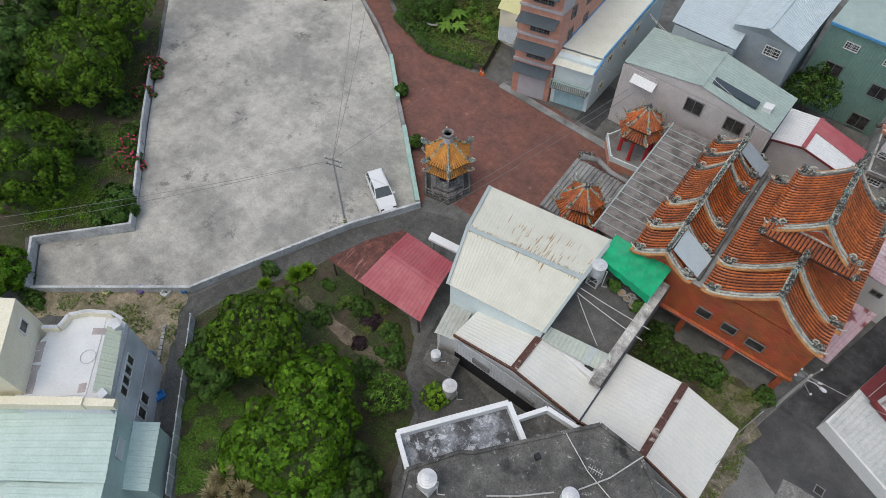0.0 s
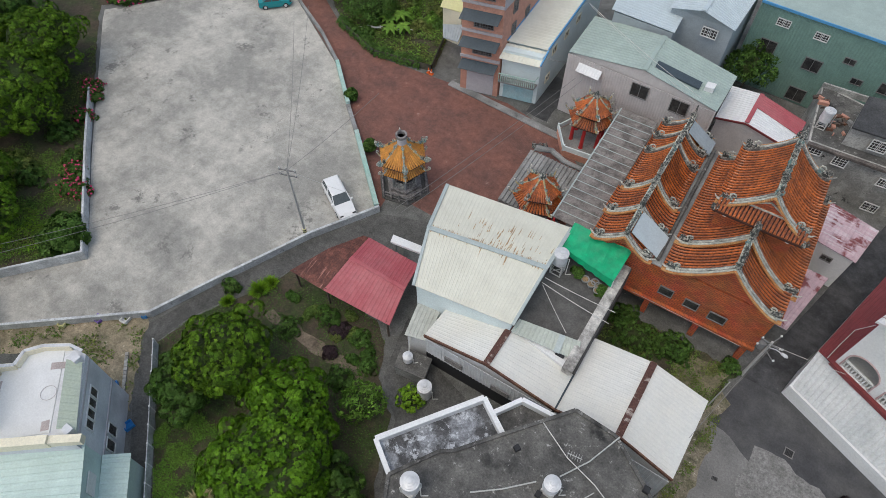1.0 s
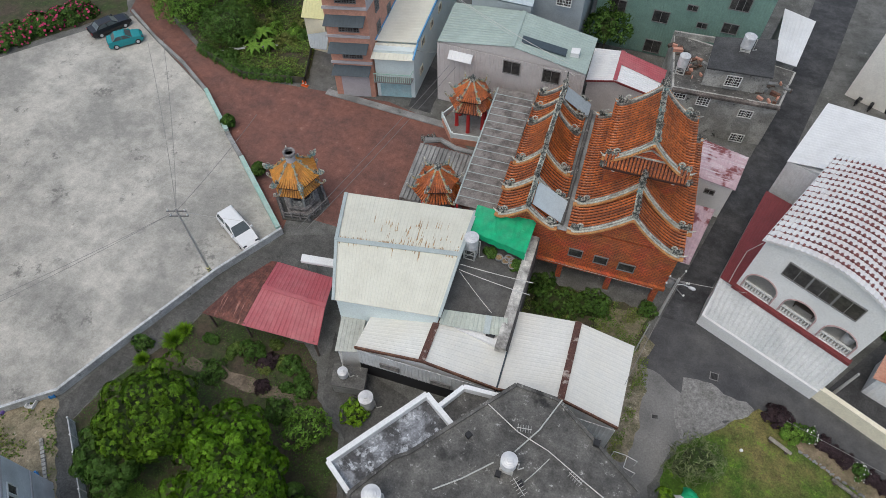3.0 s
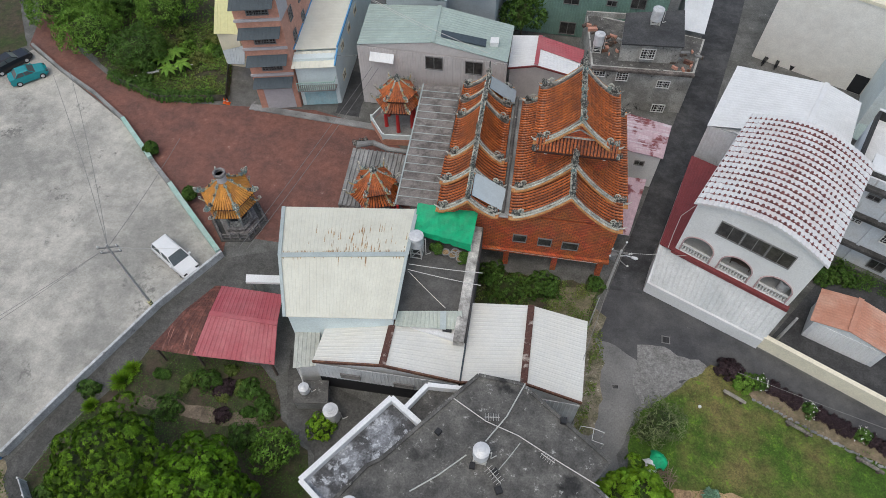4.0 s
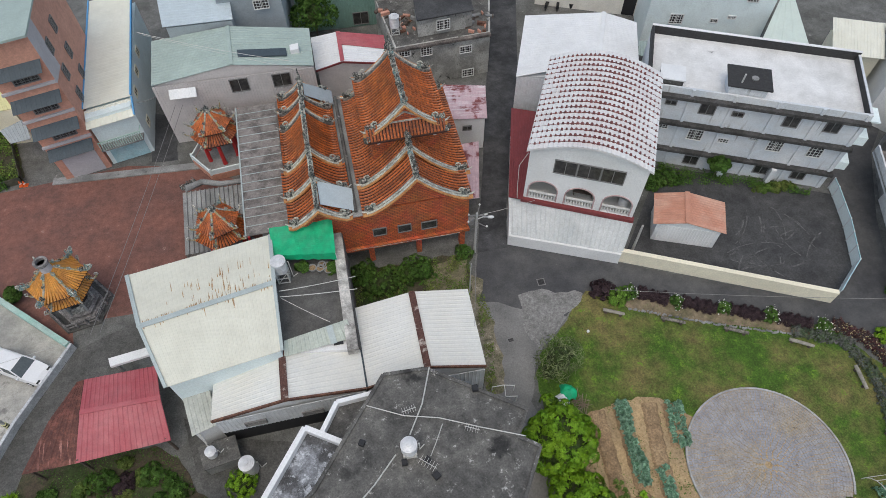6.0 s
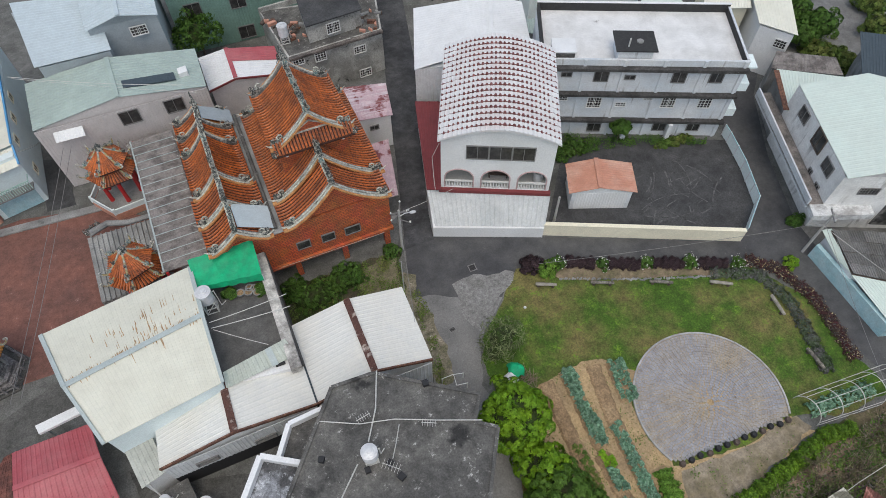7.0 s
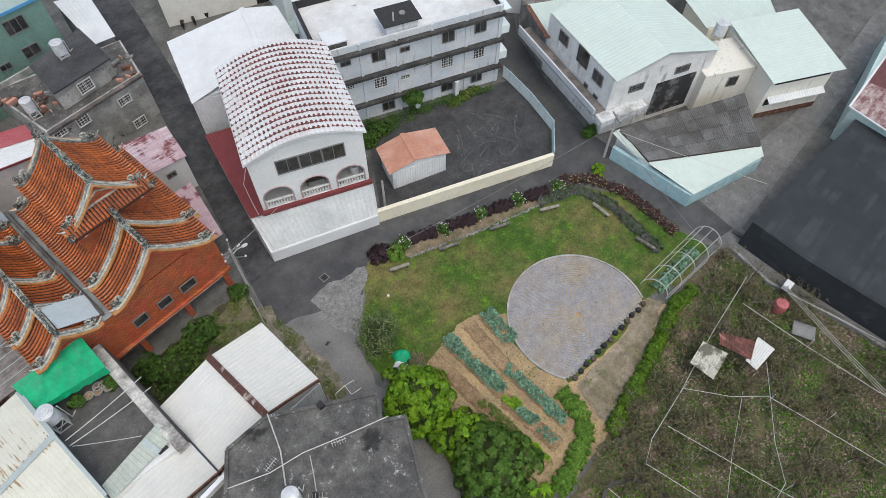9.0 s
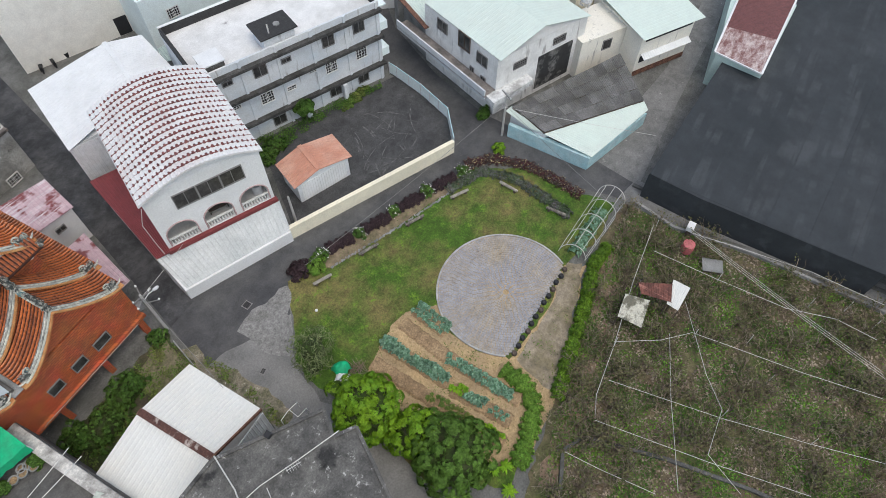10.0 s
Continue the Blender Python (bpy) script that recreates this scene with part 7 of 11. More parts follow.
def tree(name, label, x, y, r, h, material, leaf=0.3, lobe_r=0.55, dens=1.0, seed=0, category="tree", flat=0.75, low=-0.2, group="", aspect=0.42):
    """A trunk with limbs and a domed crown of leaf clumps."""
    rng = np.random.default_rng(seed)
    t = thing(name, label, category, (x, y, 0), group=group)
    rz = r * flat
    cz = max(h - rz, rz * 0.35)
    if aspect > 0.3:
        # broad-leaved: lobes, each a dome of leaf tufts
        lr = min(lobe_r * 1.5, r * 0.34)
        n = int(3.2 * (r / lr) ** 2 * dens)
        i = np.arange(n) + 0.5
        ph = i * 2.399963 + rng.uniform(0, 6)
        uz = 1 - (1 - low) * i / n
        d = np.stack([np.sqrt(1 - uz ** 2) * np.cos(ph), np.sqrt(1 - uz ** 2) * np.sin(ph), uz], 1) + rng.normal(0, 0.08, (n, 3))
        swell = 1 + 0.1 * np.sin(3 * ph + rng.uniform(0, 6)) * (1 - uz) + 0.05 * np.sin(5 * ph + 9 * uz)
        c = d * np.array([r, r, rz]) * ((0.66 + 0.32 * rng.random(n)) * swell)[:, None]
        rr = lr * rng.uniform(0.65, 1.2, n)
        per = int(32 * (lr / 0.75) ** 1.2 * (0.24 / max(leaf, 0.2)) ** 1.2) + 8
        o = rng.normal(0, 1, (n, per, 3)) + d[:, None, :] * 1.0 + np.array([0, 0, 0.35])
        o /= np.linalg.norm(o, axis=2)[:, :, None]
        p = c[:, None, :] + o * (rr[:, None] * rng.uniform(0.92, 1.05, (n, per)))[:, :, None] * np.array([1, 1, 0.85])
        v, f = rosettes(p.reshape(-1, 3), o.reshape(-1, 3), max(leaf, 0.2) * 0.98, 10, rng, 0.19)
    else:
        n = int(3.4 * (r / lobe_r) ** 2 * dens)
        per = int(26 * (lobe_r / leaf) ** 1.2)
        p, o = crown_points(r * 0.92, r * 0.92, rz * 0.92, n, lobe_r, per, rng, low)
        v, f = leaves(p, o, leaf, rng, aspect)
    ob = leaf_part("crown", v, f, material, t)
    ob.matrix_basis = pose(0, 0, cz)
    # added core fills the gaps of the crown with painted shade
    core = part("inner_crown", crown_core(*(np.array([r, r, rz]) * (0.8 if aspect > 0.3 else 0.6)).tolist(), low, rng), M_crownshade, None, "dark core for the shade inside the crown")
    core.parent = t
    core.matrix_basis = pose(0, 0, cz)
    tr = max(0.05, r * 0.06)
    limbs = [tube([(0, 0, 0), (0.04 * r, 0.02 * r, cz * 0.6), (0, 0, cz + rz * 0.3)], [tr, tr * 0.8, tr * 0.4], 8)]
    for k in range(6):
        a = k * 1.05 + rng.uniform(0, 0.6)
        limbs.append(tube([(0, 0, cz * 0.55), (math.cos(a) * r * 0.35, math.sin(a) * r * 0.35, cz), (math.cos(a) * r * 0.7, math.sin(a) * r * 0.7, cz + rz * 0.35)], [tr * 0.55, tr * 0.35, tr * 0.12], 6))
    b = part("trunk", join(*limbs), M_bark)
    b.parent = t
    return t


def bush(name, label, x, y, rx, ry, h, material, leaf=0.16, turn=0, seed=0, dens=1.0, category="shrub", lobe_r=0.3, group="", extra=None):
    """A low rounded shrub that stands on the ground."""
    rng = np.random.default_rng(seed + 77)
    t = thing(name, label, category, (x, y, 0), turn, group=group)
    lr = min(lobe_r * 1.15, 0.45 * min(rx, ry))
    n = max(8, min(60, int(3.0 * rx * ry / lr ** 2 * dens)))
    i = np.arange(n) + 0.5
    ph, uz = i * 2.399963 + rng.uniform(0, 6), 1 - i / n
    d = np.stack([np.sqrt(1 - uz ** 2) * np.cos(ph), np.sqrt(1 - uz ** 2) * np.sin(ph), uz], 1) + rng.normal(0, 0.12, (n, 3))
    c = d * np.array([rx, ry, h]) * rng.uniform(0.6, 0.98, n)[:, None]
    per = 11
    o = rng.normal(0, 1, (n, per, 3)) + d[:, None, :] + np.array([0, 0, 0.5])
    o /= np.linalg.norm(o, axis=2)[:, :, None]
    p = (c[:, None, :] + o * (lr * rng.uniform(0.6, 1.2, n))[:, None, None]).reshape(-1, 3)
    o = o.reshape(-1, 3)
    p[:, 2] = np.abs(p[:, 2]) + 0.03
    v, f = rosettes(p, o, max(0.13, leaf * 1.3), 8, rng, 0.22)
    v[:, 2] = np.maximum(v[:, 2], 0.03)
    leaf_part("foliage", v, f, material, t)
    # same added core, painting the shade behind the tufts
    core = part("inner_foliage", crown_core(rx * 0.72, ry * 0.72, h * 0.72, 0.0, rng), M_crownshade, None, "dark core for the shade inside the shrub")
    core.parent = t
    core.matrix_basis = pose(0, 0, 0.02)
    if extra:
        k = rng.choice(len(p), max(3, len(p) // extra[1]), replace=False)
        v, f = leaves(p[k] + o[k] * 0.2 + np.array([0, 0, 0.05]), o[k] + np.array([0, 0, 0.6]), leaf * extra[2], rng, 0.6)
        leaf_part("blossom", v, f, extra[0], t)
    st = [tube([(0, 0, 0), (math.cos(k) * rx * 0.3, math.sin(k) * ry * 0.3, h * 0.7)], [0.04, 0.015], 5) for k in range(5)]
    b = part("stem", join(*st), M_bark)
    b.parent = t
    return t


def inside(p, poly):
    c = False
    for i in range(len(poly)):
        (x0, y0), (x1, y1) = poly[i][:2], poly[i - 1][:2]
        if (y0 > p[1]) != (y1 > p[1]) and p[0] < (x1 - x0) * (p[1] - y0) / (y1 - y0) + x0:
            c = not c
    return c


def scatter(poly, n, rng):
    xs, ys = [p[0] for p in poly], [p[1] for p in poly]
    out = []
    while len(out) < n:
        p = (rng.uniform(min(xs), max(xs)), rng.uniform(min(ys), max(ys)))
        if inside(p, poly):
            out.append(p)
    return np.array(out)


def ground_cover(name, label, poly, n, size, material, seed, h=0.12, clump=1.5, thresh=0.0):
    """Low weeds over a patch of ground, thicker in places."""
    rng = np.random.default_rng(seed)
    p = scatter(poly, n, rng)
    w = np.array([noise.noise(Vector((a / clump, b / clump, seed))) for a, b in p])
    p = p[w + rng.normal(0, 0.12, len(w)) > thresh]
    pts = np.stack([p[:, 0], p[:, 1], 0.06 + rng.uniform(0, h, len(p))], 1)
    up = np.tile(np.array([0.0, 0.0, 1.0]), (len(p), 1))
    v, f = leaves(pts, up, size, rng, 0.4)
    return tagged(leaf_part(name, v, f, material), label, "weeds", kind="stuff")


def line_cover(name, label, pts, width, h, n, size, material, seed, extra=None, category="hedge"):
    """A hedge or a row of crops: leaves heaped along a line."""
    rng = np.random.default_rng(seed)
    pts = [Vector(p[:2]) for p in pts]
    ln = [(b - a).length for a, b in zip(pts, pts[1:])]
    t = thing(name, label, category, (pts[0].x, pts[0].y, 0))
    P, O = [], []
    tot = sum(ln)
    for (a, b), l in zip(zip(pts, pts[1:]), ln):
        d = (b - a).normalized()
        k = int(n * l / tot)
        u = rng.uniform(0, l, k)
        th = rng.uniform(0, math.pi, k)
        bump = 1 + 0.3 * np.sin(u * 5.1 + seed) * np.sin(u * 2.3) + 0.2 * np.sin(u * 11.7 + th * 2) + rng.normal(0, 0.14, k)
        w = np.cos(th) * width / 2 * bump
        z = np.sin(th) * h * bump
        P.append(np.stack([a.x + d.x * u - d.y * w - pts[0].x, a.y + d.y * u + d.x * w - pts[0].y, z + 0.05], 1))
        O.append(np.stack([-d.y * np.cos(th), d.x * np.cos(th), np.sin(th) + 0.2], 1))
    P, O = np.concatenate(P), np.concatenate(O)
    v, f = leaves(P, O, size, rng, 0.45)
    leaf_part("foliage", v, f, material, t)
    if extra:
        k = rng.choice(len(P), max(3, len(P) // extra[1]), replace=False)
        v, f = leaves(P[k] + O[k] * 0.06, O[k], size * extra[2], rng, 0.6)
        leaf_part("blossom", v, f, extra[0], t)
    return t


M_leafm = mat("deep_mango_leaf", (0.058, 0.125, 0.007), 0.6, 0.25, 1.0, (0.125, 0.22, 0.015), 0.34, 1.1, island=-0.55, bump=0)
M_leafo = mat("weed_leaf", (0.1, 0.165, 0.035), 0.7, 0.3, 1.0, (0.16, 0.18, 0.05), 0.4, 0.6, island=-0.4, bump=0)
M_leafg = mat("grass_blade", (0.11, 0.22, 0.03), 0.7, 0.3, 1.0, (0.15, 0.26, 0.04), 0.4, 0.6, island=-0.4, bump=0)
M_hedge = mat("hedge_leaf", (0.12, 0.215, 0.016), 0.6, 0.3, 1.0, (0.075, 0.14, 0.018), 0.42, 1.2, island=-0.45, bump=0)
M_straw = mat("dry_straw", (0.42, 0.36, 0.2), 0.9, 0.2, 2.0, island=-0.4, bump=0)
MANGO = "broad dense mango tree with bright green clumped leaves"
tree("mango_tree", "broad mango tree with dark green clumped leaves", *(-24.56, 7.88), 3.35, 5.6, M_leafm, 0.14, 0.62, 1.0, 1, group="garden trees")
tree("mango_tree", MANGO, *(-16.47, 4.34), 4.5, 6.2, M_leaf, 0.14, 0.62, 1.0, 2, group="garden trees")
tree("mango_tree", MANGO, *(-18.08, 7.51), 2.6, 5.6, M_leaf, 0.14, 0.6, 1.0, 3, group="garden trees")
tree("mango_tree", "broad mango tree with dark green clumped leaves", *(-25.89, 4.42), 2.3, 4.0, M_leafd, 0.2, 0.42, 1.0, 4, group="garden trees")
tree("small_tree", "small dark green garden tree", *(-14.49, 10.88), 1.5, 2.6, M_leafg, 0.3, 0.4, 0.7, 5, aspect=0.2)
tree("small_tree", "small dark green garden tree", *(-12.51, 4.59), 2.4, 3.0, M_leafd, 0.2, 0.42, 0.9, 6)
tree("mango_tree", MANGO, *(-61.05, 15.29), 5.0, 8.0, M_leafm, 0.19, 0.6, 1.0, 7, flat=0.8, group="hillside trees")
tree("mango_tree", MANGO, *(-54.21, 4.94), 4.9, 7.5, M_leafm, 0.19, 0.6, 1.0, 8, flat=0.8, group="hillside trees")
tree("mango_tree", MANGO, *(-66.26, 21.86), 4.2, 7.0, M_leafm, 0.19, 0.6, 1.0, 9, flat=0.8, group="hillside trees")
tree("dark_tree", "dark shaded tree behind the mangoes", *(-69.13, 13.04), 5.0, 7.0, M_leafd, 0.27, 0.6, 0.8, 10, group="hillside trees")
tree("mango_tree", MANGO, *(-77.18, 22.23), 6.0, 8.0, M_leafd, 0.3, 0.7, 0.8, 11, group="hillside trees")
tree("mango_tree", MANGO, *(-65.22, 5.16), 6.0, 8.0, M_leafd, 0.3, 0.7, 0.8, 12, group="hillside trees")
tree("mango_tree", MANGO, *(-46.08, -2.61), 2.4, 3.6, M_leaf, 0.3, 0.5, 0.8, 13)
tree("citrus_tree", "bright yellow-green citrus tree beside the courtyard", *(10.19, 12.19), 2.5, 3.6, M_leafy, 0.19, 0.38, 1.0, 14)
tree("citrus_tree", "dense green tree beside the vegetable beds", *(10.81, 5.31), 2.8, 3.4, mat("mid_green_leaf", (0.08, 0.155, 0.026), 0.55, 0.3, 1.0, (0.11, 0.2, 0.035), 0.4, 0.9, island=-0.4, bump=0), 0.19, 0.38, 1.0, 15)
tree("small_tree", "dense green tree beside the vegetable beds", *(10.6, 8.19), 1.8, 2.4, M_leafy, 0.26, 0.4, 0.8, 16)
tree("papaya_tree", "leafy tree between the blue-grey and green houses", *(-3.6, 60.6), 2.2, 5.5, M_leafd, 0.4, 0.5, 0.8, 18, aspect=0.2)
tree("palm_bush", "spreading palm-like shrub by the lot wall", *(-45.76, 8.11), 1.7, 2.0, M_leafd, 0.5, 0.5, 0.7, 19, flat=0.6)
tree("small_tree", "small tree against the white apartments", *(31.91, 34.24), 0.85, 2.4, M_leafd, 0.25, 0.35, 0.7, 20)
for i, (x, y, r, h, m) in enumerate(((*(-50.59, 51.14), 3.4, 4.5, M_leaf), (*(-43.88, 49.06), 2.8, 4.0, M_leafd), (*(-44.04, 56.79), 3.5, 5.0, M_leafd), (*(-51.36, 58.11), 4.0, 5.0, M_leafd), (*(-56.77, 55.44), 4.0, 5.0, M_leafd), (*(-51.11, 63.47), 4.5, 5.5, M_leafd), (*(-49.48, 71.45), 5.0, 6.0, M_leafd), (*(-54.06, 58.28), 4.5, 5.0, M_leaf))):
    tree("garden_tree", "leafy garden tree behind the kitchen plot", x, y, r, h, M_leafg if i in (0, 2, 4, 7) else m, 0.36, 0.5, 1.0, 30 + i, group="kitchen garden trees", aspect=0.13)


def banana(x, y, h, seed, label="banana plant with long arching leaves", wide=0.26):
    rng = np.random.default_rng(seed)
    t = thing("banana_plant", label, "plant", (x, y, 0), group="banana plants")
    b = part("stem", tube([(0, 0, 0), (0.03, 0, h * 0.6)], [0.14, 0.08], 8), M_leafg)
    b.parent = t
    for k in range(8 if wide > 0.2 else 16):
        a = k * (0.8 if wide > 0.2 else 2.4) + rng.uniform(0, 0.5)
        l = h * rng.uniform(0.55, 0.8)
        vs, fs = [], []
        for i in range(7):
            f = i / 6
            rr, zz = l * f * 0.95, h * 0.6 + l * (0.55 * f - 0.75 * f * f)
            w = wide * math.sin(math.pi * min(1, f * 0.9 + 0.1)) + 0.02
            c, s = math.cos(a), math.sin(a)
            vs += [(c * rr - s * w, s * rr + c * w, zz - 0.07), (c * rr, s * rr, zz), (c * rr + s * w, s * rr - c * w, zz - 0.07)]
        for i in range(6):
            fs += [(3 * i, 3 * i + 1, 3 * i + 4, 3 * i + 3), (3 * i + 1, 3 * i + 2, 3 * i + 5, 3 * i + 4)]
        o = part("leaf", (vs, fs), M_leafg if wide > 0.2 else M_leafy)
        o.parent = t


for i, p in enumerate(((-41.33, 48.99), (-40.65, 50.44), (-40.18, 47.77), (-39.02, 48.79))):
    banana(*p, 1.9, i, wide=0.21)
for i, p in enumerate(((11.59, 2.39), (12.16, 1.74), (10.87, 0.76))):
    banana(*p, 0.9, 20 + i, "yellow-green spiky-leaved plant by the path", 0.08)
# shrubs
SH = [("shrub", "dense low shrub in the temple yard", (-0.43, 28.05), 2.4, 1.6, 1.3, M_leafd), ("shrub", "dense low shrub in the temple yard", (2.47, 28.66), 1.6, 1.3, 1.2, M_leafd), ("shrub", "dense low shrub in the temple yard", (-1.91, 29.17), 1.2, 1.2, 1.0, M_leafd),
      ("shrub", "low green shrub near the temple corner", (6.89, 29.87), 0.7, 0.8, 0.7, M_leafd),
      ("shrub", "dark green shrub by the yard wall", (27.21, 34.71), 1.6, 0.9, 0.9, M_leafd), ("shrub", "low weeds along the apartments", (36.96, 31.93), 2.2, 0.5, 0.3, M_leafo), ("shrub", "dark green shrub by the yard wall", (25.68, 34.49), 1.0, 0.9, 0.9, M_leafd),
      ("shrub", "garden shrub with reddish stems", (-21.87, 15.45), 1.0, 0.8, 0.7, M_leafd), ("shrub", "low green shrub in the garden", (-18.47, 15.26), 1.0, 0.8, 0.6, M_leafd), ("shrub", "low green shrub in the garden", (-17.45, 11.61), 1.2, 0.9, 0.8, M_leafd), ("shrub", "low green shrub in the garden", (-23.78, 12.76), 1.0, 0.9, 0.7, M_leafd),
      ("shrub", "bright young shrub beside the flat-roofed house", (-12.08, 13.48), 1.0, 1.0, 1.3, M_leafy), ("shrub", "low green shrub in the garden", (-30.36, 12.95), 0.9, 0.6, 0.8, M_leafd), ("shrub", "low green shrub in the garden", (-16.43, 13.74), 0.8, 0.8, 0.6, M_leafd),
      ("shrub", "leafy shrub at the corner of the lane", (38.2, 16.09), 0.6, 0.6, 0.8, M_leafy), ("shrub", "leafy shrub below the white house", (41.6, 19.63), 0.9, 0.5, 0.8, M_leafd),
      ("shrub", "low weeds by the dirt patch", (-43.26, -1.83), 1.5, 0.6, 0.6, M_leafd), ("shrub", "weeds on the slope below the wall", (-45.72, -1.75), 1.2, 1.0, 0.7, M_leafd), ("shrub", "bright shrub on the hillside", (-58.39, 10.32), 1.4, 1.2, 1.0, M_leafd), ("shrub", "bright shrub on the hillside", (-53.44, 14.59), 1.2, 1.0, 0.9, M_leafd)]
for i, (nm, lb, p, rx, ry, h, m) in enumerate(SH):
    bush(nm, lb, *p, rx, ry, h, m, 0.12, 0, i)
for i, p in enumerate(((-59.3, 21.2), (-57.5, 18.9), (-51.96, 13.59), (-49.5, 12.4), (-50.6, 12.0), (-60.6, 22.2))):
    bush("bougainvillea", "bougainvillea with pink blossom by the lot wall", *p, 0.9, 0.9, 1.0, M_leafd, 0.18, 0, 50 + i, extra=(M_flower, 3, 1.1), group="pink bushes")
for i in range(7):
    p = Vector((-71.27, 34.78)).lerp(Vector((-63.42, 47.25)), i / 6)
    bush("bougainvillea", "bougainvillea with pink blossom by the lot wall", p.x, p.y, 2.0, 1.5, 1.3, M_leafd, 0.25, 0, 60 + i, extra=(M_flower, 4, 1.1), lobe_r=0.4, group="pink bushes")
for i, p in enumerate(((-30.64, 32.01), (-36.77, 36.71))):
    tree("clipped_shrub", "round clipped green shrub beside the lot wall", *p, 0.56, 1.4, M_leafd, 0.1, 0.22, 1.3, 330 + i, "shrub", 1.1, -0.6, "clipped shrubs")
# rows of shrubs along the lawn
for i, p in enumerate(((19.72, 23.35), (23.22, 21.97), (26.74, 20.66), (30.22, 19.31), (33.95, 17.68))):
    bush("flowering_shrub", "round shrub with small white flowers beside the lane", *p, 0.5, 0.5, 1.0, M_leafd, 0.12, 0, 80 + i, lobe_r=0.2, extra=(M_wflower, 4, 0.8), group="white flowering shrubs")
bush("purple_shrub", "purple-leaved shrub beside the lane", *(17.53, 24.14), 0.9, 0.7, 0.7, M_leafp, 0.18, 30, 90)
bush("shrub", "bright green leafy shrub at the lawn corner", *(18.7, 23.2), 1.0, 0.7, 0.6, M_leafg, 0.14, 20, 91)
for i, (a, b) in enumerate((((20.47, 23.42), (22.68, 22.27)), ((23.8, 21.94), (26.23, 20.74)), ((27.35, 20.55), (29.77, 19.48)), ((30.72, 19.12), (33.2, 18.1)))):
    line_cover("clipped_hedge", "low dark purple hedge along the lane", [a, b], 0.95, 0.5, 6500, 0.075, M_leafp, i)
M_bed = mat("dry_bed_soil", (0.25, 0.19, 0.125), 0.95, 0.35, 1.5, (0.15, 0.13, 0.07), 0.4, 0.5, bump=0.5, speck=((0.36, 0.31, 0.24), 0.6, 1.8))
ground_sheet("flower_bed", [(18.6, 23.0), (20.3, 23.3), (23.9, 21.75), (27.39, 20.3), (30.1, 19.2), (33.6, 18.0), (33.1, 17.0), (29.62, 18.2), (24.84, 19.85), (19.3, 22.0)], 0.07, M_bed, "dry brown soil bed between hedge and lawn", "flower bed", rough=0.25)
rse = random.Random(71)
ev, ef = [], []
for k in range(90):
    p = Vector((19.3, 22.1)).lerp(Vector((33.1, 17.0)), (k + rse.uniform(-0.3, 0.3)) / 90) + Vector((rse.uniform(-0.06, 0.06), -0.25 * math.sin(math.pi * k / 90) + rse.uniform(-0.08, 0.08)))
    v, f = xform(lathe([(0.09, 0), (0.11, 0.06), (0.07, 0.13), (0.02, 0.15)], 6), pose(p.x, p.y, 0.05, 0, 0, rse.uniform(0, 90)) @ Matrix.Diagonal((rse.uniform(0.6, 1.4), rse.uniform(0.6, 1.2), rse.uniform(0.7, 1.2), 1)))
    ef += [tuple(q + len(ev) for q in t) for t in f]
    ev += v
tagged(part("edging_stones", (ev, ef), M_conc), "row of small pale stones edging the flower bed", "stones", kind="stuff")
line_cover("purple_hedge", "dark purple-leaved hedge round the lawn corner", [(34.84, 17.94), (36.92, 16.14), (37.84, 12.98), (37.66, 9.95), (37.19, 6.87)], 0.9, 0.5, 5200, 0.11, mat("wine_red_leaf", (0.1, 0.035, 0.04), 0.7, 0.35, 1.5, (0.05, 0.04, 0.03), 0.45, 1.5, island=-0.5, bump=0), 5, extra=(M_straw, 12, 0.8))
line_cover("flower_border", "grey-green flower border inside the lawn corner", [(31.33, 17.86), (35.01, 16.32), (35.87, 13.18), (35.31, 9.98), (34.61, 6.83)], 0.9, 0.4, 5000, 0.14, mat("grey_green_leaf", (0.08, 0.11, 0.06), 0.7, 0.3, 1.0, (0.14, 0.13, 0.13), 0.4, 1.2, island=-0.4, bump=0), 6)
line_cover("hedge", "bright green hedge between lawn and orchard", [(33.21, 2.7), (30.97, 3.06), (28.18, 2.36), (24.38, 1.68), (21.29, 1.25), (18.49, 0.66)], 0.9, 0.7, 16000, 0.13, M_hedge, 7)
line_cover("hedge", "green hedge at the end of the vegetable beds", [(18.61, 5.28), (18.28, 3.16), (17.22, 1.92), (15.11, 1.34), (12.54, 0.95)], 1.1, 0.6, 13000, 0.12, M_leafg, 8)
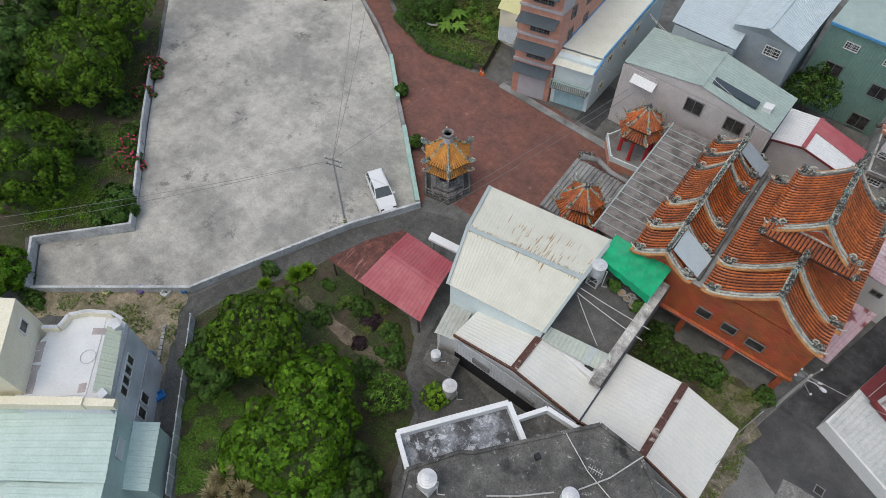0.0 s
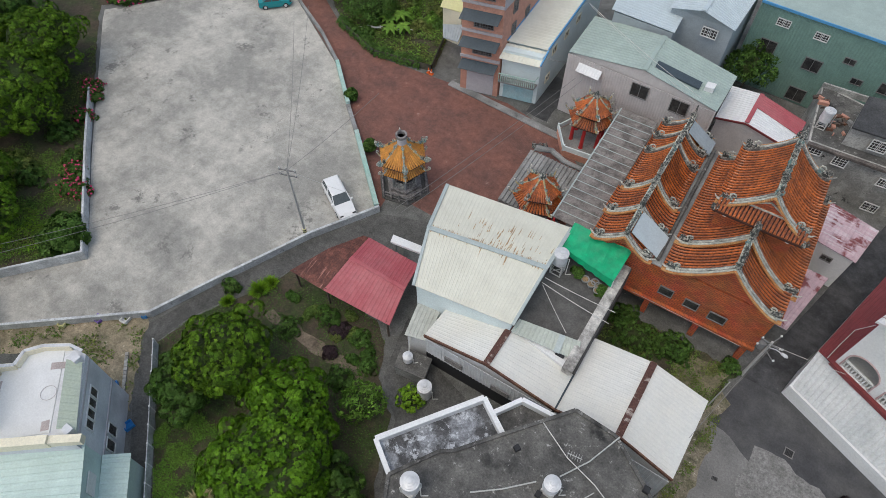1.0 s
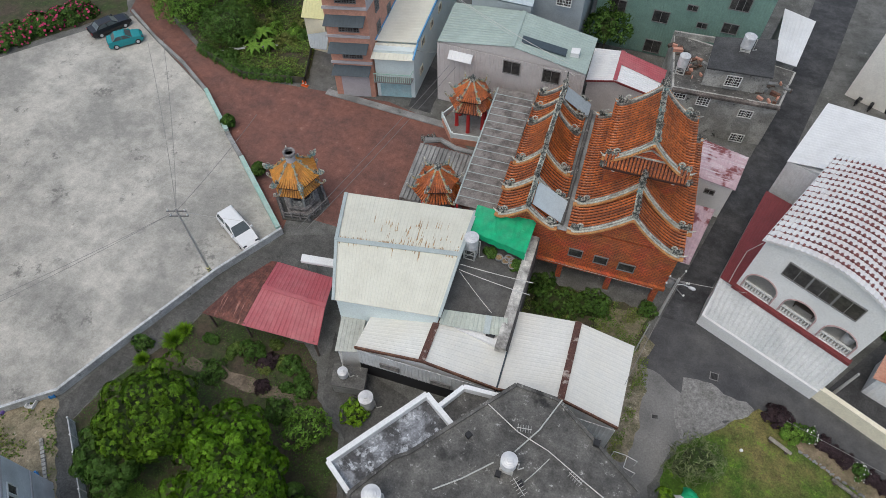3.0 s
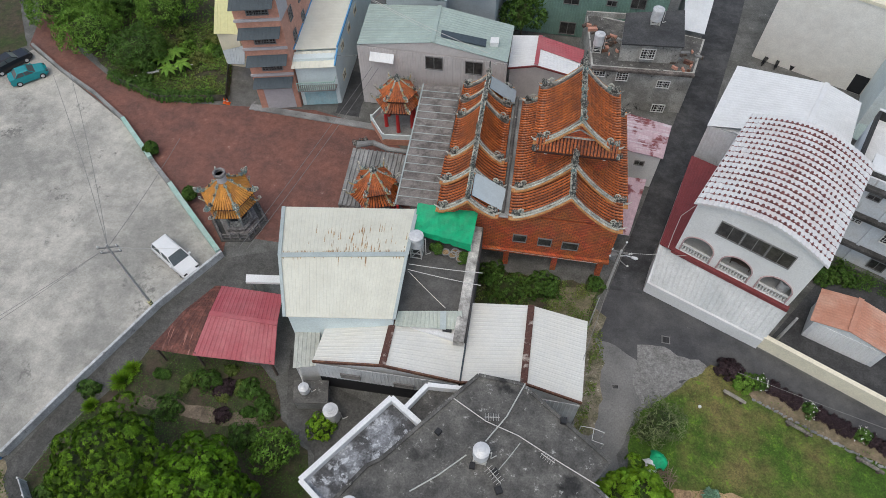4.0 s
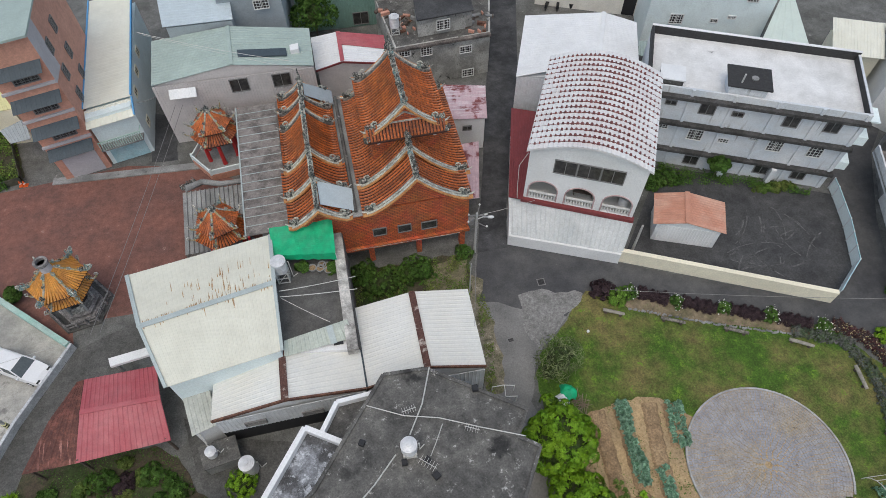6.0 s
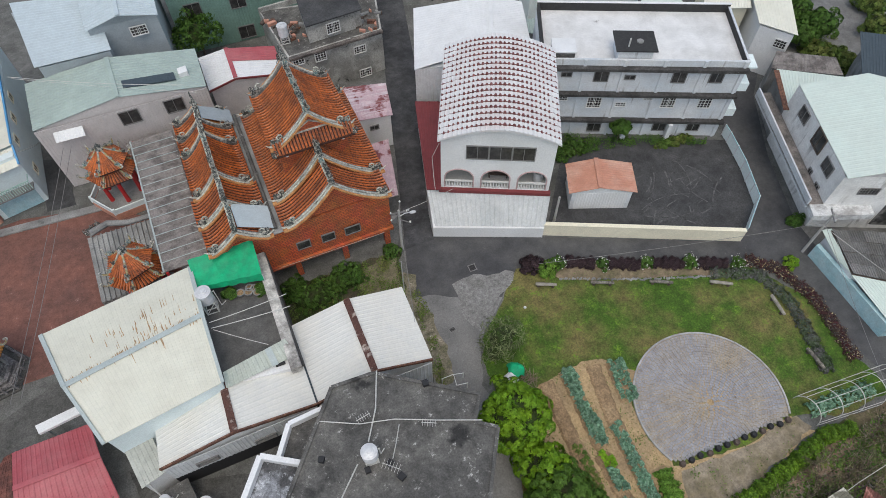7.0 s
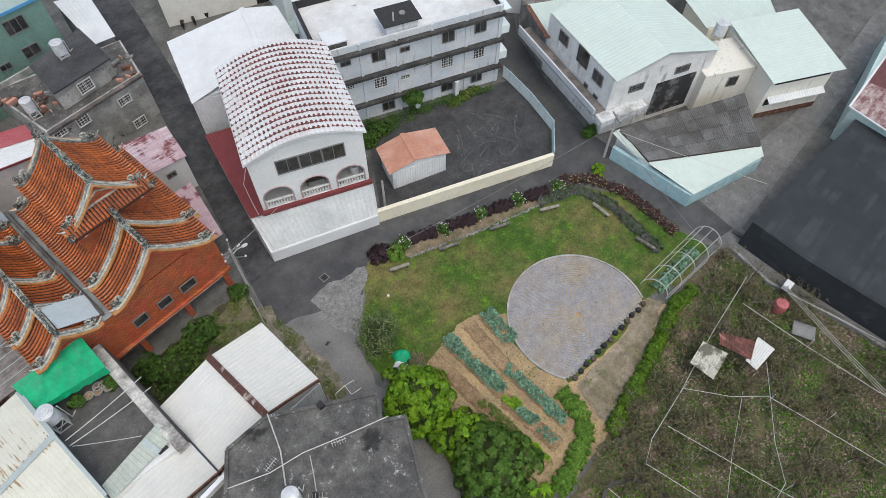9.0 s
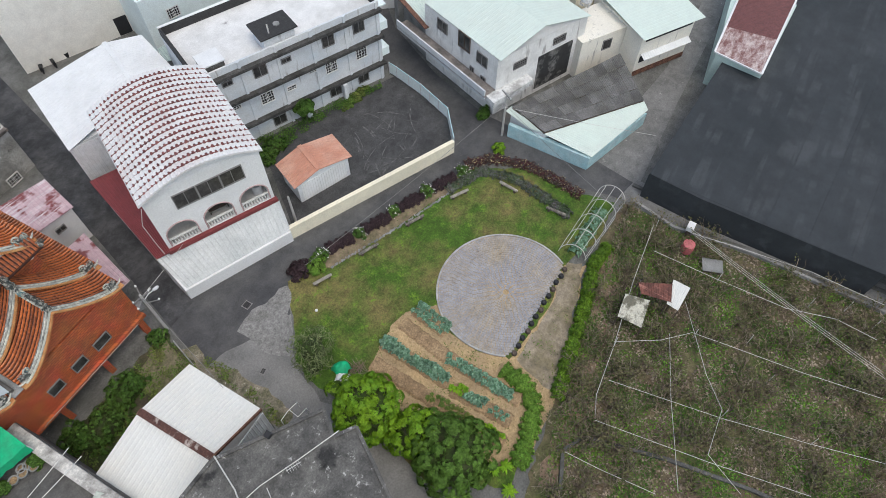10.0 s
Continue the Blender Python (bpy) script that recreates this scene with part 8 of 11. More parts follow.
# vegetable beds: raised soil ridges with rows of crops
BEDS = [("bed", [(17.99, 14.11), (17.29, 9.57)]), ("bed", [(15.79, 14.5), (15.49, 8.26)]), ("bed", [(13.95, 14.22), (13.72, 8.2)]), ("bed", [(17.29, 9.57), (17.03, 2.92)]), ("bed", [(15.21, 7.85), (15.29, 2.82)]), ("bed", [(13.8, 8.49), (13.64, 2.52)]), ("bed", [(19.48, 13.8), (19.04, 10.6)])]
for nm, (a, b) in BEDS:
    a, b = Vector(a), Vector(b)
    d = (b - a).normalized()
    o = Vector((-d.y, d.x)) * 0.6
    bt = thing("soil_bed", "raised bed of dark tilled soil", "vegetable bed", (a.x, a.y, 0), group="vegetable beds")
    n = 14
    vs, fs = [], []
    for i in range(n + 1):
        p = a.lerp(b, i / n)
        w = 1 + 0.1 * math.sin(i * 2.1)
        for k, z in ((-1, 0.06), (-0.7, 0.2), (0, 0.24 + 0.03 * math.sin(i * 1.7)), (0.7, 0.2), (1, 0.06)):
            vs.append((p.x + o.x * k * w, p.y + o.y * k * w, z))
    for i in range(n):
        for k in range(4):
            fs.append((5 * i + k, 5 * i + 5 + k, 5 * i + 6 + k, 5 * i + 1 + k))
    part("soil", (vs, fs), M_soil, bt)
def cabbage_mesh(name, material, seed, n=13, r=0.3):
    rng = np.random.default_rng(seed)
    p, o = [], []
    for k in range(n):
        a, f = k * 2.4, k / n
        p.append((0.05 * math.cos(a), 0.05 * math.sin(a), 0.1 + 0.14 * (1 - f)))
        o.append((-math.cos(a) * 0.5, -math.sin(a) * 0.5, 0.9))
    vs, fs = [(0, 0, 0.16)], []
    for k in range(n):
        a, f = k * 2.4 + rng.uniform(-0.2, 0.2), (k + 1) / n
        c, s, l, w = math.cos(a), math.sin(a), r * (0.45 + 0.65 * f), r * 0.38
        z0, z1 = 0.12 + 0.12 * (1 - f), 0.14 + 0.2 * (1 - f) * 0.8 + 0.1
        q = len(vs) - 1
        vs += [(c * l * 0.55 - s * w, s * l * 0.55 + c * w, z1), (c * l * 0.6, s * l * 0.6, z1 - 0.05), (c * l * 0.55 + s * w, s * l * 0.55 - c * w, z1), (c * l, s * l, z1 - 0.04 - 0.1 * f)]
        fs += [(0, q + 1, q + 2), (0, q + 2, q + 3), (q + 1, q + 4, q + 2), (q + 2, q + 4, q + 3)]
    me = bpy.data.meshes.new(name)
    me.from_pydata(vs, [], fs)
    me.materials.append(material)
    return me


CABM = cabbage_mesh("cabbage", M_leafb, 1)
LETM = cabbage_mesh("lettuce", M_leafy, 2)
GRNM = cabbage_mesh("greens", M_leafo, 3, 10, 0.26)
CAB = "row of blue-green cabbages on a soil bed"
rngc = random.Random(17)
for a, b, rows, step, sc, me in (((15.84, 14.42), (15.54, 8.18), 2, 0.46, 1.12, CABM), ((17.21, 9.52), (17.01, 2.95), 2, 0.44, 0.9, CABM), ((15.44, 7.83), (15.36, 6.74), 2, 0.34, 0.95, LETM), ((15.37, 6.55), (15.4, 4.63), 2, 0.4, 0.85, CABM), ((15.32, 4.59), (15.29, 2.82), 2, 0.55, 0.6, CABM), ((13.88, 9.04), (13.82, 4.63), 2, 0.42, 0.75, GRNM), ((13.82, 4.63), (13.69, 2.59), 2, 0.38, 0.7, LETM), ((19.77, 13.82), (19.16, 10.41), 3, 0.42, 0.8, CABM)):
    A, B = Vector(a), Vector(b)
    d = (B - A).normalized()
    o = Vector((-d.y, d.x))
    row = thing("crop_row", CAB if me is CABM else "row of leafy green vegetables on a soil bed", "crop row", (A.x, A.y, 0.2), group="vegetable rows")
    n = int((B - A).length / step)
    for i in range(n):
        for j in range(rows):
            if rngc.random() < 0.06:
                continue
            q = new(me.name, me)
            x = (i + 0.5 * (j % 2) + rngc.uniform(-0.2, 0.2)) * step
            y = (j - (rows - 1) / 2) * 0.44 + rngc.uniform(-0.07, 0.07)
            k = 1.42 * sc * rngc.uniform(0.75, 1.15)
            q.matrix_basis = Matrix.Translation((d.x * x + o.x * y, d.y * x + o.y * y, -0.02)) @ pose(0, 0, 0, rngc.uniform(-12, 12), rngc.uniform(-12, 12), rngc.uniform(0, 360)) @ Matrix.Diagonal((k, k, k * 0.9, 1))
            q.parent = row


def dry_grass(x, y, r, seed, material, label, n=420, name="grass_tuft", category="grass", group="dry grass"):
    rng = np.random.default_rng(seed)
    t = thing(name, label, category, (x, y, 0), group=group)
    a, q = rng.uniform(0, 6.28, n), rng.uniform(0, 1, n) ** 0.6
    base = np.stack([np.cos(a) * r * 0.35 * q, np.sin(a) * r * 0.35 * q, np.zeros(n)], 1)
    tip = base + np.stack([np.cos(a) * r * q * 0.8, np.sin(a) * r * q * 0.8, r * (1.1 - 0.6 * q)], 1) * rng.uniform(0.6, 1.1, (n, 1))
    mid = (base + tip) / 2 + np.array([0, 0, 0.15 * r])
    side = np.stack([-np.sin(a), np.cos(a), np.zeros(n)], 1) * 0.03
    v = np.stack([base, mid - side, tip, mid + side], 1).reshape(-1, 3)
    leaf_part("blade", v, np.arange(4 * n).reshape(-1, 4), material, t)


for i, (p, r) in enumerate((((-19.47, -0.82), 1.2), ((-19.01, -1.93), 1.1), ((-17.81, -0.41), 0.9), ((-27.45, 6.89), 0.5))):
    dry_grass(*p, r, 200 + i, M_straw, "tuft of dry straw-coloured grass in the garden")
for i, (p, r) in enumerate((((-28.26, 13.99), 1.0), ((-29.63, 11.69), 0.7), ((-27.95, 15.02), 0.8))):
    dry_grass(*p, r, 210 + i, M_leafy, "tuft of long yellow-green grass by the path")
M_feather = mat("feathery_leaf", (0.16, 0.19, 0.085), 0.7, 0.3, 1.0, island=-0.45, bump=0)
for i, (p, r, h) in enumerate((((12.0, 18.3), 1.5, 2.7), ((11.2, 17.6), 1.0, 1.8), ((12.9, 18.9), 0.95, 1.6))):
    tree("casuarina", "feathery grey-green young casuarina at the lawn edge", *p, r, h, M_feather, 0.5, 0.5, 0.7, 17 + 40 * i, "shrub", 0.95, -0.1, "casuarinas", 0.06)
# ground weeds
ground_cover("weeds", "patchy weeds over the garden soil", GARDEN, 30000, 0.1, M_leafd, 3, 0.25, 2.0, -0.05)
ground_cover("weeds", "patchy weeds over the hillside", [(-43.31, 8.09), (-53.47, 16.15), (-66.85, 27.44), (-64.01, 9.79), (-50.57, 1.17)], 20000, 0.14, M_leafo, 4, 0.2, 2.5, -0.05)
ground_cover("grass", "short green grass beside the lot wall", [(-53.3, 2.2), (-54.2, 5.0), (-56.3, 11.0), (-57.0, 14.0), (-54.1, 14.4), (-47.6, 10.7), (-44.2, 7.8), (-50.3, 2.2)], 16000, 0.12, M_leafg, 41, 0.1, 2.2, 0.0)
ground_cover("weeds", "bright clover on the hillside", [(-55.91, 6.43), (-48.46, 10.01), (-45.53, 7.19), (-50.69, 2.33)], 9000, 0.13, M_leafy, 5, 0.12, 2.0, 0.05)
ground_cover("weeds", "weeds in the temple yard", STRIP, 6000, 0.13, M_leafo, 6, 0.2, 1.5, -0.05)
ground_cover("weeds", "overgrown greens in the kitchen plot", VEGN, 26000, 0.2, M_leafg, 7, 0.4, 2.5, -0.2)
ground_cover("weeds", "leafy greens and creepers in the kitchen plot", [(-45.3, 46.0), (-39, 44.4), (-32.9, 45.8), (-36.5, 57.5), (-48.0, 56.0)], 16000, 0.16, M_leafo, 27, 0.35, 1.3, -0.15)
line_cover("creeper_edge", "creepers over the edge of the kitchen plot", [(-46.5, 46.4), (-39.45, 44.2), (-34.0, 45.3)], 1.1, 0.8, 7000, 0.14, M_leafd, 28, category="shrub")
ground_cover("weeds", "low vegetables beside the path", [(-26.04, 0.64), (-25.89, 5.63), (-17.51, 0.35), (-21.09, -3.62)], 22000, 0.09, M_leafg, 8, 0.3, 1.2, -0.1)
# orchard: bare fruit bushes, twigs and weeds
ORN = [(38.29, 3.16), (39, -8.29), (39.01, -19.37), (32.29, -25.79), (21.23, -24.3), (8.34, -2.66), (18.09, 0.47), (24.16, 1.09), (32.66, 2.47)]
rngo = np.random.default_rng(12)
tw_v, tw_f, lp, lo = [], [], [], []
for x, y in scatter(ORN, 330, rngo):
    hh = rngo.uniform(0.7, 1.6)
    for k in range(11):
        a, sp = rngo.uniform(0, 6.28), rngo.uniform(0.4, 1.2)
        p0 = np.array([x, y, 0.05])
        p1 = p0 + np.array([math.cos(a) * sp * 0.5, math.sin(a) * sp * 0.5, hh * 0.6])
        p2 = p0 + np.array([math.cos(a + 0.3) * sp * 1.1, math.sin(a + 0.3) * sp * 1.1, hh * rngo.uniform(0.7, 1.1)])
        for q0, q1, w in ((p0, p1, 0.035), (p1, p2, 0.022), (p1, p1 + (p2 - p1)[[1, 0, 2]] * 0.7, 0.016), (p2, p2 + rngo.normal(0, 0.3, 3), 0.014)):
            d = q1 - q0
            s1 = np.cross(d, [0.3, 0.2, 0.9])
            s1 = s1 / (np.linalg.norm(s1) + 1e-6) * w
            s2 = np.cross(d, s1)
            s2 = s2 / (np.linalg.norm(s2) + 1e-6) * w
            o = len(tw_v)
            tw_v += [q0 - s1, q0 + s1, q0 + s2, q1 - s1 * 0.6, q1 + s1 * 0.6, q1 + s2 * 0.6]
            tw_f += [(o, o + 1, o + 4, o + 3), (o + 1, o + 2, o + 5, o + 4), (o + 2, o, o + 3, o + 5)]
        m = rngo.integers(2, 9)
        lp.append(p1 + (p2 - p1) * rngo.uniform(0, 1.2, (m, 1)) + rngo.normal(0, 0.12, (m, 3)))
tagged(leaf_part("orchard_twigs", np.array(tw_v), np.array(tw_f), M_twig), "bare grey branches of pruned fruit bushes", "orchard", kind="stuff")
lp = np.concatenate(lp)
v, f = leaves(lp, np.tile(np.array([0, 0, 1.0]), (len(lp), 1)), 0.17, rngo)
tagged(leaf_part("orchard_leaves", v, f, mat("orchard_leaf", (0.085, 0.1, 0.035), 0.7, 0.3, 1.0, (0.15, 0.13, 0.07), 0.4, 0.6, island=-0.4, bump=0)), "sparse dull leaves of pruned fruit bushes", "orchard", kind="stuff")
ground_cover("weeds", "green weeds between the orchard bushes", ORN, 42000, 0.15, M_leafd, 9, 0.15, 2.6, 0.04)
ground_cover("weeds", "bright grass tufts between the orchard bushes", ORN, 42000, 0.15, M_leafg, 10, 0.12, 3.0, 0.1)
ground_cover("dry_litter", "dry twigs and leaf litter on the orchard floor", ORN, 26000, 0.2, M_twig, 11, 0.08, 2.0, -0.2)
ground_cover("lawn_tufts", "grass tufts on the lawn", LAWN, 12000, 0.09, M_leafo, 13, 0.04, 2.0, 0.12)

ground_cover("weeds", "thin weeds over the dirt patch", SANDY, 2600, 0.18, M_leafo, 21, 0.15, 1.6, 0.1)
ground_cover("weeds", "weeds and litter on the soil bank", [(31.37, 2.4), (36.85, 1.89), (32.34, 0.78), (22.46, -0.71), (15.54, -1.76), (12.22, -0.76), (19.21, 0.29)], 3000, 0.2, M_leafo, 22, 0.15, 1.4, 0.12)
ground_cover("weeds", "weeds along the patio edge and bare soil", BARE, 5000, 0.13, M_leafo, 23, 0.06, 1.2, 0.28)

# dense plot behind the plaza
rngk = random.Random(6)
for i in range(16):
    p = scatter([(-45.31, 47.22), (-40.79, 45.52), (-33.41, 46.32), (-35.93, 53.31), (-42.57, 57.62)], 1, np.random.default_rng(300 + i))[0]
    bush("plot_shrub", "leafy vegetable shrub in the kitchen plot", p[0], p[1], rngk.uniform(0.6, 1.2), rngk.uniform(0.5, 1.0), rngk.uniform(0.5, 1.2), rngk.choice([M_leafd, M_leafg, M_leafo]), 0.17, 0, 310 + i, group="plot shrubs")
ground_cover("weeds", "weeds along the foot of the apartments", [(25.2, 35.6), (25.6, 33.6), (28.5, 33.8), (32.0, 33.2), (39.6, 30.4), (40.2, 31.2), (32.0, 34.9), (27.0, 37.0)], 5200, 0.14, M_leafd, 26, 0.3, 1.5, -0.05)
EDGE = [(6.95, 24.9), (7.68, 25.97), (8.04, 22.86), (7.14, 18.55), (6.67, 16.12), (5.96, 16.1), (6.75, 20.4)]
ground_cover("weeds", "weeds and rubble along the shed wall", EDGE, 900, 0.14, M_leafo, 24, 0.15, 1.0, -0.05)

# undergrowth between the hillside trees and in the garden
rngu = np.random.default_rng(41)
for i, p in enumerate(scatter([(-83.21, 16.2), (-69.86, 27.73), (-60.09, 20.12), (-55.26, 15.14), (-53.13, 6), (-55.22, 1.48)], 26, rngu)):
    bush("undergrowth", "dark tangled undergrowth below the hillside trees", p[0], p[1], rngu.uniform(1.0, 2.0), rngu.uniform(0.9, 1.6), rngu.uniform(0.8, 1.6), M_leafd if i % 3 else M_leafo, 0.17, 0, 500 + i, lobe_r=0.4, group="hillside undergrowth")
for i, p in enumerate(scatter([(-26.55, 14.71), (-25.54, 17.08), (-18.83, 16.32), (-15.92, 14.18), (-13.95, 9.84), (-19.15, 12.7)], 14, rngu)):
    bush("garden_shrub", "low mixed shrub on the garden soil", p[0], p[1], rngu.uniform(0.35, 0.75), rngu.uniform(0.3, 0.6), rngu.uniform(0.3, 0.6), (M_leafd, M_leafo, M_leafp)[i % 3], 0.12, 0, 540 + i, group="garden shrubs")


# ---- pavilions ----
M_hip = mat("painted_hip_ridge", (0.42, 0.34, 0.16), 0.7, 0.35, 6.0, (0.4, 0.4, 0.36), 0.45, 2.5, sharp=0.05, speck=((0.12, 0.16, 0.14), 0.56, 3.5))


def pavilion_roof(parent, r0, z0, r1, z1, sides, tile, bed, per=7, tail=True):
    """A many-sided tiled roof from the eave (r0, z0) up to (r1, z1), with curled corner ridges."""
    roof = new("roof")
    roof.parent = parent
    K = 5
    prof = [(r0 + (r1 - r0) * k / K, z0 + (z1 - z0) * (0.62 * k / K + 0.38 * (k / K) ** 2)) for k in range(K + 1)]
    vs = [(r * math.cos(2 * math.pi * i / sides), r * math.sin(2 * math.pi * i / sides), z) for r, z in prof for i in range(sides)]
    fs = [(k * sides + i, k * sides + (i + 1) % sides, (k + 1) * sides + (i + 1) % sides, (k + 1) * sides + i) for k in range(K) for i in range(sides)]
    vs += [(v[0] * 0.97, v[1] * 0.97, v[2] - 0.12) for v in vs[:sides]]
    m = len(vs) - sides
    fs += [(i, m + i, m + (i + 1) % sides, (i + 1) % sides) for i in range(sides)] + [tuple(range(m, m + sides))[::-1]]
    local("roof_bed", (vs, fs), bed, roof)
    for i in range(sides):
        a0, a1 = 2 * math.pi * i / sides, 2 * math.pi * (i + 1) / sides
        for j in range(per):
            f = (j + 0.5) / per
            pts = []
            for k in range(K + 1):
                r, z = prof[k]
                x = r * (math.cos(a0) * (1 - f) + math.cos(a1) * f)
                y = r * (math.sin(a0) * (1 - f) + math.sin(a1) * f)
                pts.append((x, y, z + 0.05))
            local("roof_rib", tube(pts, [0.1] * 3 + [0.085, 0.07, 0.05], 6), tile, roof)
        c, s = math.cos(a0), math.sin(a0)
        rid = [(r * c * 1.0, r * s * 1.0, z + 0.12) for r, z in prof[::-1]] + ([(r0 * 1.12 * c, r0 * 1.12 * s, z0 + 0.28), (r0 * 1.17 * c, r0 * 1.17 * s, z0 + 0.55)] if tail else [])
        local("corner_ridge", tube(rid, [0.09] * (K + 1) + ([0.08, 0.035] if tail else []), 6), M_hip, roof)
        if tail:
            curl = [(r0 * 1.1 * c, r0 * 1.1 * s, z0 + 0.25)] + [((r0 * 1.16 + 0.2 * math.cos(1.1 * k - 1.5) * (1 - k / 8)) * c, (r0 * 1.16 + 0.2 * math.cos(1.1 * k - 1.5) * (1 - k / 8)) * s, z0 + 0.62 + 0.22 * math.sin(1.1 * k - 1.5) * (1 - k / 8)) for k in range(7)]
            local("curl", tube(curl, [0.07] + [0.06 - 0.005 * k for k in range(7)], 5), M_band, roof, "pale curled ridge end")
        put_ornament(roof, r0 * 0.86 * c, r0 * 0.86 * s, z0 + (z1 - z0) * 0.12 + 0.1, math.degrees(a0), 0.7, 2 if i % 2 else i % 5)
        put_ornament(roof, r0 * 0.55 * c, r0 * 0.55 * s, z0 + (z1 - z0) * 0.45 + 0.15, math.degrees(a0), 0.5, (i + 2) % 5)
    return roof


M_stone = mat("dark_carved_stone", (0.15, 0.14, 0.135), 0.9, 0.35, 4.0, (0.3, 0.28, 0.27), 0.4, 1.5)


def furnace(x, y, turn):
    t = thing("incense_tower", "six-sided incense furnace tower with yellow glazed roofs and chimney", "pagoda", (x, y, 0), turn)
    local("base", lathe([(1.8, 0), (1.8, 0.35), (1.6, 0.4), (1.6, 0.7)], 6), M_stone, t)
    local("body", lathe([(1.25, 0.7), (1.2, 1.2), (1.05, 1.3), (1.05, 2.9), (1.25, 3.1)], 6), M_bandd, t)
    for i in range(6):
        a = math.pi / 3 * i
        local("column", tube([(1.2 * math.cos(a), 1.2 * math.sin(a), 0.7), (1.2 * math.cos(a), 1.2 * math.sin(a), 3.2)], 0.1, 8), M_conc, t)
        b = a + math.pi / 6
        local("opening", xform(box(0, 0, 1.4, 0.6, 0.06, 1.2), pose(0.93 * math.cos(b), 0.93 * math.sin(b), 0, 0, 0, math.degrees(b) + 90)), M_dark, t)
    pavilion_roof(t, 2.2, 2.95, 1.3, 3.95, 6, M_ytile, M_tileb, 9)
    local("neck", lathe([(1.25, 3.9), (1.25, 4.3)], 6), M_bandd, t)
    pavilion_roof(t, 2.25, 4.15, 0.5, 5.75, 6, M_ytile, M_tileb, 9)
    local("chimney", lathe([(0.5, 5.5), (0.42, 5.9), (0.42, 6.5), (0.4, 6.5)], 16), M_lilac, t, "pale lilac round chimney")
    # rim and throat share the dark stone colour
    local("chimney_rim", lathe([(0.4, 6.5), (0.52, 6.52), (0.54, 6.8), (0.36, 6.8), (0.34, 6.3), (0.02, 6.28)], 16), M_stone, t, "dark chimney rim and throat")
    for i in range(6):
        a = math.pi / 3 * i
        put_ornament(t, 2.4 * math.cos(a), 2.4 * math.sin(a), 4.4, 60 * i, 1.0, 2)
        put_ornament(t, 0.75 * math.cos(a), 0.75 * math.sin(a), 5.6, 60 * i, 0.55, 2)
    # low stone rail round it
    for i in range(6):
        a, b = math.pi / 3 * i, math.pi / 3 * (i + 1)
        A, B = Vector((2.35 * math.cos(a), 2.35 * math.sin(a), 0)), Vector((2.35 * math.cos(b), 2.35 * math.sin(b), 0))
        if i == 2:
            continue
        local("rail", join(beam(A + Vector((0, 0, 0.85)), B + Vector((0, 0, 0.85)), 0.1), beam(A + Vector((0, 0, 0.45)), B + Vector((0, 0, 0.45)), 0.08)), M_stone, t)
        for f in (0, 0.33, 0.66):
            p = A.lerp(B, f)
            local("post", box(p.x, p.y, 0, 0.16, 0.16, 1.0), M_stone, t)
    local("plinth", lathe([(2.6, 0), (2.6, 0.14)], 6), M_path, t)
    return t


furnace(-25.2, 30.4, 12)


def pavilion(x, y, turn, platform):
    t = thing("pavilion", "red-columned pavilion with two-tier orange tiled roof", "pavilion", (x, y, 0), turn, group="temple pavilions")
    if platform:
        local("platform", lathe([(3.0, 0), (3.0, 0.75)], 6), M_pinkwall, t, "pink stone platform")
        local("floor", lathe([(2.8, 0.75), (2.8, 0.79)], 6), M_conc, t)
        for i in range(6):
            a, b = math.pi / 3 * i, math.pi / 3 * (i + 1)
            A, B = Vector((2.92 * math.cos(a), 2.92 * math.sin(a), 0)), Vector((2.92 * math.cos(b), 2.92 * math.sin(b), 0))
            local("rail", join(beam(A + Vector((0, 0, 1.3)), B + Vector((0, 0, 1.3)), 0.12), beam(A + Vector((0, 0, 0.98)), B + Vector((0, 0, 0.98)), 0.08, 0.45)), M_bluewhite, t, "white and blue stone rail")
            local("post", box(A.x, A.y, 0.75, 0.2, 0.2, 0.75), M_bluewhite, t)
    else:
        local("floor", lathe([(2.2, 0), (2.2, 0.6)], 6), M_conc, t)
    for i in range(6):
        a = math.pi / 3 * i + 0.5
        local("column", lathe([(0.24, 0.7), (0.19, 0.95), (0.17, 3.4)], 12, 1.5 * math.cos(a), 1.5 * math.sin(a)), M_red, t, "glossy red column")
    local("lintel", lathe([(1.75, 3.2), (1.75, 3.5), (1.5, 3.5), (1.5, 3.2)], 6), M_orng, t)
    pavilion_roof(t, 2.25, 3.55, 1.2, 4.45, 6, M_tile, M_tileb, 8)
    local("neck", lathe([(1.15, 4.3), (1.15, 4.75)], 6), M_red, t)
    pavilion_roof(t, 1.85, 4.7, 0.25, 6.1, 6, M_tile, M_tileb, 8)
    local("finial", lathe([(0.3, 6.0), (0.35, 6.2), (0.16, 6.35), (0.24, 6.5), (0.05, 6.8)], 10), M_orn, t)
    put_ornament(t, 0, 0, 6.2, 0, 0.9, 1)
    return t


pavilion(-13.7, 45.1, 8, True)
pavilion(-12.95, 33.6, 22, False)
